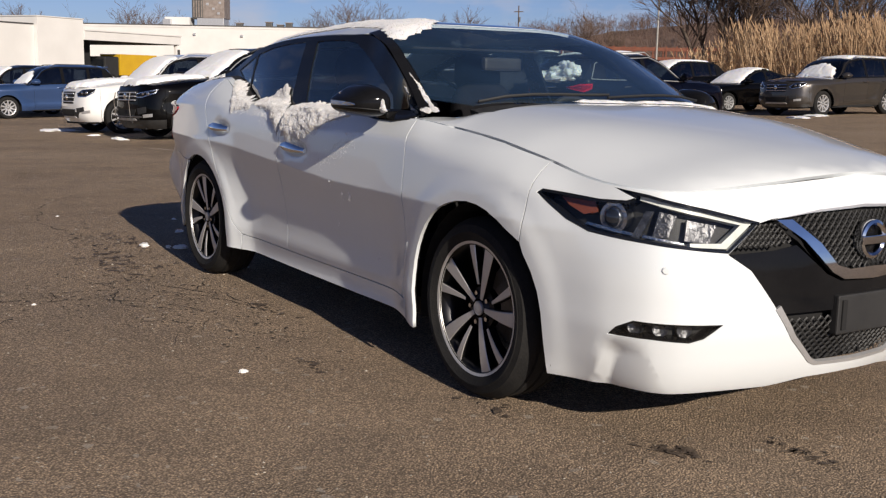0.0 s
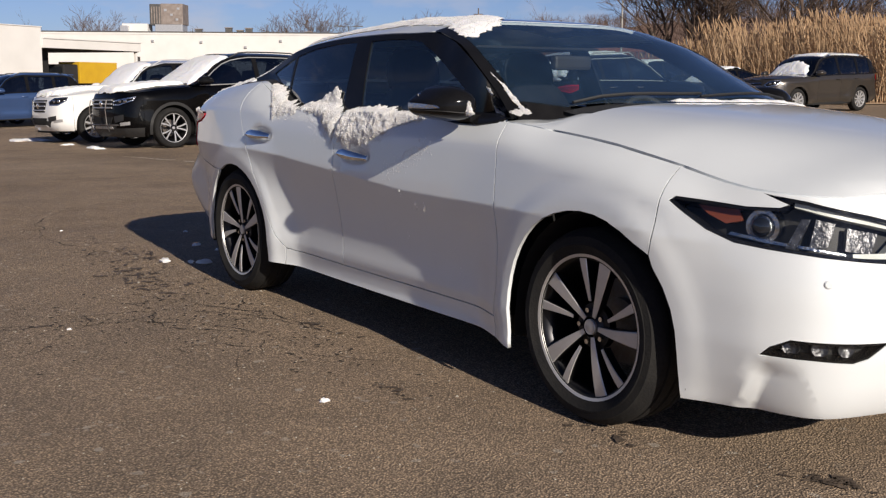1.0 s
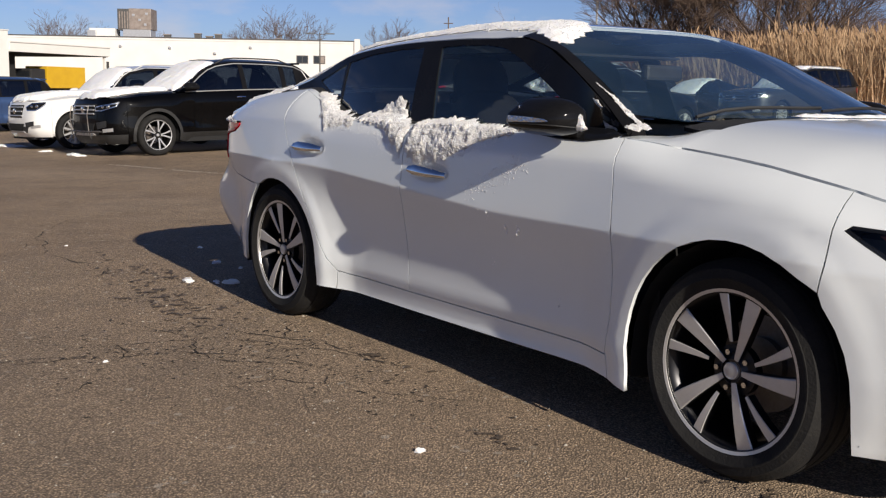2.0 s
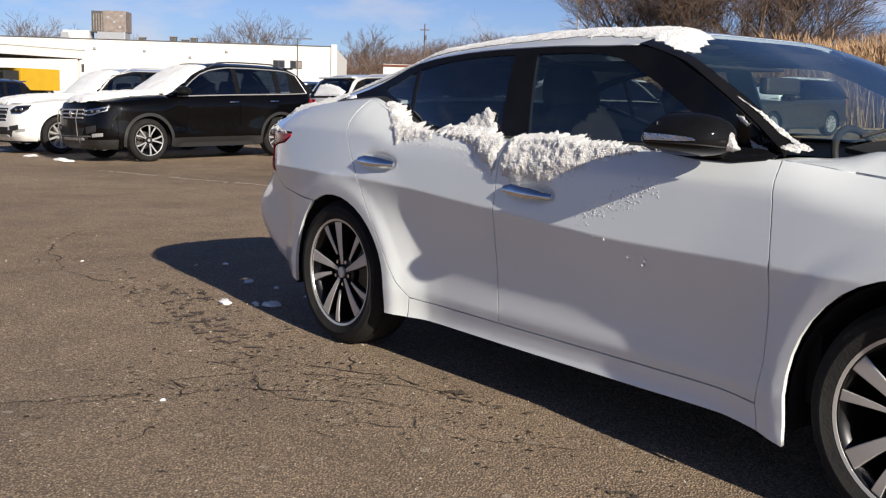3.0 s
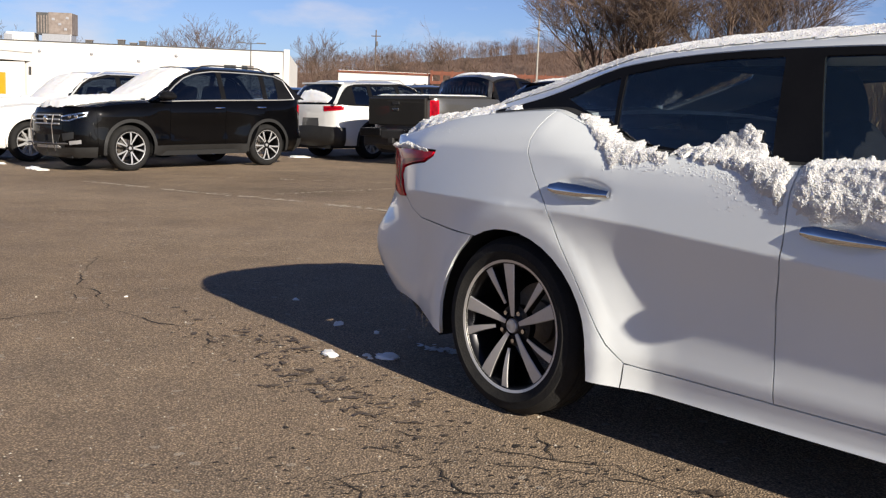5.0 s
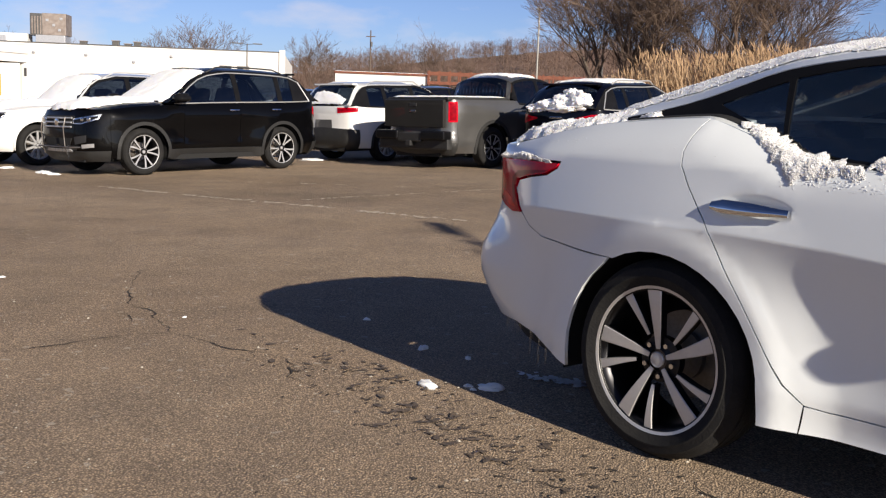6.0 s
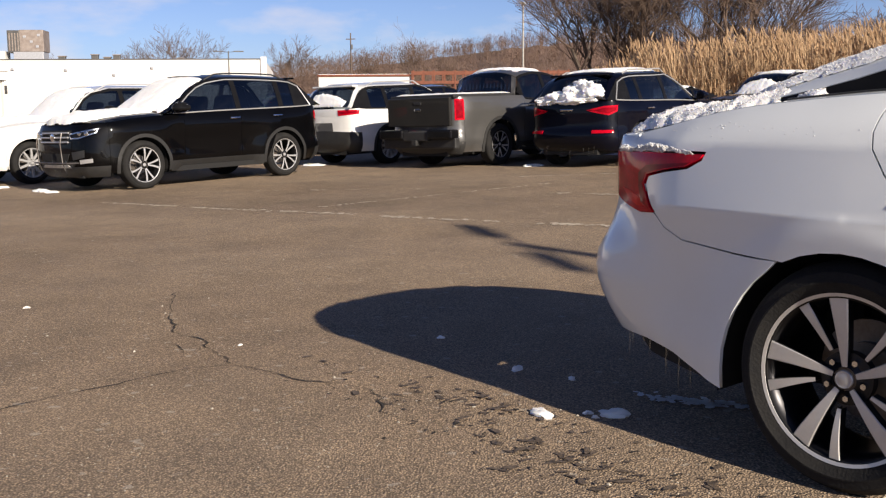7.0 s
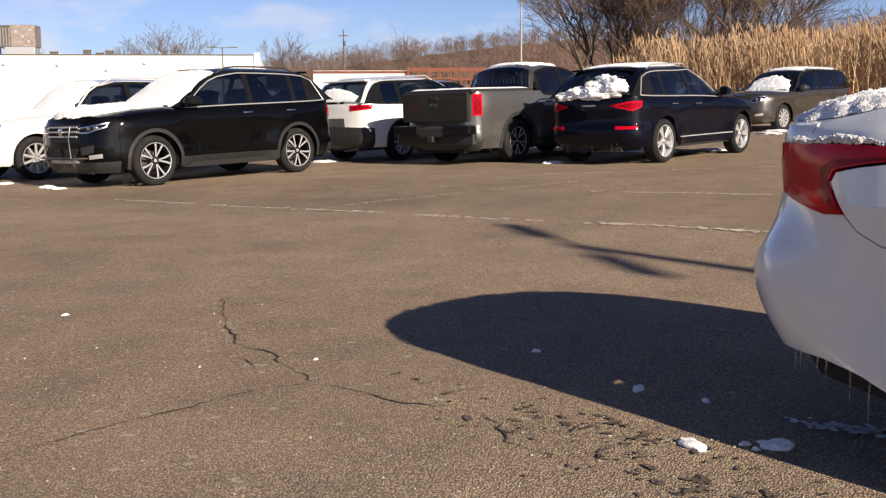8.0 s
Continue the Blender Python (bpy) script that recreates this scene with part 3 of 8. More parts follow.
M = CarShape(
    plan=[(-1.15, 0), (-1.14, 0.34), (-1.095, 0.60), (-0.965, 0.768), (-0.735, 0.842), (-0.40, 0.882), (0, 0.905), (0.5, 0.915), (1.2, 0.92), (2.0, 0.92), (2.5, 0.918),
          (2.8, 0.915), (3.11, 0.905), (3.30, 0.88), (3.45, 0.845), (3.58, 0.785), (3.66, 0.69), (3.715, 0.52), (3.765, 0.27), (3.79, 0)],
    crease=[(-1.2, 0.785), (0, 0.79), (0.25, 0.788), (0.52, 0.778), (0.78, 0.762), (1.1, 0.742), (1.48, 0.718), (1.75, 0.703), (2.3, 0.70), (3.0, 0.70), (4.0, 0.68)],
    top=[(-2.0, 1.03), (-1.4, 1.01), (-0.95, 1.005), (-0.75, 1.035), (-0.58, 1.073), (-0.42, 1.10), (-0.2, 1.122), (0.06, 1.138), (0.16, 1.115), (0.235, 1.093), (0.30, 1.072), (0.36, 1.052), (0.435, 1.028), (0.53, 1.012), (0.66, 1.006), (1.1, 1.0), (1.7, 1.008), (2.3, 1.002), (2.5, 0.98), (2.8, 0.95), (3.1, 0.90), (3.43, 0.845), (3.7, 0.835), (4.0, 0.855), (4.45, 0.885)],
    roll=[(-1.0, 0.06), (-0.2, 0.07), (0.3, 0.05), (0.7, 0.022), (2.2, 0.03), (2.6, 0.085), (3.1, 0.09), (3.5, 0.05)],
    low=[(0, 0), (0.04, 0.014), (0.09, 0.031), (0.15, 0.049), (0.22, 0.064), (0.29, 0.075), (0.335, 0.077), (0.365, 0.076), (0.385, 0.074), (0.405, 0.076), (0.43, 0.082), (0.475, 0.091), (0.495, 0.092), (0.52, 0.088), (0.535, 0.087), (0.56, 0.095), (0.68, 0.16)],
    front=[(0.13, 0.17), (0.17, 0.10), (0.22, 0.06), (0.32, 0.02), (0.42, 0.0), (0.52, 0.0), (0.60, 0.006), (0.68, 0.02), (0.76, 0.04), (0.82, 0.055), (0.87, 0.075), (0.90, 0.10), (0.95, 0.2)],
    rear=[(0.2, 0.2), (0.26, 0.14), (0.34, 0.08), (0.46, 0.02), (0.53, 0.0), (0.60, 0.008), (0.65, 0.035), (0.73, 0.068), (0.82, 0.082), (0.91, 0.080), (0.97, 0.080), (1.04, 0.115)],
    hood=[(2.3, 1.085), (2.5, 1.075), (2.9, 1.04), (3.2, 1.0), (3.5, 0.947), (3.62, 0.914), (3.68, 0.895), (3.706, 0.885)],
    deck=[(-1.1, 1.035), (-0.9, 1.06), (-0.6, 1.09), (-0.3, 1.125), (0.2, 1.16)],
    roof=[(-0.75, 1.085), (-0.5, 1.19), (-0.27, 1.275), (-0.05, 1.343), (0.1, 1.382), (0.3, 1.412), (0.6, 1.431), (0.9, 1.440), (1.2, 1.442), (1.45, 1.433), (1.6, 1.412), (1.75, 1.362), (1.9, 1.302), (2.05, 1.240), (2.2, 1.180), (2.35, 1.119), (2.45, 1.077), (2.55, 1.039)],
    rail=[(-0.75, 1.04), (-0.4, 1.118), (-0.233, 1.15), (-0.11, 1.178), (0.0, 1.21), (0.1, 1.243), (0.28, 1.298), (0.51, 1.33), (0.73, 1.347), (0.94, 1.354), (1.2, 1.358), (1.45, 1.354), (1.56, 1.356), (1.62, 1.347), (1.70, 1.325), (1.81, 1.288), (1.92, 1.230), (2.03, 1.168), (2.13, 1.110), (2.28, 1.015), (2.55, 0.94)],
    wide=[(-0.75, 0.68), (-0.4, 0.665), (0, 0.655), (0.5, 0.655), (1.0, 0.66), (1.4, 0.66), (1.56, 0.66), (1.80, 0.70), (2.05, 0.755), (2.28, 0.815), (2.55, 0.83)],
    wheels=(-0.003, 2.798), arch=0.398, hub=0.335, hubs=(0.298, 0.333), flare=0.014, lip=0.010, dent=dents, ends=(2.97, 3.47, -0.58, -1.0), ledge=0.075, foot=0.295, square=4.0,
    shoulder=[(-0.9, 0.973), (-0.17, 0.988), (0.1, 0.985), (0.42, 0.970), (0.8, 0.955), (1.1, 0.94), (1.5, 0.93), (2.3, 0.93)])
NOSE, TAIL = M.u1, M.u0


def front(s, z):
    """A place on the nose, by its way round from the middle."""
    return (NOSE - s, z)


saloon = thing("sedan", "pearl white saloon with snow on its roof and window ledges", "car")


def both(name, surf, poly, mat, parent, label="", holes=(), **kw):
    a = sheet(name, surf, poly, mat, parent, holes=holes, label=label, **kw)
    b = sheet(name, surf, poly, mat, parent, holes=holes, label=label, mirror=True, **kw)
    return a, b


def build_saloon():
    side = M.side
    (wr, wf), (hr, hf), R = M.wheels, M.hubs, M.arch
    arc = lambda c, h, angles: [(c + R * math.cos(radians(a)), h + R * math.sin(radians(a))) for a in angles]
    # doors, fenders and quarters, outlines in (u, z)
    rear_edge = [(0.535, 0.306), (0.475, 0.36), (0.437, 0.413), (0.334, 0.575), (0.262, 0.68), (0.178, 0.818), (0.10, 0.92), (0.06, 0.985), (0.05, 1.03), (0.055, 1.075), (0.062, 1.11), (0.072, 1.136)]
    shut = [(2.29, 0.283), (2.318, 0.42), (2.328, 0.62), (2.330, 0.72), (2.312, 0.88), (2.285, 1.003)]
    middle = [(1.082, 0.292), (1.076, 0.45), (1.085, 0.60), (1.105, 0.70), (1.115, 0.78), (1.115, 0.90)]
    front_door = shut + [(u, M.top(u)) for u in (2.1, 1.7, 1.4, 1.115)] + middle[::-1]
    rear_door = [(0.535, 0.306), (0.60, 0.297)] + middle + [(1.115, M.top(1.115))] + [(u, M.top(u)) for u in (1.0, 0.8, 0.66, 0.53, 0.435, 0.36, 0.30, 0.235, 0.16, 0.10)] + rear_edge[::-1][:-1]
    fender = [(2.29, 0.283), (2.30, 0.20), (wf - R + 0.005, 0.183)] + arc(wf, hf, range(180, 45, -9)) + [(3.09, 0.625), (3.105, 0.70), (3.11, 0.80)] + [(u, M.top(u)) for u in (3.115, 3.0, 2.85, 2.7, 2.6, 2.5, 2.4, 2.30)] + shut[::-1][:-1]
    quarter = [(0.40, 0.218), (0.52, 0.216)] + rear_edge + [(u, M.top(u)) for u in (0.03, -0.1, -0.2, -0.3, -0.42, -0.5, -0.58, -0.67, -0.75, -0.85)] + [(-0.885, 0.962), (-0.70, 0.962), (-0.483, 0.962), (-0.497, 0.938), (-0.552, 0.910), (-0.65, 0.896), (-0.738, 0.878), (-0.757, 0.847), (-0.732, 0.806), (-0.694, 0.757), (-0.655, 0.715), (-0.58, 0.68), (-0.363, 0.661), (-0.205, 0.655)] + arc(wr, hr, range(117, -1, -9))
    fold = [[(u, M.crease(u) + o) for u in [-0.6 + 0.05 * k for k in range(75)]] for o in (-0.007, 0.007)]
    rings = [[(cu + k * ru * math.cos(radians(15 * i)), cz + k * rz * math.sin(radians(15 * i))) for i in range(25)] for cu, cz, ru, rz in POCKETS for k in (1.0, 0.8, 0.55, 0.25)]
    fd = both("front_door", side, front_door, PEARL, saloon, step=0.03, lines=fold + rings)
    rd = both("rear_door", side, rear_door, PEARL, saloon, step=0.03, lines=fold + rings)
    both("front_fender", side, fender, PEARL, saloon, step=0.03, lines=fold)
    both("rear_quarter_panel", side, quarter, PEARL, saloon, step=0.03, lines=fold)
    # rocker under the doors
    rocker = [(0.52, 0.216), (0.75, 0.212), (1.2, 0.208), (1.8, 0.203), (2.15, 0.203), (2.30, 0.20), (2.29, 0.282), (1.082, 0.2915), (0.60, 0.2965), (0.535, 0.3055)]
    lip_lines = [[(0.55, 0.230), (1.2, 0.252), (1.7, 0.243), (2.03, 0.222), (2.2, 0.212)], [(0.6, 0.268), (1.2, 0.272), (2.2, 0.262)]]
    both("side_sill", side, rocker, PEARL, saloon, step=0.02, lines=lip_lines)
    # nose
    lamp_ = [front(*q) for q in ((1.289, 0.799), (1.269, 0.813), (1.18, 0.808), (1.043, 0.799), (0.938, 0.802), (0.914, 0.812), (0.996, 0.839), (0.86, 0.824), (0.645, 0.787), (0.454, 0.743), (0.575, 0.651), (0.692, 0.662), (0.84, 0.676), (0.977, 0.686), (1.063, 0.694), (1.156, 0.724), (1.23, 0.764))]
    mirror_u = lambda pts: [(2 * NOSE - u, z) for u, z in pts]
    black = [front(*q) for q in ((0.458, 0.740), (0.578, 0.648), (0.497, 0.597), (0.407, 0.486), (0.325, 0.37), (0.22, 0.279), (0.188, 0.263))]
    black = black + mirror_u(black)[::-1] + [front(-0.41, 0.752), front(-0.212, 0.768), front(0.0, 0.777), front(0.212, 0.768), front(0.41, 0.752)]
    fog = [front(*q) for q in ((0.961, 0.382), (0.93, 0.412), (0.875, 0.438), (0.586, 0.432), (0.649, 0.388), (0.696, 0.375), (0.817, 0.382))]
    top_edge = [(u, M.top(u)) for u in (3.115, 3.2, 3.3, 3.4, 3.5, 3.6, 3.7, 3.8, 3.9, 4.0, 4.1, 4.2, 4.32, NOSE)]
    arch_f = arc(wf, hf, (0, 10, 20, 30, 40))
    half = [front(0.0, 0.22), front(0.2, 0.215), front(0.36, 0.195), front(0.6, 0.193), front(0.8, 0.19), front(1.05, 0.188)]
    half = half + [(wf + R, 0.188)] + arch_f + [(3.09, 0.625), (3.105, 0.70), (3.11, 0.80)] + top_edge
    facet = [[(3.50, 0.383), (3.42, 0.20)], [(3.58, 0.383), (3.68, 0.20)], [(3.45, 0.383), (3.37, 0.20)]]
    bumper = half + mirror_u(half)[::-1][1:-1]
    sheet("front_bumper", side, bumper, PEARL, saloon, holes=[lamp_, mirror_u(lamp_), black, fog, mirror_u(fog)], step=0.028, lines=facet + [mirror_u(q) for q in facet])
    deep = lambda d: (lambda u, z: side(u, z, -d))
    sheet("grille_backing", deep(0.05), black, VOID, saloon, gap=0, step=0.06)
    # lamps: dark housing, inner pieces, clear cover
    for pts in (lamp_, mirror_u(lamp_)):
        h = sheet("headlight", deep(0.07), pts, SATIN_BLACK, saloon, gap=-0.012, step=0.05, label="clear headlight with dark inner housing")
        turn = (lambda q: q) if pts is lamp_ else (lambda q: mirror_u(q))
        sheet("lamp_frame", deep(0.004), pts, BLACK_TRIM, h, holes=[shrink(resample(pts if area(pts) > 0 else pts[::-1], 0.05), 0.010)], gap=0, depth=0.07, step=0.05)
        sheet("lens", deep(0.002), pts, LENS, h, gap=0.001, depth=0.0, step=0.05).visible_shadow = False
        strip = [front(*q) for q in ((0.90, 0.820), (0.645, 0.779), (0.472, 0.738), (0.568, 0.662), (0.70, 0.670), (0.70, 0.681), (0.588, 0.679), (0.515, 0.733), (0.645, 0.760), (0.90, 0.803))]
        sheet("running_light", deep(0.02), turn(strip), DRL, h, gap=0, depth=0.03, step=0.04, label="silvered boomerang light strip")
        sheet("turn_signal", deep(0.03), turn([front(1.215, 0.795), front(1.08, 0.792), front(1.06, 0.755), front(1.11, 0.742), front(1.17, 0.765)]), AMBER, h, gap=0, step=0.04, label="amber side reflector")
        for s, z, r in ((0.995, 0.742, 0.038),):
            u = turn([front(s, z)])[0]
            p, q = Vector(side(*u, -0.035)), Vector(side(*u, 0.0))
            d = (q - p).normalized()
            bm = lathe([(r + 0.012, 0.035), (r + 0.012, -0.004), (r, -0.006), (r - 0.004, 0.002), (r * 0.8, -0.012), (r * 0.5, -0.02), (0.0, -0.023)], 28)
            part("projector", bm, REFLECTOR, h, m=Matrix.Translation(p) @ d.to_track_quat("-Y", "Z").to_matrix().to_4x4(), smooth=True)
            part("projector_lens", lathe([(r * 0.82, -0.010), (r * 0.6, -0.020), (r * 0.3, -0.025), (0.0, -0.026)], 28), ROOF_GLASS, h, m=Matrix.Translation(p) @ d.to_track_quat("-Y", "Z").to_matrix().to_4x4(), smooth=True)
        bowls = ([(0.875, 0.772), (0.845, 0.772), (0.885, 0.688), (0.915, 0.690)], [(0.82, 0.770), (0.745, 0.760), (0.775, 0.695), (0.845, 0.690)], [(0.70, 0.748), (0.59, 0.730), (0.62, 0.676), (0.715, 0.686)])
        for bowl, depth_ in zip(bowls, (0.024, 0.045, 0.04)):
            sheet("reflector", deep(depth_), turn([front(*q) for q in bowl]), LAMP_BOWL, h, gap=0, step=0.03)
        sheet("chrome_sill", deep(0.03), turn([front(*q) for q in ((1.10, 0.712), (0.977, 0.698), (0.84, 0.688), (0.72, 0.674), (0.72, 0.680), (0.84, 0.696), (0.97, 0.707), (1.09, 0.720))]), REFLECTOR, h, gap=0, step=0.04)
    for pts in (fog, mirror_u(fog)):
        h = sheet("fog_lamp", deep(0.045), pts, SATIN_BLACK, saloon, gap=-0.006, step=0.05, label="slim black fog lamp insert")
        sheet("frame", deep(0.003), pts, BLACK_TRIM, h, holes=[shrink(resample(pts if area(pts) > 0 else pts[::-1], 0.04), 0.007)], gap=0, depth=0.045, step=0.04)
        cu = sum(p[0] for p in pts) / len(pts)
        for k, du in enumerate((-0.09, 0.0, 0.08)):
            p, q = Vector(side(cu + du, 0.412, -0.03)), Vector(side(cu + du, 0.412, 0.0))
            part("bulb", lathe([(0.026, 0.01), (0.024, -0.002), (0.014, 0.006), (0.0, 0.008)], 20), LAMP_BOWL, h, m=Matrix.Translation(p) @ (q - p).to_track_quat("-Y", "Z").to_matrix().to_4x4(), smooth=True)
        sheet("lens", deep(0.001), pts, LENS, h, gap=0.001, depth=0.0, step=0.05).visible_shadow = False
    # grille: lattice, chrome blade, black cheeks, emblem, plate bracket
    g = sheet("grille", deep(0.03), [front(0.36, 0.752), front(0.24, 0.672), front(0.16, 0.585), front(-0.16, 0.585), front(-0.24, 0.672), front(-0.36, 0.752), front(-0.15, 0.770), front(0.15, 0.770)], VOID, saloon, gap=0, step=0.06, label="black mesh grille with chrome blade")

    def lattice(name, poly, cell, parent):
        bm = bmesh.new()
        lo0, hi0 = min(p[0] for p in poly), max(p[0] for p in poly)
        lo1, hi1 = min(p[1] for p in poly), max(p[1] for p in poly)
        rows = int((hi1 - lo1) / (cell * 0.5)) + 2
        for i in range(rows):
            for sgn in (-1, 1):
                z0 = lo1 + i * cell * 0.5
                run = []
                for k in range(int((hi0 - lo0) / (cell * 0.25)) + 2):
                    u = lo0 + k * cell * 0.25
                    z = z0 + sgn * cell * 0.23 * math.sin(2 * math.pi * (u - lo0) / cell)
                    if inside(poly, np.array([[u, z]]))[0]:
                        run.append(Vector(side(u, z, -0.012)))
                    else:
                        if len(run) > 1:
                            add_tube(bm, run, 0.004, 4)
                        run = []
                if len(run) > 1:
                    add_tube(bm, run, 0.0032, 4)
        part("lattice", bm, SATIN_BLACK, parent)

    pair = lambda pts: [front(*q) for q in pts] + [front(-q[0], q[1]) for q in pts[::-1]]
    lattice("mesh", pair([(0.0, 0.776), (0.15, 0.771), (0.345, 0.755), (0.225, 0.668), (0.16, 0.595), (0.10, 0.585)]), 0.055, g)
    cheeks = [front(*q) for q in ((0.565, 0.646), (0.40, 0.655), (0.315, 0.668), (0.19, 0.570), (0.13, 0.545), (0.0, 0.540), (-0.13, 0.545), (-0.19, 0.570), (-0.315, 0.668), (-0.40, 0.655), (-0.565, 0.646), (-0.50, 0.598), (-0.385, 0.452), (0.385, 0.452), (0.50, 0.598))]
    sheet("centre_panel", deep(0.006), cheeks, BLACK_TRIM, g, gap=0, step=0.05, label="gloss black lower nose panel")
    lattice("mesh", [front(*q) for q in ((0.380, 0.445), (0.315, 0.36), (0.215, 0.283), (-0.215, 0.283), (-0.315, 0.36), (-0.380, 0.445))], 0.06, g)
    vent = [(0.458, 0.736), (0.565, 0.655), (0.40, 0.660), (0.32, 0.680), (0.38, 0.738)]
    lattice("mesh", [front(*q) for q in vent], 0.04, g)
    lattice("mesh", [front(-q[0], q[1]) for q in vent], 0.04, g)
    blade = [(0.398, 0.750), (0.294, 0.684), (0.184, 0.579), (0.134, 0.554), (0.0, 0.548)]
    inner = [(0.337, 0.750), (0.227, 0.672), (0.161, 0.600), (0.106, 0.585), (0.0, 0.588)]
    blade, inner = [blade + [(-a, b) for a, b in blade[::-1][1:]], inner + [(-a, b) for a, b in inner[::-1][1:]]]
    sheet("grille_blade", lambda u, z: side(u, z, 0.012), [front(*p) for p in blade] + [front(*p) for p in inner[::-1]], CHROME, g, gap=0, depth=0.035, step=0.03, label="chrome V-shaped blade")
    sheet("grille_cap", lambda u, z: side(u, z, 0.004), [front(*q) for q in ((0.43, 0.748), (0.212, 0.770), (0, 0.779), (-0.212, 0.770), (-0.43, 0.748), (-0.212, 0.776), (0, 0.787), (0.212, 0.776))], SILVER, g, gap=0, depth=0.02, step=0.05)
    rim_low = [(0.40, 0.470), (0.325, 0.368), (0.222, 0.277), (0.188, 0.262), (0.0, 0.258)]
    rim_low = rim_low + [(-a, b) for a, b in rim_low[::-1][1:]]
    sheet("intake_trim", lambda u, z: side(u, z, 0.003), [front(a, b) for a, b in rim_low] + [front(a * 0.955, b + 0.012) for a, b in rim_low[::-1]], SILVER, g, gap=0, depth=0.015, step=0.04, label="thin bright intake edge")
    p = Vector(side(NOSE, 0.675, 0.0))
    bm = lathe([(0.062, 0.02), (0.066, -0.004), (0.064, -0.012), (0.054, -0.016), (0.046, -0.01), (0.044, 0.01)], 48)
    em = part("emblem", bm, CHROME, g, "round chrome badge ring", m=Matrix.Translation(p + Vector((0.01, 0, 0))) @ Matrix.Rotation(math.pi / 2, 4, "Z"), smooth=True)
    part("badge_bar", boxed((-0.068, -0.022, -0.014), (0.068, 0.0, 0.014), 0.003), CHROME, em)
    part("badge_back", lathe([(0.05, 0.012), (0.03, 0.008), (0.0, 0.008)], 32), BLACK_TRIM, em)
    br = part("plate_bracket", boxed((p.x - 0.01, -0.155, 0.37), (p.x + 0.022, 0.155, 0.50), 0.006), SATIN_BLACK, saloon, "bare black number plate bracket")
    for y in (-0.125, 0.125):
        part("bracket_slot", boxed((p.x + 0.02, y - 0.012, 0.385), (p.x + 0.028, y + 0.012, 0.485), 0.004), VOID, br)
    part("parking_sensor", lathe([(0.012, 0.004), (0.012, -0.003), (0.009, -0.005), (0.0, -0.005)], 20), PEARL, saloon, m=Matrix.Translation(side(*front(0.78, 0.601), 0.0)) @ Vector((0.75, -0.66, 0)).to_track_quat("-Y", "Z").to_matrix().to_4x4())
    # bonnet, boot lid, tail
    rim_f = [M.side(2.5 + (NOSE - 2.5) * k / 24, M.top(2.5 + (NOSE - 2.5) * k / 24), -0.003)[:2] for k in range(25)]
    hood = rim_f + [(x, -y) for x, y in rim_f[::-1][1:]] + [(2.53, 0.4), (2.54, 0.0), (2.53, -0.4)]
    sheet("hood", M.hood, hood, PEARL, saloon, step=0.07, gap=0.0035)
    rim_r = [M.side(0.15 + (TAIL - 0.15) * k / 24, M.top(0.15 + (TAIL - 0.15) * k / 24), -0.003)[:2] for k in range(25)]
    deck = rim_r + [(x, -y) for x, y in rim_r[::-1][1:]]
    sheet("boot_lid", M.deck, deck, PEARL, saloon, step=0.07)
    back = lambda s, z: (TAIL + s, z)
    turn_r = lambda pts: [(2 * TAIL - u, z) for u, z in pts]
    lamp_r = [(-0.487, 0.957), (-0.70, 0.958), (-0.90, 0.954), back(0.66, 0.950), back(0.68, 0.86), back(0.74, 0.80), (-0.87, 0.768), (-0.78, 0.753), (-0.70, 0.758), (-0.738, 0.808), (-0.763, 0.848), (-0.743, 0.882), (-0.65, 0.900), (-0.555, 0.914), (-0.50, 0.940)]
    arch_r = arc(wr, hr, (126, 135, 144, 153, 162, 171, 180))
    halfr = [(-0.865, M.top(-0.865))] + [(-0.885, 0.960), (-0.79, 0.961), (-0.775, 0.91), (-0.760, 0.85), (-0.735, 0.806), (-0.697, 0.757), (-0.655, 0.715), (-0.58, 0.68), (-0.363, 0.661), (-0.205, 0.655)] + arch_r + [(wr - R, 0.232), (-0.5, 0.258), (-0.65, 0.292), (-0.80, 0.315), back(0.6, 0.325), back(0.3, 0.34), back(0, 0.34)]
    halft = [(u, M.top(u)) for u in (-0.9, -1.0, -1.2, -1.4, -1.6, -1.8)] + [back(0, M.top(TAIL))]
    bump_r = halfr + turn_r(halfr)[::-1][1:] + turn_r(halft) [0:-1] + halft[::-1]
    sheet("rear_bumper", side, bump_r, PEARL, saloon, holes=[lamp_r, turn_r(lamp_r)], step=0.06)
    for pts in (lamp_r, turn_r(lamp_r)):
        tl = sheet("taillight", lambda u, z: side(u, z, 0.006), pts, RED_LENS, saloon, gap=0.002, depth=0.04, step=0.04, label="red boomerang taillight")
        fix = (lambda q: q) if pts is lamp_r else turn_r
        sheet("inner_lens", lambda u, z: side(u, z, 0.0075), fix([(-0.53, 0.930), (-0.63, 0.922), (-0.75, 0.912), (-0.80, 0.885), (-0.795, 0.84), (-0.77, 0.79), (-0.725, 0.772), (-0.752, 0.818), (-0.772, 0.852), (-0.752, 0.888), (-0.65, 0.906), (-0.56, 0.919)]), RED_DARK, tl, gap=0, depth=0.004, step=0.04)
        sheet("light_bar", lambda u, z: side(u, z, 0.0078), fix([(-0.757, 0.776), (-0.80, 0.776), (-0.88, 0.80), (-0.95, 0.83), (-0.86, 0.822), (-0.79, 0.806)]), RED_BRIGHT, tl, gap=0, depth=0.003, step=0.03)
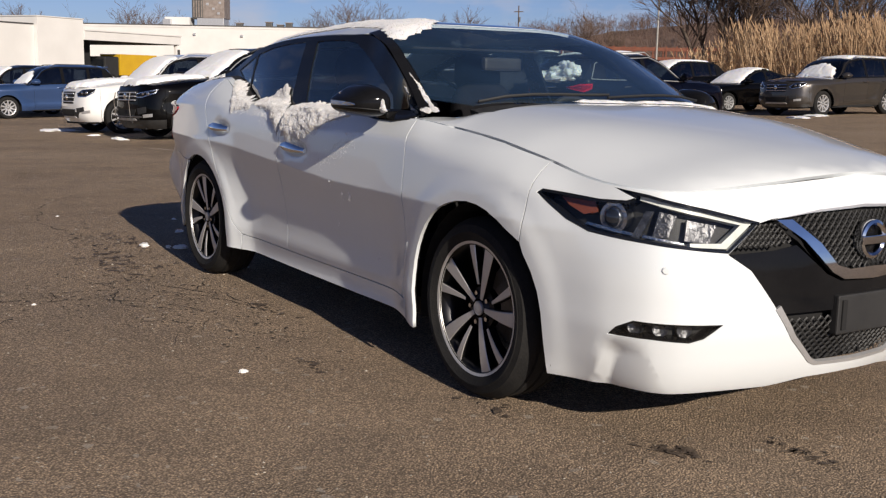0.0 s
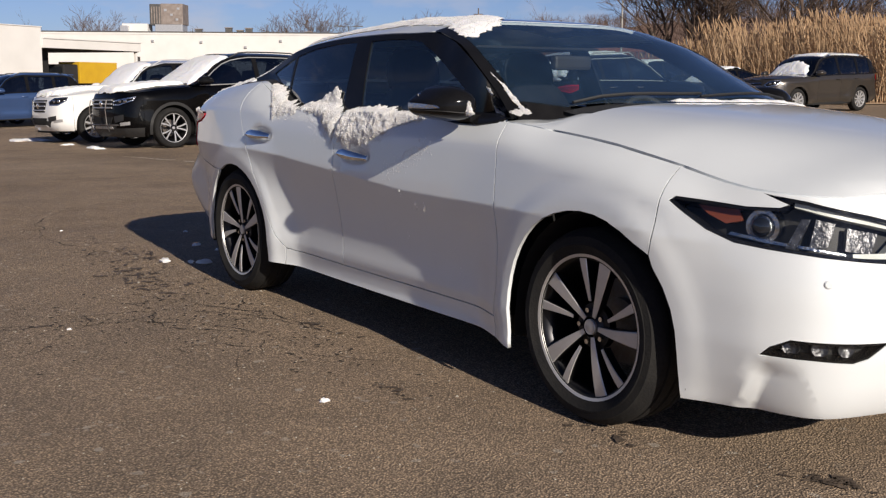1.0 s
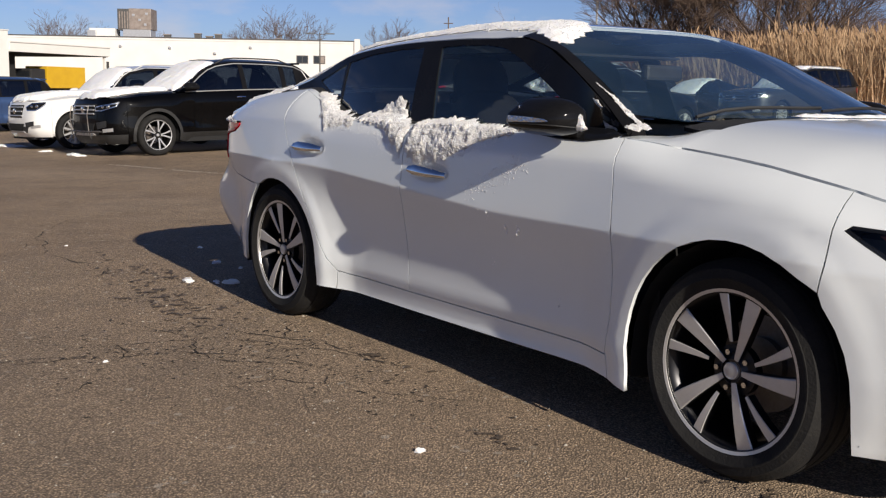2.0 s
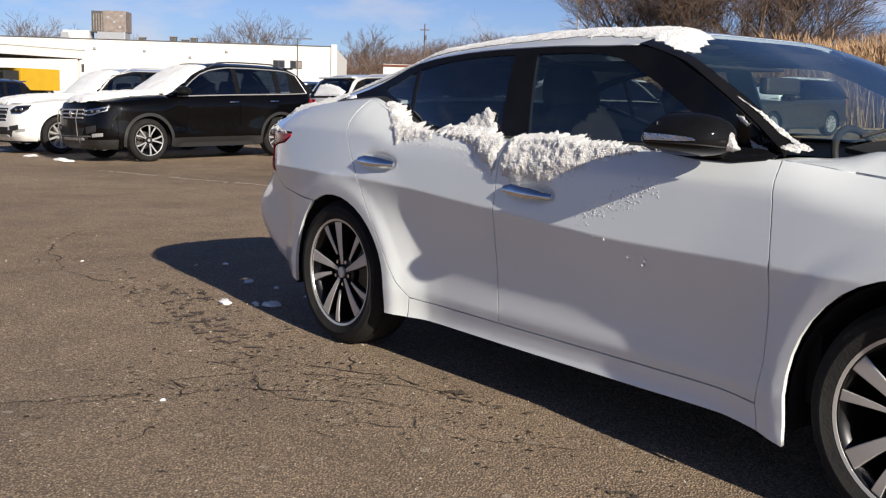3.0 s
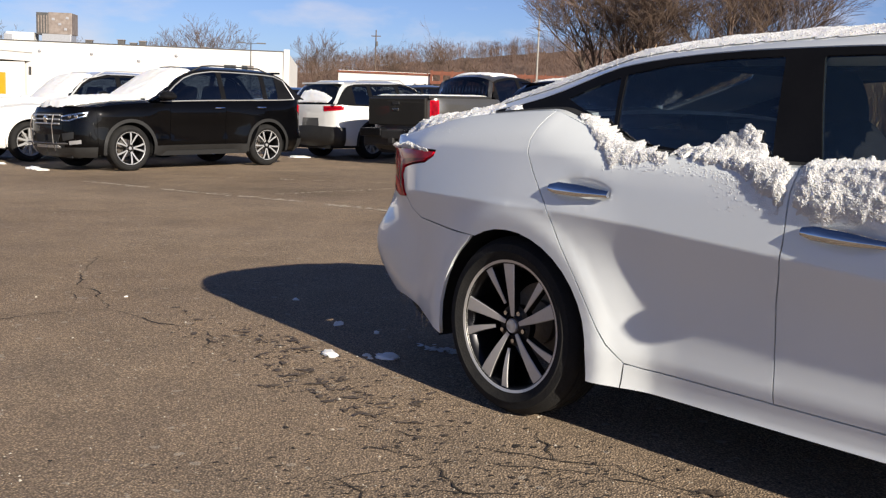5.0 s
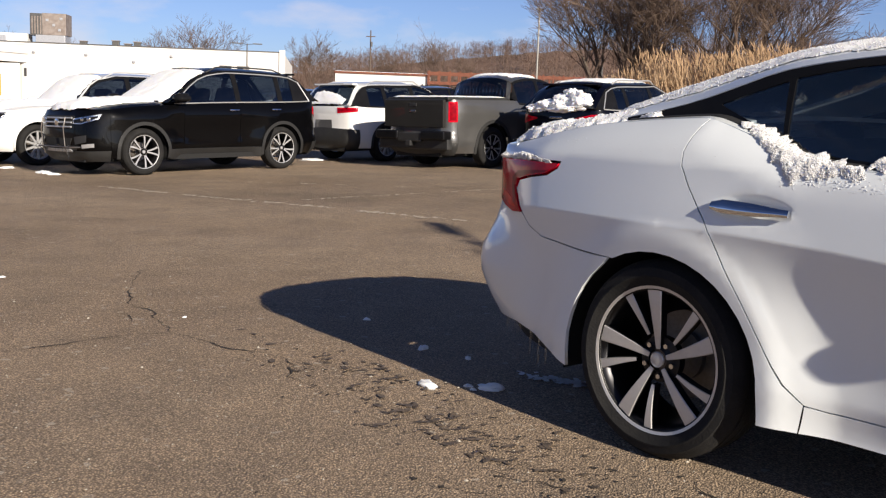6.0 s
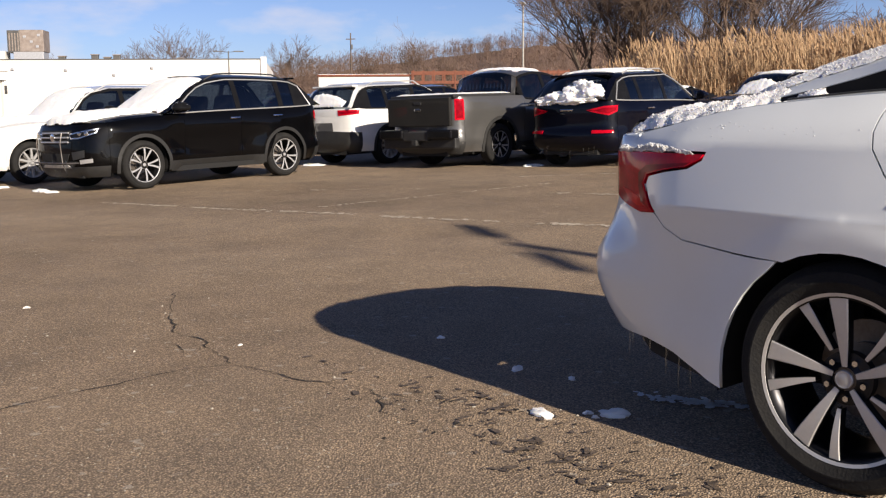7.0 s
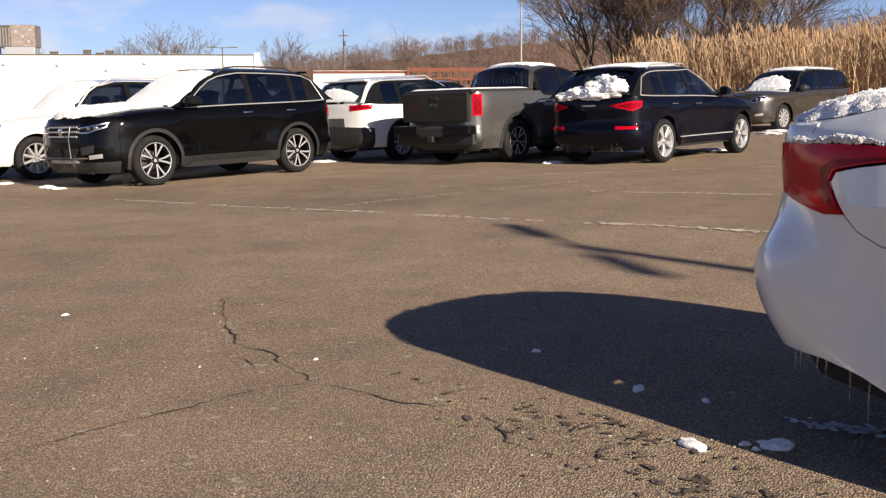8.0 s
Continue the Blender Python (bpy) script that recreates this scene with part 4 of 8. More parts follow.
    # fender tops between bonnet and windscreen pillars
    def fender_skin(x, y):
        edge_z, k = M.edge_front[1](x), 0.3 + 0.7 * smoothstep(2.34, 2.50, x)
        return (x, y, edge_z + (M.hood(x, y)[2] - edge_z) * k - 0.001)

    both("fender_top", fender_skin, [(x, -(M.edge_front[0](x) - 0.002)) for x in (2.26, 2.32, 2.38, 2.44, 2.50)] + [(2.51, -0.74), (2.515, -0.63), (2.43, -0.645), (2.36, -0.70), (2.28, -0.76)], PEARL, saloon, step=0.05)
    # roof, pillars, panes
    rails = [(x, -(M.wide(x) - 0.002)) for x in (1.56, 1.3, 1.0, 0.7, 0.4, 0.1, -0.1, -0.3, -0.5, -0.60)]
    roof = rails + [(x, -y) for x, y in rails[::-1]] + [(1.595, 0.3), (1.605, 0.0), (1.595, -0.3)]
    rear_glass = rounded([(0.10, -0.47), (-0.50, -0.53), (-0.57, -0.3), (-0.585, 0.0), (-0.57, 0.3), (-0.50, 0.53), (0.10, 0.47), (0.16, 0.2), (0.17, 0.0), (0.16, -0.2)], 0.06)
    sun_roof = rounded([(1.54, -0.545), (1.30, -0.55), (0.92, -0.55), (0.92, 0.55), (1.30, 0.55), (1.54, 0.545), (1.585, 0.3), (1.595, 0.0), (1.585, -0.3)], 0.03)
    sheet("roof", M.canopy, roof, PEARL, saloon, holes=[rear_glass, sun_roof], step=0.07)
    sheet("sunroof_glass", lambda x, y: M.canopy(x, y, -0.001), sun_roof, ROOF_GLASS, saloon, step=0.08, label="dark panoramic roof glass")
    sheet("rear_window", lambda x, y: M.canopy(x, y, -0.003), rear_glass, REAR_GLASS, saloon, gap=0.001, depth=0.004, step=0.08).visible_shadow = False
    aedge = [(x, -(M.wide(x) - 0.05 - 0.015 * (x - 1.6))) for x in (1.58, 1.80, 2.05, 2.23)]
    screen = aedge + [(2.39, -0.64), (2.46, -0.35), (2.48, 0.0), (2.46, 0.35), (2.39, 0.64)] + [(x, -y) for x, y in aedge[::-1]] + [(1.615, 0.3), (1.625, 0.0), (1.615, -0.3)]
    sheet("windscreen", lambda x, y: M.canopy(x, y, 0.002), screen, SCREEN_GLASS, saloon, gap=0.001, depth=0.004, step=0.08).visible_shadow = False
    apil = [(x, -(M.wide(x) - 0.002)) for x in (1.56, 1.80, 2.05, 2.28)] + [(2.28, -0.735)] + [(x, y) for x, y in aedge[::-1]] + [(1.585, -0.5)]
    both("windscreen_pillar", lambda x, y: M.canopy(x, y, 0.003), apil, BLACK_TRIM, saloon, step=0.06)
    zb = lambda x: M.top(x) + 0.002
    zr = lambda x: M.rail(x) - 0.002
    lowx, topx = (-0.34, -0.2, -0.1, 0.0, 0.06, 0.1, 0.16, 0.235, 0.3, 0.36, 0.435, 0.53, 0.66, 0.8, 1.0, 1.3, 1.7, 2.1, 2.24), (2.24, 2.15, 2.05, 1.92, 1.76, 1.66, 1.56, 1.4, 1.2, 1.0, 0.8, 0.6, 0.5, 0.4, 0.28, 0.2, 0.1, 0.0, -0.1, -0.2, -0.34)
    belt = [(x, zb(x)) for x in lowx] + [(x, max(zr(x), zb(x) + 0.004)) for x in topx]
    q_glass = rounded([(0.045, 1.182), (0.14, 1.215), (0.290, 1.262), (0.317, 1.062), (0.20, 1.122)], 0.010)
    r_glass = rounded([(0.331, 1.064), (0.312, 1.270), (0.51, 1.304), (0.74, 1.323), (0.932, 1.328), (0.955, 1.169), (0.975, 1.018), (0.64, 1.026), (0.43, 1.042)], 0.012)
    f_glass = rounded([(1.135, 1.018), (1.060, 1.329), (1.227, 1.332), (1.354, 1.330), (1.479, 1.316), (1.60, 1.268), (1.72, 1.212), (1.85, 1.145), (1.96, 1.080), (1.97, 1.026)], 0.015)
    both("pillar_trim", M.glass, belt, BLACK_TRIM, saloon, holes=[q_glass, r_glass, f_glass], step=0.07, gap=0, label="gloss black window pillars")
    for i, mir in enumerate((False, True)):
        kw = dict(mirror=mir, gap=0.0, depth=0.004, step=0.09)
        sheet("quarter_window", lambda x, z: M.glass(x, z, -0.004), q_glass, REAR_GLASS, saloon, **kw).visible_shadow = False
        sheet("window", lambda x, z: M.glass(x, z, -0.004), r_glass, REAR_GLASS, rd[i], **kw).visible_shadow = False
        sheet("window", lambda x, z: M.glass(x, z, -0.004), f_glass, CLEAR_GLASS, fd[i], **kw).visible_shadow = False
        sgn = 1 if mir else -1
        # chrome handles in their scooped cups
        for door, x0, x1, z0, z1 in ((rd[i], 0.200, 0.463, 0.872, 0.868), (fd[i], 1.172, 1.427, 0.828, 0.817)):
            bm, hoops = bmesh.new(), []
            for k in range(15):
                t = k / 14
                high = 0.021 * min(1.0, 0.55 + 3.2 * t) * (1 - 0.45 * smoothstep(0.45, 1.0, t))
                deep_ = 0.005 + 0.015 * math.sin(math.pi * min(max(t, 0.12), 0.93)) ** 0.6
                ring = []
                for o, v in ((-0.3, 0.8), (0.25, 1.0), (0.5, 0.86), (0.78, 0.4), (1.0, -0.12), (0.97, -0.5), (0.7, -0.92), (0.3, -1.0), (-0.3, -0.8)):
                    x, y, z = M.side(x0 + (x1 - x0) * t, z0 + (z1 - z0) * t + high * v, 0.004 + deep_ * o + dents(x0 + (x1 - x0) * t, z0 + (z1 - z0) * t + high * v))
                    ring.append(bm.verts.new((x, y if not mir else -y, z)))
                hoops.append(ring)
            for r0, r1 in zip(hoops, hoops[1:]):
                for k in range(9):
                    bm.faces.new((r0[k], r0[(k + 1) % 9], r1[(k + 1) % 9], r1[k]))
            bm.faces.new(hoops[0])
            bm.faces.new(hoops[-1])
            bmesh.ops.recalc_face_normals(bm, faces=bm.faces)
            part("door_handle", bm, CHROME, door, "chrome door handle", smooth=True)
        # the ledge under the panes: painted outside, black seal against the glass
        def ledge(x, q):
            a_, b_ = Vector(M.side(x, M.top(x))), Vector(M.glass(x, zb(x)))
            return tuple(a_.lerp(b_, q) + Vector((0, 0, 0.012 * q - 0.006 * q * q)))

        runs = (-0.30, -0.1, 0.06, 0.16, 0.30, 0.435, 0.53, 0.66, 1.1, 1.7, 2.24)
        sheet("door_ledge", ledge, [(x, 0.0) for x in runs] + [(x, 0.5) for x in runs[::-1]], PEARL, saloon, gap=0, depth=0.006, step=0.09, mirror=mir)
        sheet("window_seal", lambda x, q: tuple(Vector(ledge(x, q)) + Vector((0, 0, 0.005))), [(x, 0.45) for x in runs] + [(x, 1.08) for x in runs[::-1]], SATIN_BLACK, saloon, gap=0, depth=0.006, step=0.09, mirror=mir)
        add_mirror(saloon, 2.035, sgn * 0.865, 1.055, (0.175, 0.16, 0.14), BLACK_TRIM, sgn, LENS and REFLECTOR)
    # cowl with wipers
    sheet("cowl", lambda x, y: M.hood(x, y, -0.012), [(2.36, -0.63), (2.50, -0.65), (2.55, 0), (2.50, 0.65), (2.36, 0.63), (2.40, 0.0)], SATIN_BLACK, saloon, gap=0, step=0.1)
    for y0, y1 in ((-0.62, 0.05), (0.02, 0.62)):
        pts = [M.canopy(2.445 - 0.025 * k / 5 - 0.07 * abs(y0 + (y1 - y0) * k / 5), y0 + (y1 - y0) * k / 5, 0.016) for k in range(6)]
        part("wiper", tube(pts, 0.006, 5), SATIN_BLACK, saloon)
    # black inner shell, floor, wells
    shell = [(u, 0.24) for u in (-0.9, -0.40)] + [p for p in M.arch_points(0, 0.24, grow=0.012)[::-1]] + [(0.6, 0.24), (2.2, 0.24)] + [p for p in M.arch_points(1, 0.24, grow=0.012)[::-1]] + [(3.4, 0.24), (3.4, 0.60), (3.05, 0.66), (2.9, 0.84)] + [(u, M.top(u) - 0.07) for u in (2.6, 2.3, 1.5, 1.0, 0.6, 0.3, -0.3, -0.6)] + [(-0.9, 0.70)]
    both("inner_shell", deep(0.028), shell, VOID, saloon, gap=0, depth=0, step=0.1)
    bm = boxed((-0.80, -0.53, 0.27), (3.55, 0.53, 0.34))
    add_box(bm, (0.42, -0.785, 0.20), (2.36, 0.785, 0.27))
    add_box(bm, (3.17, -0.66, 0.22), (3.45, 0.66, 0.27))
    part("underbody", bm, VOID, saloon)
    part("front_bulkhead", boxed((2.40, -0.80, 0.30), (2.44, 0.80, 0.93)), VOID, saloon)
    part("rear_bulkhead", boxed((-0.12, -0.60, 0.30), (-0.08, 0.60, 1.03)), VOID, saloon)
    for c in M.wheels:
        wheel_well(saloon, c, 0.315, 0.415, 0.55, 0.86, 0.22)
    for c, spin in ((-0.003, -5.6), (2.788, 18)):
        for y in (-0.775, 0.775):
            add_wheel(saloon, c, y, 0.335, "twin", 0.335, 0.247, 0.235, turn=spin)
    # cabin
    part("dashboard", boxed((1.94, -0.72, 0.60), (2.38, 0.72, 0.955), 0.07), SATIN_BLACK, saloon)
    bm = lathe([(0.185 + 0.015 * math.cos(a), 0.015 * math.sin(a)) for a in (2 * math.pi * k / 10 for k in range(11))], 36)
    sw = part("steering_wheel", bm, SATIN_BLACK, saloon, m=Matrix.Translation((1.85, 0.37, 0.91)) @ Matrix.Rotation(radians(-25), 4, "Y") @ Matrix.Rotation(radians(90), 4, "Z"), smooth=True)
    part("boss", boxed((-0.17, -0.03, -0.05), (0.17, 0.03, 0.04), 0.02), SATIN_BLACK, sw)
    for y in (-0.37, 0.37):
        st = part("front_seat", boxed((1.15, y - 0.25, 0.42), (1.68, y + 0.25, 0.60), 0.07), SEAT, saloon)
        part("backrest", cushion((0.20, 0.52, 0.68), Matrix.Translation((1.18, y, 0.50)) @ Matrix.Rotation(radians(-18), 4, "Y"), 0.80), SEAT, st, smooth=True)
        part("headrest", cushion((0.13, 0.31, 0.24), Matrix.Translation((0.97, y, 1.075)) @ Matrix.Rotation(radians(-10), 4, "Y"), 0.86, 2.6), SEAT, st, smooth=True)
    st = part("rear_seat", boxed((0.15, -0.66, 0.42), (0.65, 0.66, 0.62), 0.07), SEAT, saloon)
    part("backrest", boxed((-0.09, -0.64, 0.0), (0.09, 0.64, 0.56), 0.07, Matrix.Translation((0.18, 0, 0.55)) @ Matrix.Rotation(radians(-24), 4, "Y")), SEAT, st)
    for y in (-0.40, 0.40):
        part("headrest", boxed((-0.05, -0.13, 0.0), (0.05, 0.13, 0.13), 0.04, Matrix.Translation((-0.08, y, 1.02)) @ Matrix.Rotation(radians(-16), 4, "Y")), SEAT, st)
    part("floor_mat", boxed((0.3, -0.7, 0.28), (2.3, 0.7, 0.33)), SEAT, saloon)
    part("headliner", boxed((0.45, -0.42, 1.30), (1.42, 0.42, 1.312), 0.004), VOID, saloon)
    part("rear_view_mirror", boxed((1.67, -0.11, 1.20), (1.71, 0.11, 1.265), 0.015), SATIN_BLACK, saloon)


build_saloon()

# ---- ground ----
def asphalt_material():
    """Weathered brown-grey asphalt: broad stains, patches, pale and dark stone chips."""
    m = bpy.data.materials.new("asphalt")
    m.use_nodes = True
    n, l = m.node_tree.nodes, m.node_tree.links
    p = n["Principled BSDF"]
    co = n.new("ShaderNodeTexCoord")

    def noise_(scale, detail=5, rough=0.6):
        t = n.new("ShaderNodeTexNoise")
        t.inputs["Scale"].default_value, t.inputs["Detail"].default_value, t.inputs["Roughness"].default_value = scale, detail, rough
        l.new(co.outputs["Object"], t.inputs["Vector"])
        return t.outputs["Fac"]

    def span(src, lo, hi, a=0.0, b=1.0):
        t = n.new("ShaderNodeMapRange")
        for k, v in zip(("From Min", "From Max", "To Min", "To Max"), (lo, hi, a, b)):
            t.inputs[k].default_value = v
        l.new(src, t.inputs["Value"])
        return t.outputs["Result"]

    def mixed(fac, a, b, kind="MIX"):
        t = n.new("ShaderNodeMixRGB")
        t.blend_type = kind
        for k, v in ((0, fac), (1, a), (2, b)):
            if isinstance(v, (tuple, float)):
                t.inputs[k].default_value = v if isinstance(v, float) else (*v, 1)
            else:
                l.new(v, t.inputs[k])
        return t.outputs["Color"]

    base = mixed(span(noise_(0.22, 4), 0.35, 0.68), (0.345, 0.252, 0.170), (0.434, 0.328, 0.231))
    base = mixed(span(noise_(1.6, 6), 0.42, 0.72), base, mixed(1.0, base, (0.76, 0.77, 0.79), "MULTIPLY"))
    base = mixed(span(noise_(0.09, 3), 0.56, 0.66, 0, 0.7), base, mixed(1.0, base, (0.70, 0.71, 0.74), "MULTIPLY"))
    chips = n.new("ShaderNodeTexVoronoi")
    chips.inputs["Scale"].default_value = 130
    l.new(co.outputs["Object"], chips.inputs["Vector"])
    base = mixed(span(chips.outputs["Color"], 0.50, 0.95, 0, 0.9), base, mixed(1.0, base, (2.0, 1.95, 1.85), "MULTIPLY"))
    base = mixed(span(chips.outputs["Distance"], 0.22, 0.68, 0.0, 0.75), base, mixed(1.0, base, (0.22, 0.22, 0.23), "MULTIPLY"))
    grains = n.new("ShaderNodeTexVoronoi")
    grains.inputs["Scale"].default_value = 38
    l.new(co.outputs["Object"], grains.inputs["Vector"])
    base = mixed(span(grains.outputs["Color"], 0.90, 0.93, 0, 0.5), base, (0.48, 0.43, 0.36))
    l.new(base, p.inputs["Base Color"])
    l.new(span(noise_(0.5, 4), 0.3, 0.7, 0.72, 0.95), p.inputs["Roughness"])
    p.inputs["Specular IOR Level"].default_value = 0.3
    bump = n.new("ShaderNodeBump")
    bump.inputs["Strength"].default_value, bump.inputs["Distance"].default_value = 0.9, 0.006
    l.new(span(chips.outputs["Distance"], 0.0, 0.7, 1.0, 0.0), bump.inputs["Height"])
    wave = n.new("ShaderNodeBump")
    wave.inputs["Strength"].default_value, wave.inputs["Distance"].default_value = 0.15, 0.05
    l.new(noise_(5.0, 6), wave.inputs["Height"])
    l.new(wave.outputs["Normal"], bump.inputs["Normal"])
    l.new(bump.outputs["Normal"], p.inputs["Normal"])
    return m


ASPHALT = asphalt_material()
TAR = material("crack_tar", (0.022, 0.018, 0.014), (0.05, 0.038, 0.029), scale=20, rough=0.95)
DAMP = material("damp_dirt", (0.075, 0.056, 0.042), (0.14, 0.105, 0.078), scale=25, rough=0.7, bump=0.5)
WORN_LINE = material("worn_line", (0.66, 0.58, 0.48), (0.48, 0.40, 0.31), scale=14, rough=0.85)


def ground_z(x, y):
    """The car park dips gently away to -x and rises to +y."""
    ease = lambda v, w: 0.0 if v <= -w else v if v >= w else (v + w) ** 2 / (4 * w)
    return -0.017 * ease(min(-3.0 - x, 29.0), 2.0) + 0.021 * ease(min(y - 1.5, 30.5), 1.5)


bm = bmesh.new()
xs = [-1500, -700, -300, -120, -60] + [-40 + i for i in range(53)] + [20, 40, 100, 300, 1500]
ys = [-1500, -300, -60, -20, -8] + [-4 + 0.75 * i for i in range(49)] + [40, 60, 120, 400, 1500]
grid = [[bm.verts.new((x, y, ground_z(x, y))) for x in xs] for y in ys]
for j in range(len(ys) - 1):
    for i in range(len(xs) - 1):
        bm.faces.new((grid[j][i], grid[j][i + 1], grid[j + 1][i + 1], grid[j + 1][i]))
tagged(part("ground", bm, ASPHALT), "worn brown-grey asphalt of a car park", "ground", kind="structure")


def crack(points, width, seed, jag=0.05, name="pavement_crack", mat=TAR, label="dark jagged crack in weathered asphalt"):
    """A jagged dark seam along the ground."""
    rnd = random.Random(seed)
    path_ = []
    for (x0, y0), (x1, y1) in zip(points, points[1:]):
        k = max(2, int(math.hypot(x1 - x0, y1 - y0) / 0.045))
        for i in range(k):
            t = i / k
            off = rnd.uniform(-1, 1) * jag * 0.42 + jag * 0.5 * noise.noise(Vector((x0 + seed, y0, (len(path_)) * 0.21)))
            dx, dy = x1 - x0, y1 - y0
            q = math.hypot(dx, dy)
            path_.append((x0 + dx * t - dy / q * off, y0 + dy * t + dx / q * off))
    path_.append(points[-1])
    bm = bmesh.new()
    left, right = [], []
    for i, (x, y) in enumerate(path_):
        a, b = path_[max(i - 1, 0)], path_[min(i + 1, len(path_) - 1)]
        d = Vector((b[0] - a[0], b[1] - a[1])).normalized()
        w = 0.52 * width * (0.25 + 0.75 * rnd.random()) * min(1, 0.2 + i / 4, 0.2 + (len(path_) - 1 - i) / 4)
        w *= max(0.30, min(1.15, 0.75 + 2.2 * noise.noise(Vector((x * 5 + seed, y * 5, 2.0)))))
        z = ground_z(x, y) + 0.004
        left.append(bm.verts.new((x - d.y * w / 2, y + d.x * w / 2, z)))
        right.append(bm.verts.new((x + d.y * w / 2, y - d.x * w / 2, z)))
    for i in range(len(path_) - 1):
        bm.faces.new((right[i], right[i + 1], left[i + 1], left[i]))
    return tagged(part(name, bm, mat), label, "crack", kind="structure")


# ---- the other cars ----
def tall_shape(L, W, H, wb, fo, R, belt, nose, cowl, screen, sill=0.22, arch=None, tail_lean=0.30, boot=None):
    """The skin of an estate-like car from its main sizes; boot: (where the rear pane ends, boot height) for a saloon or pick-up."""
    ro, w = L - wb - fo, W / 2
    x0, x1 = -ro, wb + fo
    arch = arch or R + 0.05
    plan = [(x0, 0), (x0 + 0.02, 0.45 * w), (x0 + 0.08, 0.74 * w), (x0 + 0.22, 0.90 * w), (x0 + 0.5, 0.965 * w), (0.15, 0.99 * w), (1.2, w), (wb - 0.4, w), (wb, 0.99 * w),
            (x1 - 0.5, 0.955 * w), (x1 - 0.25, 0.86 * w), (x1 - 0.1, 0.70 * w), (x1 - 0.025, 0.42 * w), (x1, 0)]
    hz = (nose + belt) / 2 + 0.02
    bz = boot[1] if boot else belt + 0.05
    xb = boot[0] if boot else x0 + 0.05
    xt = xb + (0.75 if boot and boot[2] else tail_lean)
    return CarShape(
        plan=plan, crease=[(x0, belt - 0.14), (x1, belt - 0.20)],
        top=[(x0 - 1.2, bz), (x0, bz), (xb + 0.1, bz), (xt + 0.1, belt + 0.03), (0.5 * wb, belt), (cowl - 0.25, belt - 0.02), (wb, hz - 0.02), (x1 - 0.35, nose + 0.0), (x1 + 0.2, nose - 0.01), (x1 + 1.0, nose)],
        roll=[(x0, 0.03), (0.5, 0.03), (cowl - 0.3, 0.03), (wb, 0.08), (x1, 0.06)],
        low=[(0, 0), (0.12, 0.014), (0.3, 0.038), (0.42, 0.04), (0.5, 0.03), (0.56, 0.045), (0.66, 0.10), (0.8, 0.18)],
        front=[(sill - 0.05, 0.2), (sill + 0.08, 0.07), (sill + 0.22, 0.01), (sill + 0.32, 0.0), (nose - 0.25, 0.015), (nose - 0.08, 0.05), (nose, 0.09), (nose + 0.12, 0.2)],
        rear=[(sill - 0.02, 0.2), (sill + 0.12, 0.05), (sill + 0.25, 0.0), (sill + 0.36, 0.005), (sill + 0.42, 0.03), (bz - 0.1, 0.045), (bz, 0.06), (bz + 0.1, 0.1)],
        hood=[(cowl - 0.3, belt + 0.05), (cowl, belt + 0.04), (wb, hz + 0.06), (x1 - 0.25, nose + 0.06), (x1 - 0.1, nose + 0.015)],
        deck=[(x0, bz + 0.01), (xb + 0.1, bz + 0.02)],
        roof=[(xb - 0.02, bz), (xb + 0.06, bz + 0.10), (xt - 0.02, H - 0.09), (xt + 0.12, H - 0.045), (0.33 * wb, H), (screen - 0.35, H - 0.02), (screen, H - 0.075), (screen + 0.15, H - 0.135), (cowl, belt + 0.045), (cowl + 0.1, belt - 0.01)],
        rail=[(xb - 0.02, bz - 0.01), (xb + 0.08, bz + 0.05), (xt + 0.06, H - 0.17), (xt + 0.3, H - 0.105), (0.4 * wb, H - 0.065), (screen - 0.3, H - 0.08), (screen, H - 0.135), (screen + 0.15, H - 0.20), (cowl - 0.12, belt + 0.03), (cowl + 0.1, belt - 0.05)],
        wide=[(xb - 0.02, 0.85 * w), (xt + 0.1, 0.735 * w), (0.4 * wb, 0.715 * w), (screen, 0.705 * w), (cowl - 0.1, 0.88 * w), (cowl + 0.1, 0.9 * w)],
        wheels=(0.0, wb), arch=arch, hub=R, flare=0.02, lean=0.13, ends=(x1 - 0.62, x1 - 0.18, x0 + 0.55, x0 + 0.15))


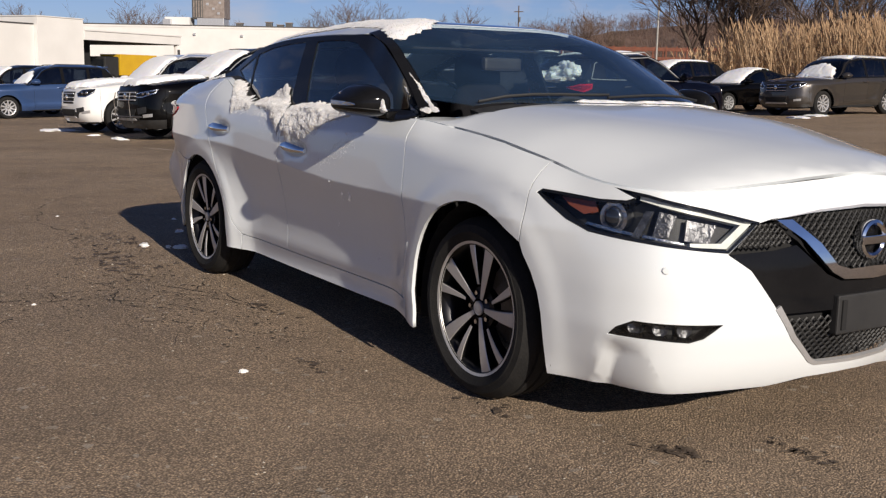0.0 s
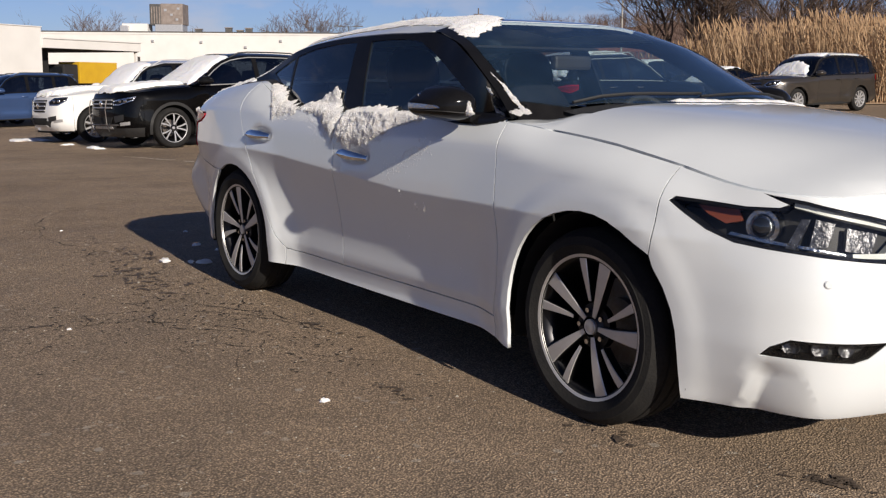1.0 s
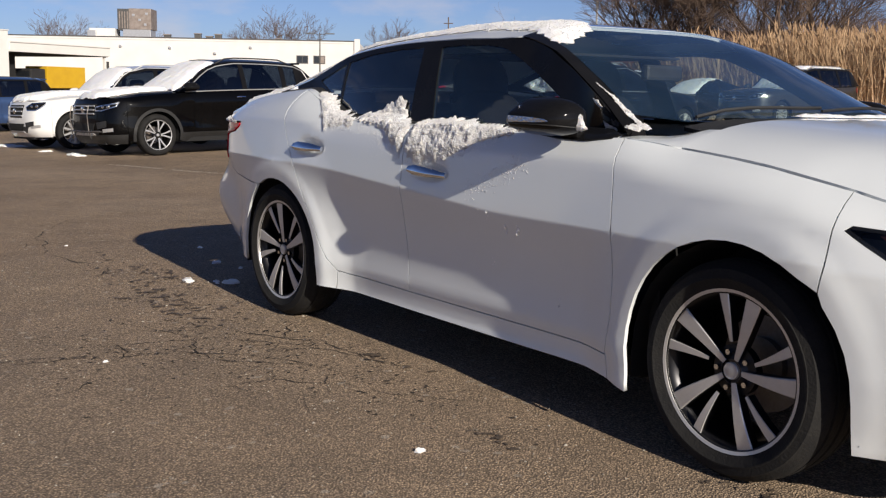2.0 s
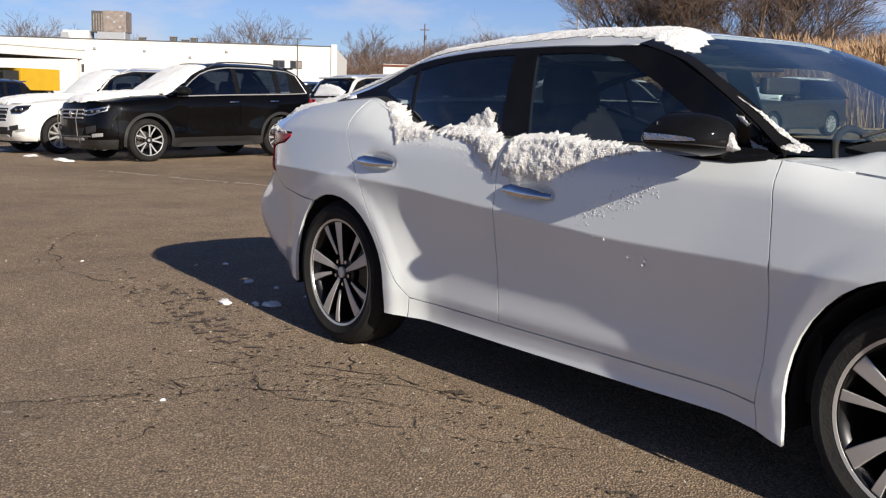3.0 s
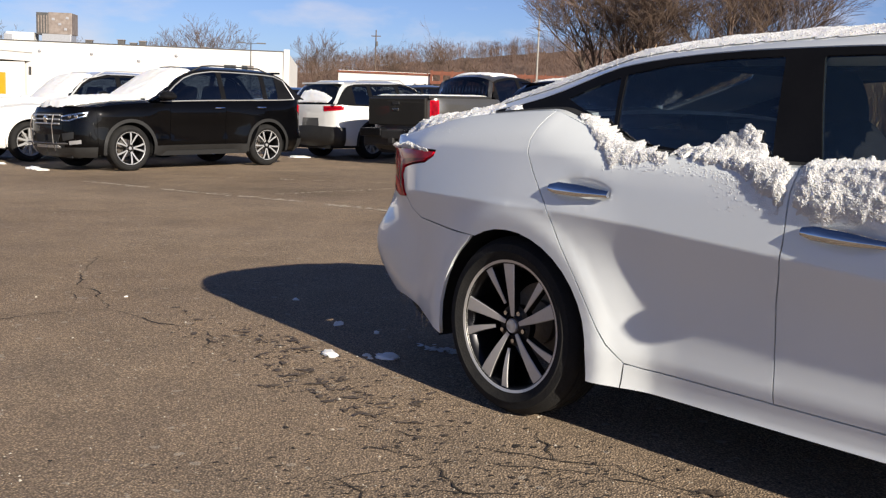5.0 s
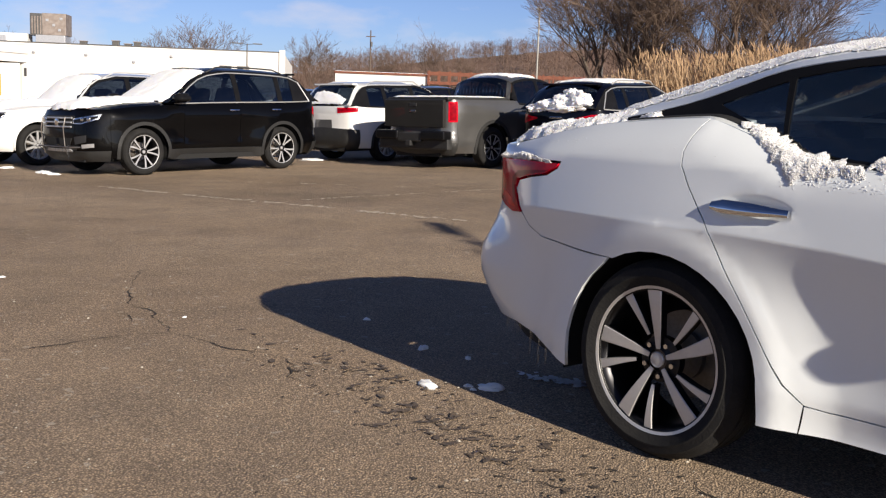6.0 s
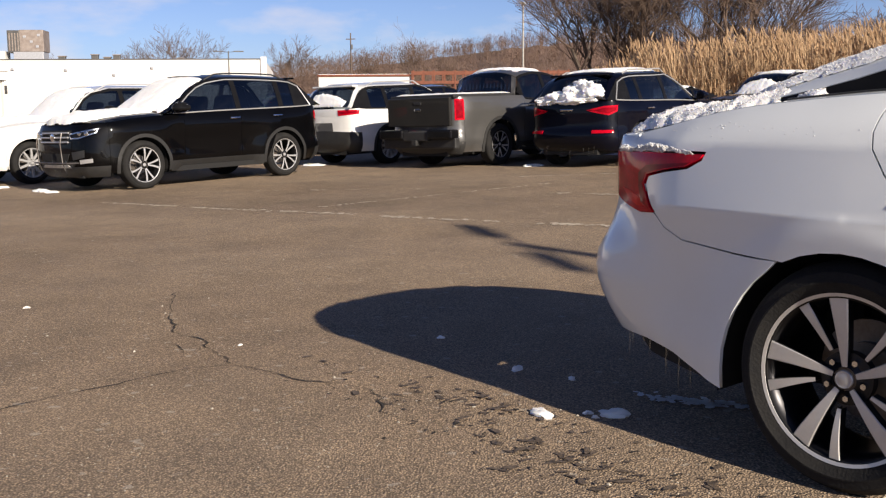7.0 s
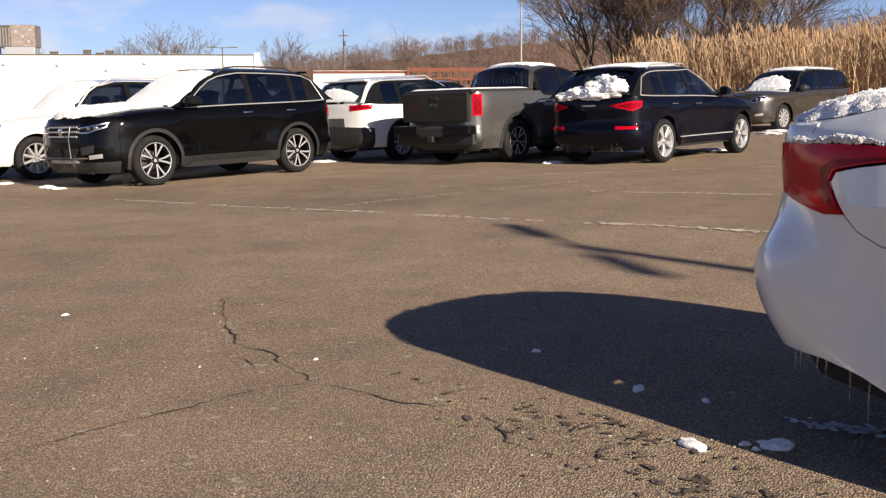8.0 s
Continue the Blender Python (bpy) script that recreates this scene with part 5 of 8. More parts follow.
def quick_car(name, label, m, body, shape, R, style, cuts, skin=None, pillar=None, clad=None, snow=(), lamp=None, tail=None, grille=None, rails=False, rim=None, bars=0, plate=None, rear_snow=0.09, group="", chrome_line=False, open_bed=None, clad_up=0.0, guard=False):
    """A whole car. cuts: the x of the door shuts from the nose back; body: (paint, ...); tail and lamp: outlines in (way round from the corner's middle, height)."""
    root = thing(name, label, "car", m, group)
    S = shape
    pil = pillar or BLACK_TRIM
    a, b, c = cuts
    w0, w1 = S.wheels
    base = 0.24 if S.hub < 0.36 else 0.28
    out = lambda o: (lambda u, z: S.side(u, z, o))

    def strip(u0, u1, step=0.08):
        n = max(2, round((u1 - u0) / step))
        us = [u0 + (u1 - u0) * i / n for i in range(n + 1)]
        bottom = []
        for u in us:
            z = base
            for wx in S.wheels:
                if abs(u - wx) < S.arch:
                    z = max(z, S.hub + math.sqrt(S.arch ** 2 - (u - wx) ** 2))
            bottom.append((u, z))
        return bottom + [(u, S.top(u)) for u in us[::-1]]

    def arched(u0, u1, i):
        wx = S.wheels[i]
        arc = [(wx + S.arch * math.cos(t), S.hub + S.arch * math.sin(t)) for t in (math.pi * (1 - k / 16) for k in range(17))]
        low_ = [(u0, base)] if u0 < wx - S.arch - 0.01 else []
        high = [(u1, base)] if u1 > wx + S.arch + 0.01 else []
        low_ += [(wx - S.arch, base)] + arc + [(wx + S.arch, base)] + high
        n = 10
        return low_ + [(u1 + (u0 - u1) * k / n, S.top(u1 + (u0 - u1) * k / n)) for k in range(n + 1)]

    nose_u, tail_u = S.u1 - S.pw(S.wheels[1]) - 0.12, S.u0 + S.pw(0) + 0.05
    both("front_door", S.side, strip(b, a), body, root, step=0.12)
    if c is not None:
        both("rear_door", S.side, strip(c, b), body, root, step=0.12)
    last = c if c is not None else b
    both("front_fender", S.side, arched(a, max(nose_u, w1 + S.arch + 0.03), 1), body, root, step=0.10)
    both("rear_quarter_panel", S.side, arched(min(tail_u, -S.arch - 0.03), last, 0), body, root, step=0.10)
    fu, ru = max(nose_u, w1 + S.arch + 0.03), min(tail_u, -S.arch - 0.03)
    nf = [fu + (S.u1 - fu) * k / 8 for k in range(9)]
    topf = [(u, S.top(u)) for u in nf] + [(2 * S.u1 - u, S.top(u)) for u in nf[::-1][1:]]
    sheet("front_bumper", S.side, [(2 * S.u1 - fu, base - 0.02), (fu, base - 0.02)] + topf, body, root, step=0.10)
    nr = [ru + (S.u0 - ru) * k / 8 for k in range(9)]
    topr = [(u, S.top(u)) for u in nr] + [(2 * S.u0 - u, S.top(u)) for u in nr[::-1][1:]]
    sheet("rear_bumper", S.side, [(2 * S.u0 - ru, base), (ru, base)] + topr, body, root, step=0.10)
    cowl = S.roofc.t[-2]
    xs = [cowl + 0.02 + (S.px(S.u1) - 0.12 - cowl) * k / 8 for k in range(9)]
    e = [(x, -(S.edge_front[0](x) - 0.004)) for x in xs] + [(S.px(S.u1) - 0.075, -0.3), (S.px(S.u1) - 0.07, 0)]
    sheet("hood", S.hood, e + [(x, -y) for x, y in e[::-1][1:]], body, root, step=0.12)
    sheet("cowl", lambda x, y: S.hood(x, y, -0.01), [(cowl - 0.2, -0.6), (cowl + 0.05, -0.6), (cowl + 0.05, 0.6), (cowl - 0.2, 0.6)], SATIN_BLACK, root, gap=0, step=0.2)
    # canopy: roof, screen, rear pane
    xb, xt, scr = S.roofc.t[0], S.rail.t[2], S.roofc.t[6]
    rl = [(scr + (xt - scr) * k / 8, 0) for k in range(9)]
    edge = [(x, -(S.wide(x) - 0.002)) for x, _ in rl]
    sheet("roof", S.canopy, edge + [(x, -y) for x, y in edge[::-1]], body, root, step=0.12)
    sc = [(scr + 0.01 + (cowl - 0.06 - scr) * k / 4, 0) for k in range(5)]
    se = [(x, -(S.wide(x) - 0.05)) for x, _ in sc]
    screen = se + [(cowl, -0.3), (cowl + 0.02, 0), (cowl, 0.3)] + [(x, -y) for x, y in se[::-1]]
    sheet("windscreen", S.canopy, screen, DARK_GLASS, root, gap=0.002, depth=0.004, step=0.12).visible_shadow = False
    pe = [(x, -(S.wide(x) - 0.001)) for x, _ in sc]
    both("windscreen_pillar", lambda x, y: S.canopy(x, y, 0.002), pe + se[::-1], body, root, step=0.12)
    k0, k1 = xb + 0.035, xt - 0.01
    re_ = [(k0 + (k1 - k0) * k / 4, 0) for k in range(5)]
    rg = [(x, -(S.wide(x) - 0.10)) for x, _ in re_]
    sheet("rear_window", S.canopy, rg + [(x, -y) for x, y in rg[::-1]], DARK_GLASS, root, gap=0.002, depth=0.004, step=0.05).visible_shadow = False
    rp = [(x, -(S.wide(x) - 0.001)) for x, _ in re_]
    both("rear_pillar", lambda x, y: S.canopy(x, y, 0.002), rp + rg[::-1], body, root, step=0.06)
    if open_bed is None:
        part("spoiler", boxed((xt - 0.10, -S.wide(xt) * 0.86, S.roofc(xt) - 0.05), (xt + 0.05, S.wide(xt) * 0.86, S.roofc(xt) - 0.015), 0.012), body, root)
    # side panes in their trim
    zb, zr = (lambda x: S.top(x) + 0.003), (lambda x: S.rail(x) - 0.003)
    xa = cowl - 0.16
    n = 16
    belt = [(xb + 0.1 + (xa - xb - 0.1) * k / n, 0) for k in range(n + 1)]
    outline = [(x, zb(x)) for x, _ in belt] + [(x, max(zr(x), zb(x) + 0.004)) for x, _ in belt[::-1]]
    panes = []
    for p0, p1 in ((b + 0.05, xa - 0.10), ((c if c is not None else b) + 0.06, b - 0.05) if c is not None else (None, None), (xt + 0.16 if open_bed is None else None, (c - 0.04) if c is not None else None)):
        if p0 is None or p1 is None or p1 - p0 < 0.15:
            continue
        ks = [p0 + (p1 - p0) * k / 8 for k in range(9)]
        ks = [x for x in ks if S.rail(x) - 0.055 > S.top(x) + 0.07]
        panes.append(rounded([(x, S.top(x) + 0.03) for x in (ks[0], ks[-1])] + [(x, S.rail(x) - 0.05) for x in ks[::-1]], 0.035, 3))
    both("window_trim", S.glass, outline, pil, root, holes=panes, gap=0, step=0.10)
    for p in panes:
        for g in both("window", lambda x, z: S.glass(x, z, -0.004), p, DARK_GLASS, root, gap=0, depth=0.004, step=0.12):
            g.visible_shadow = False
    if chrome_line:
        for sgn in (-1, 1):
            q = [(x, sgn * -S.glass(x, zb(x) + 0.01, 0.008)[1], zb(x) + 0.012) for x, _ in belt[1:]]
            q2 = [(x, sgn * -S.glass(x, zr(x) - 0.035, 0.006)[1], zr(x) - 0.035) for x, _ in belt[2:-1]][::-1]
            part("window_strip", tube(q + q2 + q[:1], 0.010, 5), SILVER, root, "bright metal strip")
    # cladding
    if clad:
        for i in (0, 1):
            ring = S.arch_points(i, base - 0.01)
            outer = [(S.wheels[i] + (u - S.wheels[i]) * 1.13, S.hub + (z - S.hub) * 1.13 if z > S.hub else z) for u, z in ring]
            both("arch_trim", out(0.012), ring + outer[::-1], clad, root, gap=0, step=0.10)
        both("sill_trim", out(0.010), [(w0 + S.arch * 1.1, base - 0.03), (w1 - S.arch * 1.1, base - 0.03), (w1 - S.arch * 1.1, base + 0.13), (w0 + S.arch * 1.1, base + 0.13)], clad, root, gap=0, step=0.12)
        sheet("lower_bumper", out(0.010), [(2 * S.u0 - ru, base - 0.03), (ru, base - 0.03), (ru, base + 0.20 + clad_up), (S.u0, base + 0.24 + clad_up), (2 * S.u0 - ru, base + 0.20 + clad_up)], clad, root, gap=0, step=0.12)
        sheet("lower_bumper", out(0.010), [(2 * S.u1 - fu, base - 0.05), (fu, base - 0.05), (fu, base + 0.12), (S.u1, base + 0.10), (2 * S.u1 - fu, base + 0.12)], SATIN_BLACK, root, gap=0, step=0.12)
    # lamps, grille, plate
    flip = lambda pts, mid: [(2 * mid - u, z) for u, z in pts]
    if lamp:
        pts = [(S.u1 - s, z) for s, z in lamp]
        for q in (pts, flip(pts, S.u1)):
            h = sheet("headlight", out(0.006), q, REFLECTOR, root, gap=0, depth=0.03, step=0.07)
            core = shrink(resample(q if area(q) > 0 else q[::-1], 0.06), 0.022)
            sheet("lens", out(0.009), core, BLACK_TRIM if name != "white" else LENS, h, gap=0, depth=0.003, step=0.07)
            cu, cz = sum(p[0] for p in core) / len(core), sum(p[1] for p in core) / len(core)
            for du in (-0.07, 0.06):
                part("projector", lathe([(0.036, 0.01), (0.034, -0.006), (0.02, -0.012), (0, -0.014)], 18), REFLECTOR, h, m=Matrix.Translation(S.side(cu + du, cz, 0.008)) @ (Vector(S.side(cu + du, cz, 0.1)) - Vector(S.side(cu + du, cz, 0))).to_track_quat("-Y", "Z").to_matrix().to_4x4(), smooth=True)
    if tail:
        pts = [(S.u0 + s, z) for s, z in tail]
        for q in (pts, flip(pts, S.u0)):
            h = sheet("taillight", out(0.008), q, RED_LENS, root, gap=0, depth=0.03, step=0.06, label="red taillight")
            sheet("inner_lens", out(0.011), shrink(resample(q if area(q) > 0 else q[::-1], 0.05), 0.03), RED_DARK, h, gap=0, depth=0.003, step=0.06)
    if grille:
        hw, z0, z1, mat_ = grille
        g = sheet("grille", out(0.004), [(S.u1 - hw, z1), (S.u1 - hw * 0.85, z0), (S.u1 + hw * 0.85, z0), (S.u1 + hw, z1)], VOID, root, gap=0, step=0.10)
        for i in range(bars):
            z = z0 + (z1 - z0) * (i + 0.5) / bars
            q = [S.side(S.u1 - hw * 0.9 + 1.8 * hw * k / 8, z, 0.016) for k in range(9)]
            part("grille_bar", tube(q, 0.014, 6), mat_, g)
        part("badge", lathe([(0.06, 0.012), (0.06, -0.012), (0.05, -0.016), (0.0, -0.012)], 28), CHROME, g, m=Matrix.Translation(S.side(S.u1, (z0 + z1) / 2, 0.02)) @ Matrix.Rotation(math.pi / 2, 4, "Z"), smooth=True)
        sheet("lower_grille", out(0.005), [(S.u1 - 0.55, base + 0.20), (S.u1 - 0.45, base + 0.07), (S.u1 + 0.45, base + 0.07), (S.u1 + 0.55, base + 0.20)], SATIN_BLACK, root, gap=0, step=0.10)
        for sgn in (-1, 1):
            sheet("fog_lamp", out(0.006), [(S.u1 + sgn * 0.62, base + 0.16), (S.u1 + sgn * 0.62, base + 0.22), (S.u1 + sgn * 0.84, base + 0.24), (S.u1 + sgn * 0.84, base + 0.18)], SILVER, root, gap=0, step=0.10)
    if guard:
        nx = S.px(S.u1) + 0.07
        bar = part("bumper_guard", tube([(nx - 0.12, -0.62, 0.46), (nx, -0.50, 0.46), (nx, 0.50, 0.46), (nx - 0.12, 0.62, 0.46)], 0.011, 8), STEEL, root, "thin steel tube guard across the bumper")
        for y in (-0.36, 0.36):
            part("guard_upright", tube([(nx - 0.02, y, 0.92), (nx + 0.02, y, 0.75), (nx, y, 0.46), (nx - 0.04, y, 0.34)], 0.010, 8), STEEL, bar)
    if plate is not False:
        z = (base + S.top(S.u0)) / 2 + 0.06
        sheet("plate_recess", out(0.003), [(S.u0 - 0.27, z - 0.09), (S.u0 + 0.27, z - 0.09), (S.u0 + 0.25, z + 0.09), (S.u0 - 0.25, z + 0.09)], plate or SATIN_BLACK, root, gap=0, step=0.12)
    for sgn in (-1, 1):
        x = xa - 0.06
        add_mirror(root, x, sgn * (abs(S.glass(x, S.top(x) + 0.05)[1]) + 0.06), S.top(x) + 0.10, (0.22, 0.15, 0.17), body if not clad else pil, sgn)
        if rails:
            q = [(x, sgn * (S.wide(x) - 0.06), S.canopy(x, S.wide(x) - 0.06)[2] + (0.055 if 0 < k < 8 else 0.0)) for k, x in ((k, xt + 0.25 + (scr - 0.35 - xt) * k / 8) for k in range(9))]
            part("roof_rail", tube(q, 0.014, 6), SILVER if rails == "silver" else SATIN_BLACK, root)
        for x0, x1 in ((b + 0.05, b + 0.24),) + (((c + 0.08, c + 0.27),) if c is not None else ()):
            z = S.top(x0) - 0.115
            q = [S.side(x0 + (x1 - x0) * k / 4, z, 0.02 + 0.014 * math.sin(math.pi * k / 4)) for k in range(5)]
            part("door_handle", tube([(p[0], p[1] * -sgn, p[2]) for p in q], 0.014, 6), CHROME if chrome_line else body, root)
    # shell, floor, wells, wheels
    bm = boxed((S.px(S.u0) + 0.12, -0.55, 0.22), (S.px(S.u1) - 0.15, 0.55, 0.34))
    add_box(bm, (w0 + S.arch + 0.02, -S.pw(1.2) + 0.08, 0.24), (w1 - S.arch - 0.02, S.pw(1.2) - 0.08, 0.32))
    part("underbody", bm, VOID, root)
    part("cabin_floor", boxed((xb + 0.1, -0.6, 0.55), (cowl - 0.1, 0.6, 0.62), 0.02), SEAT, root)
    for y in (-0.4, 0.4):
        st = part("front_seat", boxed((b + 0.05, y - 0.24, 0.6), (b + 0.5, y + 0.24, 0.74), 0.05), SEAT, root)
        part("backrest", boxed((-0.08, -0.24, 0.0), (0.08, 0.24, 0.80), 0.07, Matrix.Translation((b + 0.05, y, 0.66)) @ Matrix.Rotation(radians(-14), 4, "Y")), SEAT, st)
    for wx in S.wheels:
        wheel_well(root, wx, S.hub, S.arch + 0.012, 0.56, S.pw(1.2) - 0.07, base)
        for y in (-1, 1):
            add_wheel(root, wx, y * (S.pw(1.2) - 0.145), R, style, R, rim or R * 0.68, 0.24, turn=17 if wx else 40)
    # snow left on glass, bonnet and roof
    for kind in snow:
        if kind == "screen":
            snow_sheet("snow_on_windscreen", S.canopy, [(scr - 0.1, -S.wide(scr) * 0.9), (cowl - 0.03, -S.wide(cowl) * 0.86), (cowl + 0.02, 0), (cowl - 0.03, S.wide(cowl) * 0.86), (scr - 0.1, S.wide(scr) * 0.9)], 0.05, root.matrix_basis, "crusted snow sheet covering a windscreen")
        if kind == "hood":
            snow_sheet("snow_on_bonnet", S.hood, [(cowl + 0.02, -0.66), (cowl + 0.5, -0.64), (S.px(S.u1) - 0.22, -0.56), (S.px(S.u1) - 0.10, -0.3), (S.px(S.u1) - 0.07, 0), (S.px(S.u1) - 0.10, 0.3), (S.px(S.u1) - 0.22, 0.56), (cowl + 0.5, 0.64), (cowl + 0.02, 0.66)], 0.085, root.matrix_basis, "thin snow layer on a car bonnet")
        if kind == "roof":
            snow_sheet("snow_on_roof", S.canopy, [(xt + 0.2, -S.wide(xt) * 0.75), (scr - 0.15, -S.wide(scr) * 0.8), (scr - 0.1, S.wide(scr) * 0.8), (xt + 0.2, S.wide(xt) * 0.75)], 0.045, root.matrix_basis, "snow layer on a car roof")
        if kind == "half":
            snow_sheet("snow_on_windscreen", S.canopy, [(scr + 0.35, -S.wide(scr) * 0.95), (cowl - 0.03, -S.wide(cowl) * 0.86), (cowl + 0.02, 0), (cowl - 0.03, S.wide(cowl) * 0.8), (scr + 0.4, S.wide(scr) * 0.8), (scr + 0.25, 0)], 0.06, root.matrix_basis, "snow heaped on a windscreen")
        if kind == "rear":
            snow_sheet("snow_on_rear_window", S.canopy, [(k0 + 0.0, -0.52), (k0 + 0.10, -0.56), (k0 + 0.13, -0.3), (k0 + 0.15, -0.05), (k0 + 0.17, 0.2), (k0 + 0.16, 0.42), (k0, 0.46)], rear_snow, root.matrix_basis, "lumpy snow heaped against a rear window", step=0.02, edge=0.02)
    return root


def unit_ico():
    """Corners and faces of a twenty-sided grain."""
    bm = bmesh.new()
    bmesh.ops.create_icosphere(bm, subdivisions=1, radius=1.0)
    made = [tuple(v.co) for v in bm.verts], [tuple(v.index for v in f.verts) for f in bm.faces]
    bm.free()
    return made


ICO = unit_ico()


def snow_sheet(name, surf, poly, thick, m, label, step=0.05, rough=0.5, category="snow", seed=0.0, edge=0.10, push=None, grains=0, grain=0.006):
    """A layer of snow that lies on a surface, thinning out to a ragged edge."""
    if area(poly) < 0:
        poly = poly[::-1]
    fine = resample(poly, step)
    plain = np.array(fine)
    rag = [edge * (0.35 * noise.noise(Vector((p[0] * 9 + seed, p[1] * 9, 3.1))) + 0.40 * noise.noise(Vector((p[0] * 28 + seed, p[1] * 28, 9.0))) + 0.40 * noise.noise(Vector((p[0] * 80 + seed, p[1] * 80, 4.0)))) for p in fine]
    n = len(fine)
    ragged = []
    for i, (p, k) in enumerate(zip(fine, rag)):
        d = Vector((fine[(i + 1) % n][0] - fine[i - 1][0], fine[(i + 1) % n][1] - fine[i - 1][1]))
        d = d.normalized() if d.length > 1e-9 else Vector((1, 0))
        ragged.append((p[0] - d.y * k, p[1] + d.x * k))
    fine = ragged
    rim = np.array(fine)

    def laid(a, b):
        d = math.sqrt(float(np.min(np.sum((rim - (a, b)) ** 2, axis=1))))
        far_in = math.sqrt(float(np.min(np.sum((plain - (a, b)) ** 2, axis=1))))
        swell = min(1.0, d / (0.35 * edge)) ** 0.6 * min(1.0, 0.35 + 0.65 * far_in / edge)
        here = Vector(surf(a, b)) + Vector((seed, 0.0, 0.3 * seed))
        t = thick * swell * (0.80 + rough * (0.42 * noise.noise(here * 6) + 0.32 * noise.noise(here * 22) + 0.24 * noise.noise(here * 50) + 0.14 * noise.noise(here * 120)))
        p = Vector(surf(a, b))
        e = 2e-3
        nn = (Vector(surf(a + e, b)) - Vector(surf(a - e, b))).cross(Vector(surf(a, b + e)) - Vector(surf(a, b - e))).normalized()
        return p + (push or nn) * (max(t, 0.0) + 0.002)

    keep = inside(fine, np.array([(x + (step / 2 if j % 2 else 0), y) for j, y in enumerate(np.arange(rim[:, 1].min(), rim[:, 1].max(), step * 0.87)) for x in np.arange(rim[:, 0].min(), rim[:, 0].max(), step)]))
    grid = np.array([(x + (step / 2 if j % 2 else 0), y) for j, y in enumerate(np.arange(rim[:, 1].min(), rim[:, 1].max(), step * 0.87)) for x in np.arange(rim[:, 0].min(), rim[:, 0].max(), step)])[keep]
    shake = random.Random(7)
    grid = grid + np.array([(shake.uniform(-0.3, 0.3) * step, shake.uniform(-0.3, 0.3) * step) for _ in grid]).reshape(-1, 2)
    pts = fine + [tuple(g) for g in grid if np.min(np.sum((rim - g) ** 2, axis=1)) > (0.6 * step) ** 2]
    n = len(fine)
    v2, _, tris, *_ = geometry.delaunay_2d_cdt([Vector(p) for p in pts], [(i, (i + 1) % n) for i in range(n)], [], 0, 1e-7)
    cent = np.array([[sum(v2[i].x for i in t) / 3, sum(v2[i].y for i in t) / 3] for t in tris])
    ok = inside(fine, cent)
    faces = [tuple(t) if area([v2[i] for i in t]) > 0 else tuple(t[::-1]) for t, k in zip(tris, ok) if k]
    verts = [laid(v.x, v.y) for v in v2]
    bits = random.Random(31 + int(seed))
    sheet_faces = len(faces)
    for _ in range(grains):
        f = faces[bits.randrange(sheet_faces)]
        u_, v_ = bits.random(), bits.random()
        if u_ + v_ > 1:
            u_, v_ = 1 - u_, 1 - v_
        c = verts[f[0]] * (1 - u_ - v_) + verts[f[1]] * u_ + verts[f[2]] * v_
        r, k = grain * bits.uniform(0.35, 1.0) ** 1.5, len(verts)
        verts += [c + Vector([q * r * bits.uniform(0.7, 1.35) for q in w]) for w in ICO[0]]
        faces += [tuple(i + k for i in t) for t in ICO[1]]
    mesh = bpy.data.meshes.new(name)
    mesh.from_pydata(verts, [], faces)
    mesh.polygons.foreach_set("use_smooth", [True] * len(mesh.polygons))
    mesh.update()
    ob = linked(name, mesh, SNOW)
    if m is not None:
        ob.matrix_basis = m
    return tagged(ob, label, category)


# for the pick-up's tailgate: grey darkened because it turns from the sun
SHADED_GREY = paint("shaded_tailgate_grey", (0.03, 0.029, 0.028), (0.024, 0.023, 0.022))
BLACK_PAINT = paint("black_paint", (0.0010, 0.0010, 0.0014), (0.0016, 0.0016, 0.002), rough=0.3)
NAVY_PAINT = paint("dark_navy_paint", (0.0015, 0.002, 0.006), (0.002, 0.0026, 0.008), rough=0.3)
WHITE_PAINT = paint("white_paint", (0.80, 0.80, 0.79), (0.74, 0.74, 0.73))
GREY_PAINT = paint("warm_grey_metallic", (0.115, 0.113, 0.112), (0.095, 0.093, 0.092), metal=0.45)
TAUPE_PAINT = paint("brown_grey_metallic", (0.06, 0.053, 0.048), (0.048, 0.043, 0.038), metal=0.4)
BLUE_PAINT = paint("blue_paint", (0.030, 0.066, 0.17), (0.024, 0.054, 0.14), metal=0.2)
GREY_CLAD = material("grey_cladding", (0.018, 0.018, 0.019), (0.013, 0.013, 0.013), rough=0.6, bump=0.1)


def parked(x, y, ahead):
    """A pose for a car whose rear axle's middle stands at x, y, its nose turned to ahead (degrees from +x)."""
    c, s = math.cos(radians(ahead)), math.sin(radians(ahead))
    at = lambda a, b: Vector((x + a * c - b * s, y + a * s + b * c, ground_z(x + a * c - b * s, y + a * s + b * c)))
    fore = (at(2.8, 0) - at(0, 0)).normalized()
    up = fore.cross(at(1.4, 0.8) - at(1.4, -0.8)).normalized()
    left = up.cross(fore)
    return Matrix(((fore.x, left.x, up.x, x), (fore.y, left.y, up.y, y), (fore.z, left.z, up.z, ground_z(x, y)), (0, 0, 0, 1)))


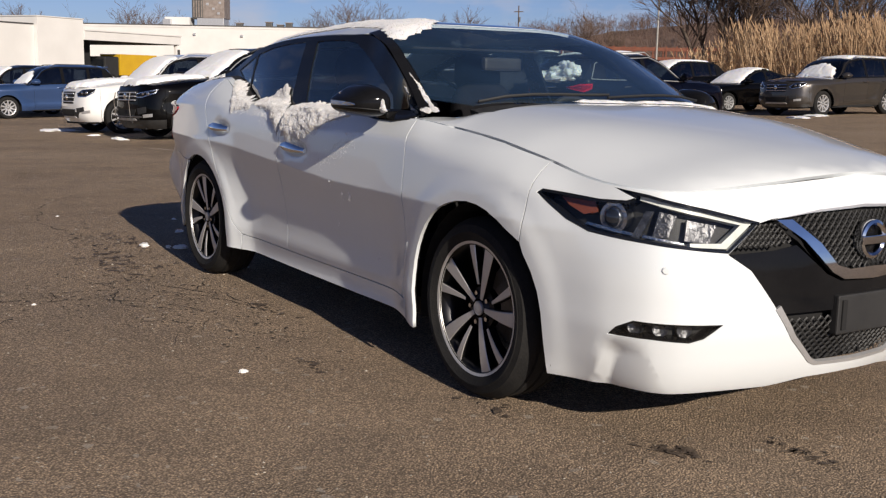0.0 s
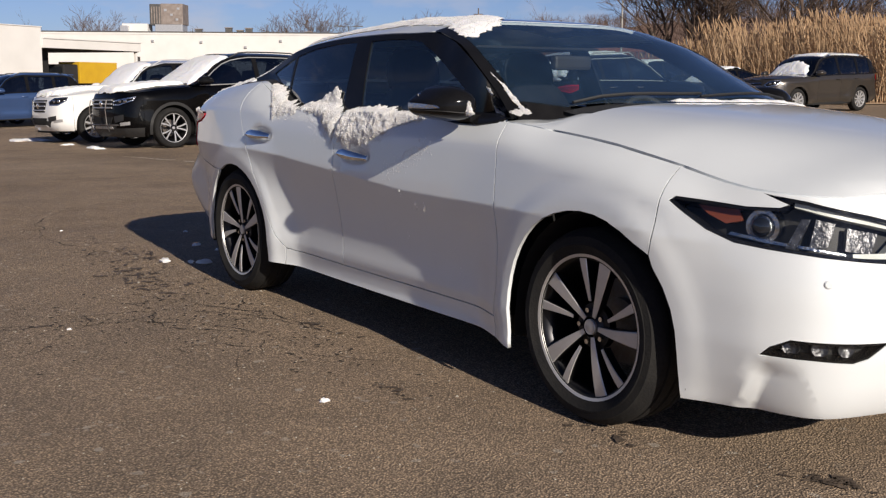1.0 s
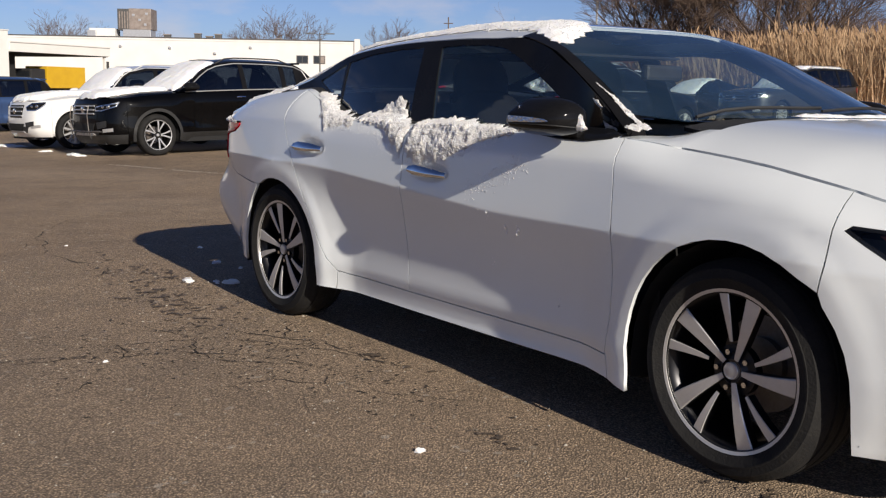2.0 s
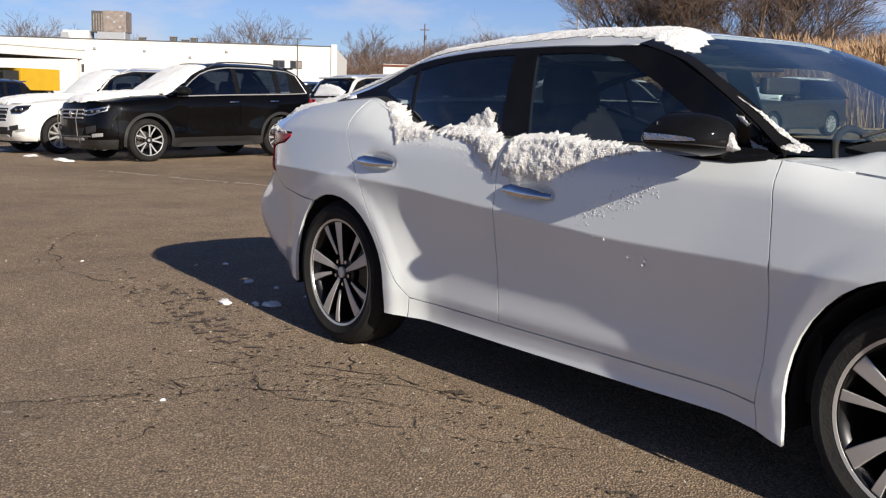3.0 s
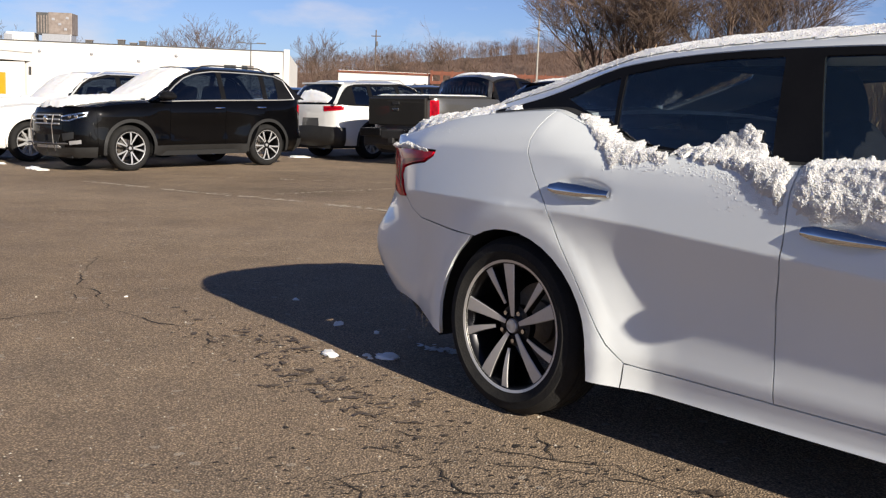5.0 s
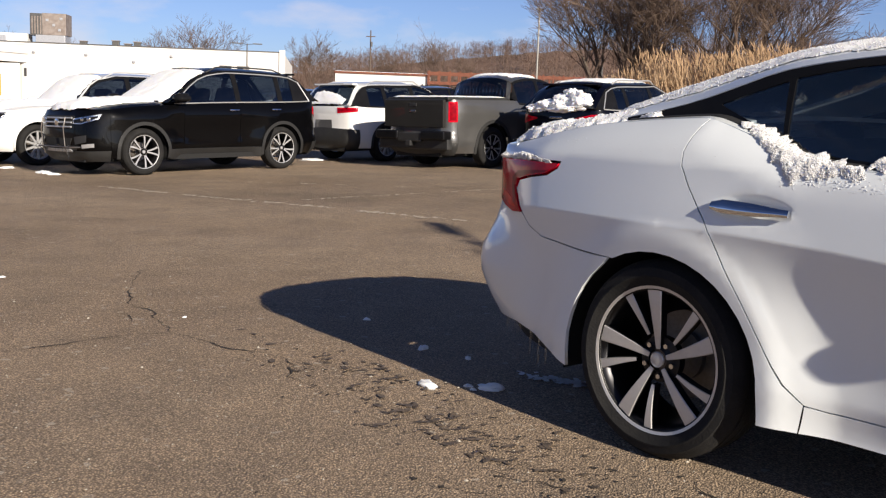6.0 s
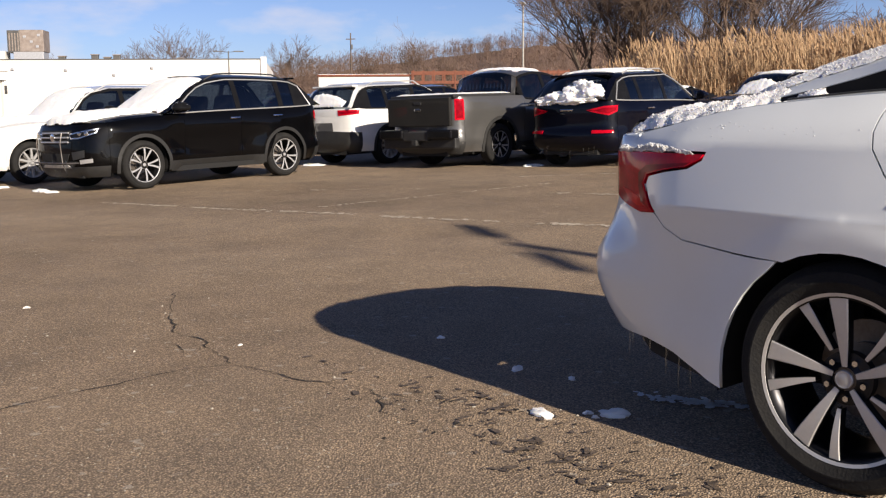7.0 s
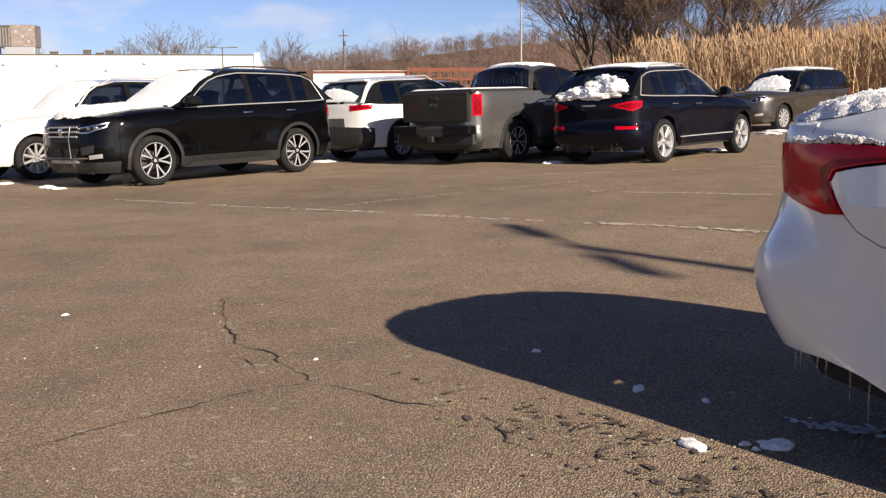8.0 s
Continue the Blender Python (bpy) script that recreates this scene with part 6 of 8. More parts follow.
def nose_intake(root, S, half, z0, z1, lip):
    """The lower grille of a nose, with its bright lip and two fog lamp pockets."""
    skin = lambda u, z: S.side(u, z, 0.016)
    g = sheet("lower_grille", skin, [(S.u1 - half, z1), (S.u1 - half * 0.8, z0), (S.u1 + half * 0.8, z0), (S.u1 + half, z1)], VOID, root, gap=0, step=0.10)
    sheet("skid_plate", lambda u, z: S.side(u, z, 0.020), [(S.u1 - half, z0 - 0.06), (S.u1 + half, z0 - 0.06), (S.u1 + half * 0.85, z0 - 0.015), (S.u1 - half * 0.85, z0 - 0.015)], lip, root, gap=0, step=0.10, label="bright lower bumper lip")
    for k in (-1, 1):
        pts = [(S.u1 + k * (half + 0.30), z0 + 0.10), (S.u1 + k * (half + 0.08), z0 + 0.06), (S.u1 + k * (half + 0.06), z1 + 0.02), (S.u1 + k * (half + 0.30), z1 + 0.05)]
        sheet("fog_lamp", skin, pts if k > 0 else pts[::-1], SATIN_BLACK, root, gap=0, step=0.08)
    return g


def park_cars():
    three_row_shape = tall_shape(4.84, 1.98, 1.79, 2.82, 0.98, 0.378, 1.16, 1.05, 2.38, 1.50, tail_lean=0.46)
    suv = quick_car("suv", "glossy black three-row SUV with snow over windscreen and bonnet", parked(-15.15, 6.75, 276), BLACK_PAINT, three_row_shape, 0.378, "split", (2.06, 0.92, -0.02), clad=GREY_CLAD, snow=("screen", "hood"),
              lamp=[(0.98, 0.98), (0.60, 0.93), (0.42, 0.90), (0.44, 0.82), (0.62, 0.82), (0.92, 0.90)], tail=[(0.95, 1.12), (0.60, 1.06), (0.62, 0.96), (0.78, 0.92), (0.98, 1.0)], grille=(0.45, 0.74, 0.95, SILVER), bars=3, rails=True, chrome_line=True, rim=0.27, guard=True)
    nose_intake(suv, three_row_shape, 0.42, 0.44, 0.60, SILVER)
    white_shape = tall_shape(4.80, 1.92, 1.74, 2.915, 0.87, 0.375, 1.10, 1.00, 2.25, 1.50)
    suv = quick_car("suv", "white luxury SUV with snow covering bonnet and windscreen", parked(-18.65, 6.47, 276), WHITE_PAINT, white_shape, 0.375, "five", (2.02, 0.95, 0.08), clad=None, snow=("screen", "hood"),
              lamp=[(0.98, 0.98), (0.62, 0.96), (0.45, 0.88), (0.50, 0.80), (0.75, 0.80), (0.95, 0.90)], tail=[(0.95, 1.05), (0.55, 1.0), (0.55, 0.86), (0.95, 0.9)], grille=(0.36, 0.66, 0.92, SILVER), bars=3, rails="silver", rim=0.26)
    nose_intake(suv, white_shape, 0.40, 0.40, 0.54, SILVER)
    cross_shape = tall_shape(4.6, 1.8, 1.70, 2.64, 0.92, 0.345, 1.06, 0.95, 2.00, 1.30)
    quick_car("crossover", "blue crossover with a dusting of snow on its windscreen", parked(-30.6, 6.1, 276), BLUE_PAINT, cross_shape, 0.345, "five", (1.82, 0.86, 0.0), snow=("half",),
              lamp=[(0.90, 0.92), (0.55, 0.88), (0.42, 0.80), (0.6, 0.76), (0.88, 0.84)], tail=[(0.9, 1.0), (0.55, 0.97), (0.55, 0.84), (0.9, 0.86)], grille=(0.35, 0.62, 0.84, SATIN_BLACK), bars=2, rails=True, rim=0.235)
    compact_shape = tall_shape(4.62, 1.86, 1.66, 2.70, 0.92, 0.36, 1.08, 0.98, 2.05, 1.35)
    quick_car("suv", "white compact SUV with black cladding and snow on its rear window", parked(-16.0, 9.9, 96), WHITE_PAINT, compact_shape, 0.36, "five", (1.86, 0.86, 0.02), clad=SATIN_BLACK, clad_up=0.18, plate=GREY_PAINT, rear_snow=0.03,
              lamp=[(0.9, 0.98), (0.5, 0.96), (0.5, 0.90), (0.9, 0.92)], tail=[(0.95, 1.105), (0.40, 1.10), (0.42, 0.99), (0.92, 1.02)], grille=(0.40, 0.74, 0.94, SATIN_BLACK), bars=2, rails="silver", snow=("rear",))
    navy_shape = tall_shape(4.63, 1.89, 1.64, 2.81, 0.89, 0.36, 1.06, 0.95, 2.15, 1.38, tail_lean=0.42)
    suv = quick_car("suv", "dark navy SUV with snow heaped on its rear window", parked(-10.5, 10.85, 96), NAVY_PAINT, navy_shape, 0.36, "star", (1.92, 0.90, 0.06), pillar=BLACK_TRIM,
              lamp=[(0.9, 0.92), (0.5, 0.88), (0.5, 0.80), (0.9, 0.84)], tail=[(1.0, 1.03), (0.72, 1.025), (0.40, 0.965), (0.44, 0.945), (0.62, 0.905), (0.80, 0.87), (0.98, 0.93)], grille=(0.36, 0.62, 0.88, SATIN_BLACK), bars=4, rails="silver", rim=0.262, snow=("roof",), chrome_line=True, plate=False)
    for k in (-1, 1):
        pts = [(navy_shape.u0 + k * 0.50, 0.58), (navy_shape.u0 + k * 0.88, 0.585), (navy_shape.u0 + k * 0.88, 0.63), (navy_shape.u0 + k * 0.50, 0.635)]
        sheet("rear_reflector", lambda u, z: navy_shape.side(u, z, 0.010), pts if k > 0 else pts[::-1], RED_LENS, suv, gap=0, depth=0.01, step=0.08, label="red rear bumper reflector")
    part("badge", boxed((navy_shape.px(navy_shape.u0) + 0.035, -0.13, 0.955), (navy_shape.px(navy_shape.u0) + 0.075, 0.13, 0.99), 0.012), CHROME, suv)
    sheet("chrome_sill", lambda u, z: navy_shape.side(u, z, 0.008), [(0.44, 0.400), (2.36, 0.400), (2.36, 0.418), (0.44, 0.418)], SILVER, suv, gap=0, depth=0.01, step=0.1, label="bright strip along the doors")
    path = tall_shape(5.0, 1.96, 1.76, 2.9, 0.98, 0.37, 1.10, 1.02, 2.25, 1.50)
    suv = quick_car("suv", "brown-grey metallic SUV with snow on its windscreen", parked(-15.3, 26.3, 268), TAUPE_PAINT, path, 0.37, "five", (2.0, 0.95, 0.05), snow=("half", "roof"),
              lamp=[(1.0, 1.0), (0.62, 0.97), (0.46, 0.86), (0.55, 0.80), (0.8, 0.84), (0.98, 0.92)], tail=[(0.95, 1.1), (0.6, 1.05), (0.62, 0.92), (0.95, 0.95)], grille=(0.42, 0.72, 0.96, CHROME), bars=3, rails="silver", rim=0.25)
    nose_intake(suv, path, 0.42, 0.42, 0.56, SILVER)
    small = tall_shape(4.6, 1.8, 1.45, 2.7, 0.92, 0.325, 0.93, 0.80, 2.12, 1.35, sill=0.18, boot=(-0.55, 1.02, True))
    quick_car("sedan", "small black saloon with its windscreen under snow", parked(-19.4, 26.7, 268), BLACK_PAINT, small, 0.325, "five", (1.9, 0.9, 0.1), snow=("screen", "roof"), open_bed=True,
              lamp=[(0.9, 0.80), (0.5, 0.76), (0.5, 0.68), (0.9, 0.72)], tail=[(0.9, 0.95), (0.5, 0.95), (0.5, 0.8), (0.9, 0.82)], grille=(0.35, 0.5, 0.72, SATIN_BLACK), bars=2)
    quick_car("suv", "boxy black SUV with snow on windscreen and roof", parked(-23.0, 26.8, 268), BLACK_PAINT, three_row_shape, 0.378, "five", (1.92, 0.86, -0.02), snow=("screen", "roof"),
              lamp=[(0.98, 0.98), (0.60, 0.93), (0.44, 0.82), (0.92, 0.86)], tail=[(0.95, 1.12), (0.60, 1.06), (0.62, 0.96), (0.98, 1.0)], grille=(0.45, 0.74, 0.95, CHROME), bars=3)
    quick_car("crossover", "dark grey crossover parked behind the front row", parked(-23.3, 17.4, 96), TAUPE_PAINT, path, 0.37, "five", (2.0, 0.95, 0.05), snow=(),
              lamp=[(1.0, 1.0), (0.62, 0.97), (0.55, 0.80), (0.98, 0.88)], tail=[(0.95, 1.1), (0.6, 1.05), (0.62, 0.92), (0.95, 0.95)], grille=(0.42, 0.72, 0.96, CHROME), bars=2, rails=True)
    quick_car("crossover", "pale blue crossover parked in the back row", parked(-26.5, 15.6, 276), BLUE_PAINT, compact_shape, 0.36, "five", (1.86, 0.86, 0.02), snow=("screen",), clad=SATIN_BLACK,
              lamp=[(0.9, 0.98), (0.5, 0.96), (0.5, 0.90), (0.9, 0.92)], tail=[(0.95, 1.06), (0.50, 1.03), (0.52, 0.92), (0.92, 0.95)], grille=(0.40, 0.74, 0.94, SATIN_BLACK), bars=2)
    quick_car("crossover", "black crossover at the far end of the row", parked(-33.8, 5.6, 276), BLACK_PAINT, cross_shape, 0.345, "five", (1.82, 0.86, 0.0), snow=("screen",),
              lamp=[(0.90, 0.92), (0.55, 0.88), (0.6, 0.76), (0.88, 0.84)], tail=[(0.9, 1.0), (0.55, 0.97), (0.55, 0.84), (0.9, 0.86)], grille=(0.35, 0.62, 0.84, SATIN_BLACK), bars=2)
    # pick-up: high bed with a soft cover, upright tailgate
    truck = tall_shape(5.4, 1.89, 1.78, 3.26, 0.93, 0.385, 1.16, 1.08, 2.62, 1.98, boot=(0.62, 1.27, False), tail_lean=0.10, arch=0.46)
    root = quick_car("pickup_truck", "warm grey metallic crew-cab pick-up with a covered bed", parked(-13.2, 10.2, 96), GREY_PAINT, truck, 0.385, "split", (2.42, 1.52, 0.74), tail=[(0.98, 1.23), (0.78, 1.23), (0.78, 0.86), (0.98, 0.86)],
                     lamp=[(0.9, 1.0), (0.5, 0.98), (0.5, 0.86), (0.9, 0.88)], grille=(0.5, 0.7, 0.98, CHROME), bars=2, open_bed=True, rim=0.24, plate=False, snow=("roof",), clad=SATIN_BLACK)
    z = truck.top(-0.5)
    part("bed_cover", boxed((-1.12, -0.78, z - 0.02), (0.62, 0.78, z + 0.045), 0.02), SATIN_BLACK, root, "black soft bed cover")
    snow_sheet("bed_snow", lambda a, b: (a, b, z + 0.046), [(-1.08, -0.74), (0.58, -0.74), (0.58, 0.74), (-1.08, 0.74)], 0.03, root.matrix_basis, "thin snow layer on a pick-up bed cover", step=0.08)
    x = truck.px(truck.u0)
    # tailgate shade is put into this darker colour
    tg = part("tailgate", boxed((x - 0.012, -0.76, 0.76), (x + 0.06, 0.76, 1.27), 0.02), SHADED_GREY, root)
    part("tailgate_handle", boxed((x - 0.022, -0.09, 1.14), (x - 0.008, 0.09, 1.20), 0.008), SATIN_BLACK, tg)
    part("badge", boxed((x - 0.020, -0.075, 1.03), (x - 0.008, 0.075, 1.075), 0.004), CHROME, tg)
    # gunmetal instead of chrome, to carry the dark reflections as colour
    for y0, y1 in ((-0.88, -0.30), (0.30, 0.88)):
        part("rear_step_bumper", boxed((x - 0.14, y0, 0.54), (x + 0.08, y1, 0.70), 0.03), GUNMETAL, root, "chrome step bumper, its dark reflections put into the metal colour")
    part("bumper_middle", boxed((x - 0.12, -0.30, 0.50), (x + 0.06, 0.30, 0.66), 0.02), SATIN_BLACK, root)
    part("rear_valance", boxed((x - 0.03, -0.88, 0.36), (x + 0.10, 0.88, 0.56), 0.03), SATIN_BLACK, root)
    part("tow_hitch", boxed((x - 0.16, -0.06, 0.42), (x + 0.2, 0.06, 0.52), 0.01), SATIN_BLACK, root)


park_cars()

# ---- building, lamps, plants ----
STUCCO = material("white_stucco", (0.72, 0.71, 0.69), (0.65, 0.64, 0.62), scale=0.5, rough=0.9, bump=0.2, bump_scale=30)
CAP = material("dark_metal_cap", (0.10, 0.10, 0.10), (0.14, 0.13, 0.12), rough=0.5, metal=0.5)
ROOF_GREY = material("roofing", (0.35, 0.34, 0.33), (0.28, 0.27, 0.26), rough=0.9)
SHEET_METAL = material("weathered_sheet_metal", (0.33, 0.28, 0.25), (0.20, 0.16, 0.14), scale=2.2, rough=0.6, metal=0.3)
POLE = material("galvanised_pole", (0.38, 0.36, 0.33), (0.30, 0.29, 0.27), rough=0.5, metal=0.3)
RUST = material("rusty_steel", (0.20, 0.07, 0.04), (0.13, 0.045, 0.03), scale=4, rough=0.85)
BARK = material("grey_bark", (0.15, 0.11, 0.085), (0.10, 0.078, 0.062), scale=8, rough=0.95)
TWIG = material("brown_twig", (0.14, 0.094, 0.07), (0.10, 0.07, 0.053), scale=3, rough=0.95)
FAR_WOOD = material("winter_woods", (0.205, 0.130, 0.098), (0.14, 0.098, 0.080), scale=0.04, rough=1.0, fine=0.7)
REED = material("dry_reed", (0.60, 0.425, 0.265), (0.40, 0.265, 0.155), scale=0.35, rough=0.9, fine=5)
YELLOW_PAINT = paint("yellow_paint", (0.62, 0.38, 0.02), (0.55, 0.33, 0.02))

ALONG, DEEP, CORNER = Vector((-0.567, -0.823, 0)), Vector((-0.823, 0.567, 0)), Vector((-108.5, 67.8, 0))
WALL_FRAME = Matrix(((ALONG.x, DEEP.x, 0, CORNER.x), (ALONG.y, DEEP.y, 0, CORNER.y), (0, 0, 1, 0), (0, 0, 0, 1)))
PORCH_FRAME = Matrix(((0.528, -0.849, 0, -80.8), (-0.849, -0.528, 0, 26.5), (0, 0, 1, 0), (0, 0, 0, 1)))


def build_shop():
    """The long white building; local axes: along the front to the left, into the depth, up."""
    shop = thing("commercial_building", "long white single-storey commercial building with flat roof", "building", WALL_FRAME)
    part("front_wall", boxed((0, 0, -0.4), (80, 0.4, 6.88)), STUCCO, shop)
    part("parapet_cap", boxed((-0.08, -0.08, 6.88), (80, 0.48, 7.0)), CAP, shop)
    part("parapet_band", boxed((0.6, -0.06, 6.62), (80, -0.003, 6.78)), STUCCO, shop)
    part("end_wall", boxed((0, 0.4, -0.4), (0.4, 50, 6.878)), STUCCO, shop)
    part("back_wall", boxed((0.4, 49.6, -0.4), (80, 50, 6.86)), STUCCO, shop)
    part("side_wall", boxed((79.6, 0.4, -0.4), (80, 49.6, 6.86)), STUCCO, shop)
    part("corner_pier", boxed((-0.2, -0.2, -0.4), (0.5, -0.003, 7.2)), STUCCO, shop)
    part("roof", boxed((0.4, 0.4, 6.3), (79.6, 49.6, 6.5)), ROOF_GREY, shop)
    for x in (4.1, 6.2):
        f = part("window", boxed((x, -0.05, 4.1), (x + 1.45, 0.02, 5.1), 0.01), CAP, shop)
        part("pane", boxed((x + 0.1, -0.058, 4.2), (x + 0.70, -0.051, 5.0)), ROOF_GLASS if x > 5 else SHEET_METAL, f)
        part("pane", boxed((x + 0.76, -0.058, 4.2), (x + 1.35, -0.051, 5.0)), ROOF_GLASS, f)
    for x, z in ((13.1, 5.8), (23.0, 5.6), (17.5, 5.0), (29.0, 5.7)):
        part("wall_light", boxed((x, -0.22, z), (x + 0.32, -0.003, z + 0.28), 0.03), SILVER, shop)
    for x, y, h in ((17.4, 3.0, 0.55), (18.6, 3.5, 0.3), (20.0, 3.2, 0.6), (10.2, 6, 0.3), (24.0, 4, 0.45)):
        v = part("roof_vent", boxed((x, y, 6.5), (x + 0.8, y + 0.8, 7.0 + h), 0.05), CAP, shop)
        part("vent_cap", boxed((x - 0.08, y - 0.08, 7.0 + h), (x + 0.88, y + 0.88, 7.1 + h), 0.03), SHEET_METAL, v)
    hv = tagged(part("rooftop_unit", boxed((27.6, 9.0, 6.5), (31.2, 12.0, 8.3), 0.05), SILVER, m=WALL_FRAME), "weathered brown sheet-metal cooling unit on a flat roof", "air conditioner")
    part("upper_casing", boxed((27.5, 9.0, 8.3), (30.4, 12.4, 11.0), 0.06), SHEET_METAL, hv)
    dark_end = part("side_casing", boxed((30.42, 9.1, 8.2), (31.9, 12.2, 10.95), 0.06), CAP, hv)
    for i in range(4):
        part("louvre", boxed((30.52 + 0.34 * i, 9.02, 8.4), (30.66 + 0.34 * i, 9.095, 10.6), 0.01), SHEET_METAL, dark_end)
    for x, z in ((27.9, 10.2), (28.8, 9.4), (29.6, 10.0), (28.1, 8.8)):
        part("access_panel", boxed((x, 8.95, z), (x + 0.35, 8.995, z + 0.3), 0.01), SILVER, hv)
    h2 = tagged(part("rooftop_unit", boxed((32.2, 9.0, 6.5), (35.6, 11.6, 8.4), 0.1), STUCCO, m=WALL_FRAME), "low pale rooftop unit on a flat roof", "air conditioner")
    part("hood", boxed((34.6, 8.5, 7.2), (35.7, 8.99, 8.1), 0.06), SILVER, h2)
    # the entrance canopy in front, with the tall block that carries it
    porch = thing("entrance_canopy", "white drive-through canopy beside a tall plain white block", "canopy", PORCH_FRAME)
    part("block", boxed((10.6, 0, -0.4), (15.0, 22, 4.80)), STUCCO, porch)
    part("block_cap", boxed((10.54, -0.06, 4.80), (15.06, 22.06, 4.86)), STUCCO, porch)
    part("side_wing", boxed((15.02, 0.3, -0.4), (45, 22, 4.22)), STUCCO, porch)
    part("wing_cap", boxed((15.08, 0.24, 4.22), (45, 22.06, 4.30)), CAP, porch)
    part("canopy_roof", boxed((-0.3, -0.1, 3.34), (10.58, 45, 4.0), 0.02), STUCCO, porch)
    part("canopy_edge", boxed((-0.38, -0.18, 4.0), (10.58, 45, 4.1), 0.02), STUCCO, porch)
    # black sheet that puts in the shade of the canopy's underside
    part("soffit_shade", boxed((-0.2, 0.0, 3.30), (10.56, 44.9, 3.336)), VOID, porch)
    for x, y in ((0.0, 0.2), (4.0, 13.0)):
        post = part("canopy_post", boxed((x - 0.1, y - 0.1, -0.4), (x + 0.1, y + 0.1, 3.295), 0.01), STUCCO if y < 5 else CAP, porch)
        if y < 5:
            part("wall_lamp", boxed((x - 0.42, y - 0.12, 2.3), (x - 0.12, y + 0.12, 2.95), 0.03), CAP, post)
    # black panel put in for the shaded depth beside the block
    part("doorway_shade", boxed((8.4, 1.5, -0.4), (10.56, 1.7, 3.29)), VOID, porch, "black panel standing for the shade in a garage doorway")


build_shop()


def street_lamp(x, y, height, heads, label, dark=True, arm=0.5, stout=1.0, head=0.16):
    z = ground_z(x, y)
    root = thing("street_lamp", label, "street lamp", pose(x, y, z))
    mat_ = CAP if dark else POLE
    part("base", lathe([(0.0, 0.5), (0.22, 0.5), (0.22, 0.0), (0.0, 0.0)], 16), ROOF_GREY, root, m=Matrix.Rotation(math.pi / 2, 4, "X"))
    part("pole", tube([(0, 0, 0.45), (0, 0, height * 0.5), (0, 0, height)], [0.085 * stout, 0.07 * stout, 0.055 * stout], 10), mat_, root, smooth=True)
    for a in heads:
        c, s = math.cos(radians(a)), math.sin(radians(a))
        arm_ = part("arm", tube([(0, 0, height - 0.1), (c * arm, s * arm, height - 0.02)], 0.03, 6), mat_, root)
        part("lamp_head", boxed((arm * 0.6, -head, -0.07), (arm + 0.55, head, 0.03), 0.02, Matrix.Translation((0, 0, height)) @ Matrix.Rotation(radians(a), 4, "Z")), mat_, arm_)


street_lamp(-89.0, 51.0, 6.4, (60, 240), "dark twin-headed lamp post beside a building", True, 0.9)
street_lamp(-48.5, 49.35, 7.75, (130, 310), "tall pale twin-headed car park lamp post", False, 0.35)
street_lamp(-45.0, 52.0, 5.3, (310,), "short dark lamp post")
street_lamp(12.05, 0.5, 7.3, (151, -29), "tall car park lamp post", False, 0.95, 1.35, 0.075)
pole_ = thing("utility_pole", "far dark timber utility pole", "utility pole", pose(-156.0, 117.4, 0.0))
part("pole", tube([(0, 0, 0), (0, 0, 14.6)], [0.17, 0.11], 8), BARK, pole_)
part("crossarm", boxed((-0.9, -0.06, 13.4), (0.9, 0.06, 13.56), 0, Matrix.Rotation(0.6, 4, "Z")), BARK, pole_)
part("transformer", lathe([(0, 0.9), (0.22, 0.9), (0.22, 0), (0, 0)], 12), CAP, pole_, m=Matrix.Translation((0.25, 0, 11.6)) @ Matrix.Rotation(math.pi / 2, 4, "X"))


def grow(bm, p, d, length, radius, level, rnd, spread, droop=0.0, twigs=3, thin=0.006):
    """A limb with its side limbs, thinning to twigs."""
    n = 4 if level > 1 else 3
    pts, rad = [p], [radius]
    q, dd = p.copy(), d.copy()
    for i in range(n):
        dd = (dd + Vector((rnd.uniform(-1, 1), rnd.uniform(-1, 1), rnd.uniform(-0.7, 1) - droop)) * 0.16).normalized()
        q = q + dd * (length / n)
        pts.append(q.copy())
        rad.append(max(radius * (1 - 0.62 * (i + 1) / n), thin))
    add_tube(bm, pts, rad, 6 if level >= 3 else 4 if level == 2 else 3, caps=False)
    if level == 0:
        return
    kids = twigs + (1 if level > 2 else 0) + rnd.randint(0, 2)
    for k in range(kids):
        t = rnd.uniform(0.3, 1.0) if k else 1.0
        i = min(int(t * n), n - 1)
        f = t * n - i
        base = pts[i].lerp(pts[i + 1], f)
        axis = Vector((rnd.uniform(-1, 1), rnd.uniform(-1, 1), rnd.uniform(-0.25, 0.55))).normalized()
        kd = (dd * (1 - spread) + axis * spread).normalized()
        grow(bm, base, kd, length * rnd.uniform(0.5, 0.78), max(rad[i] * rnd.uniform(0.45, 0.65), thin), level - 1, rnd, spread, droop, twigs, thin)


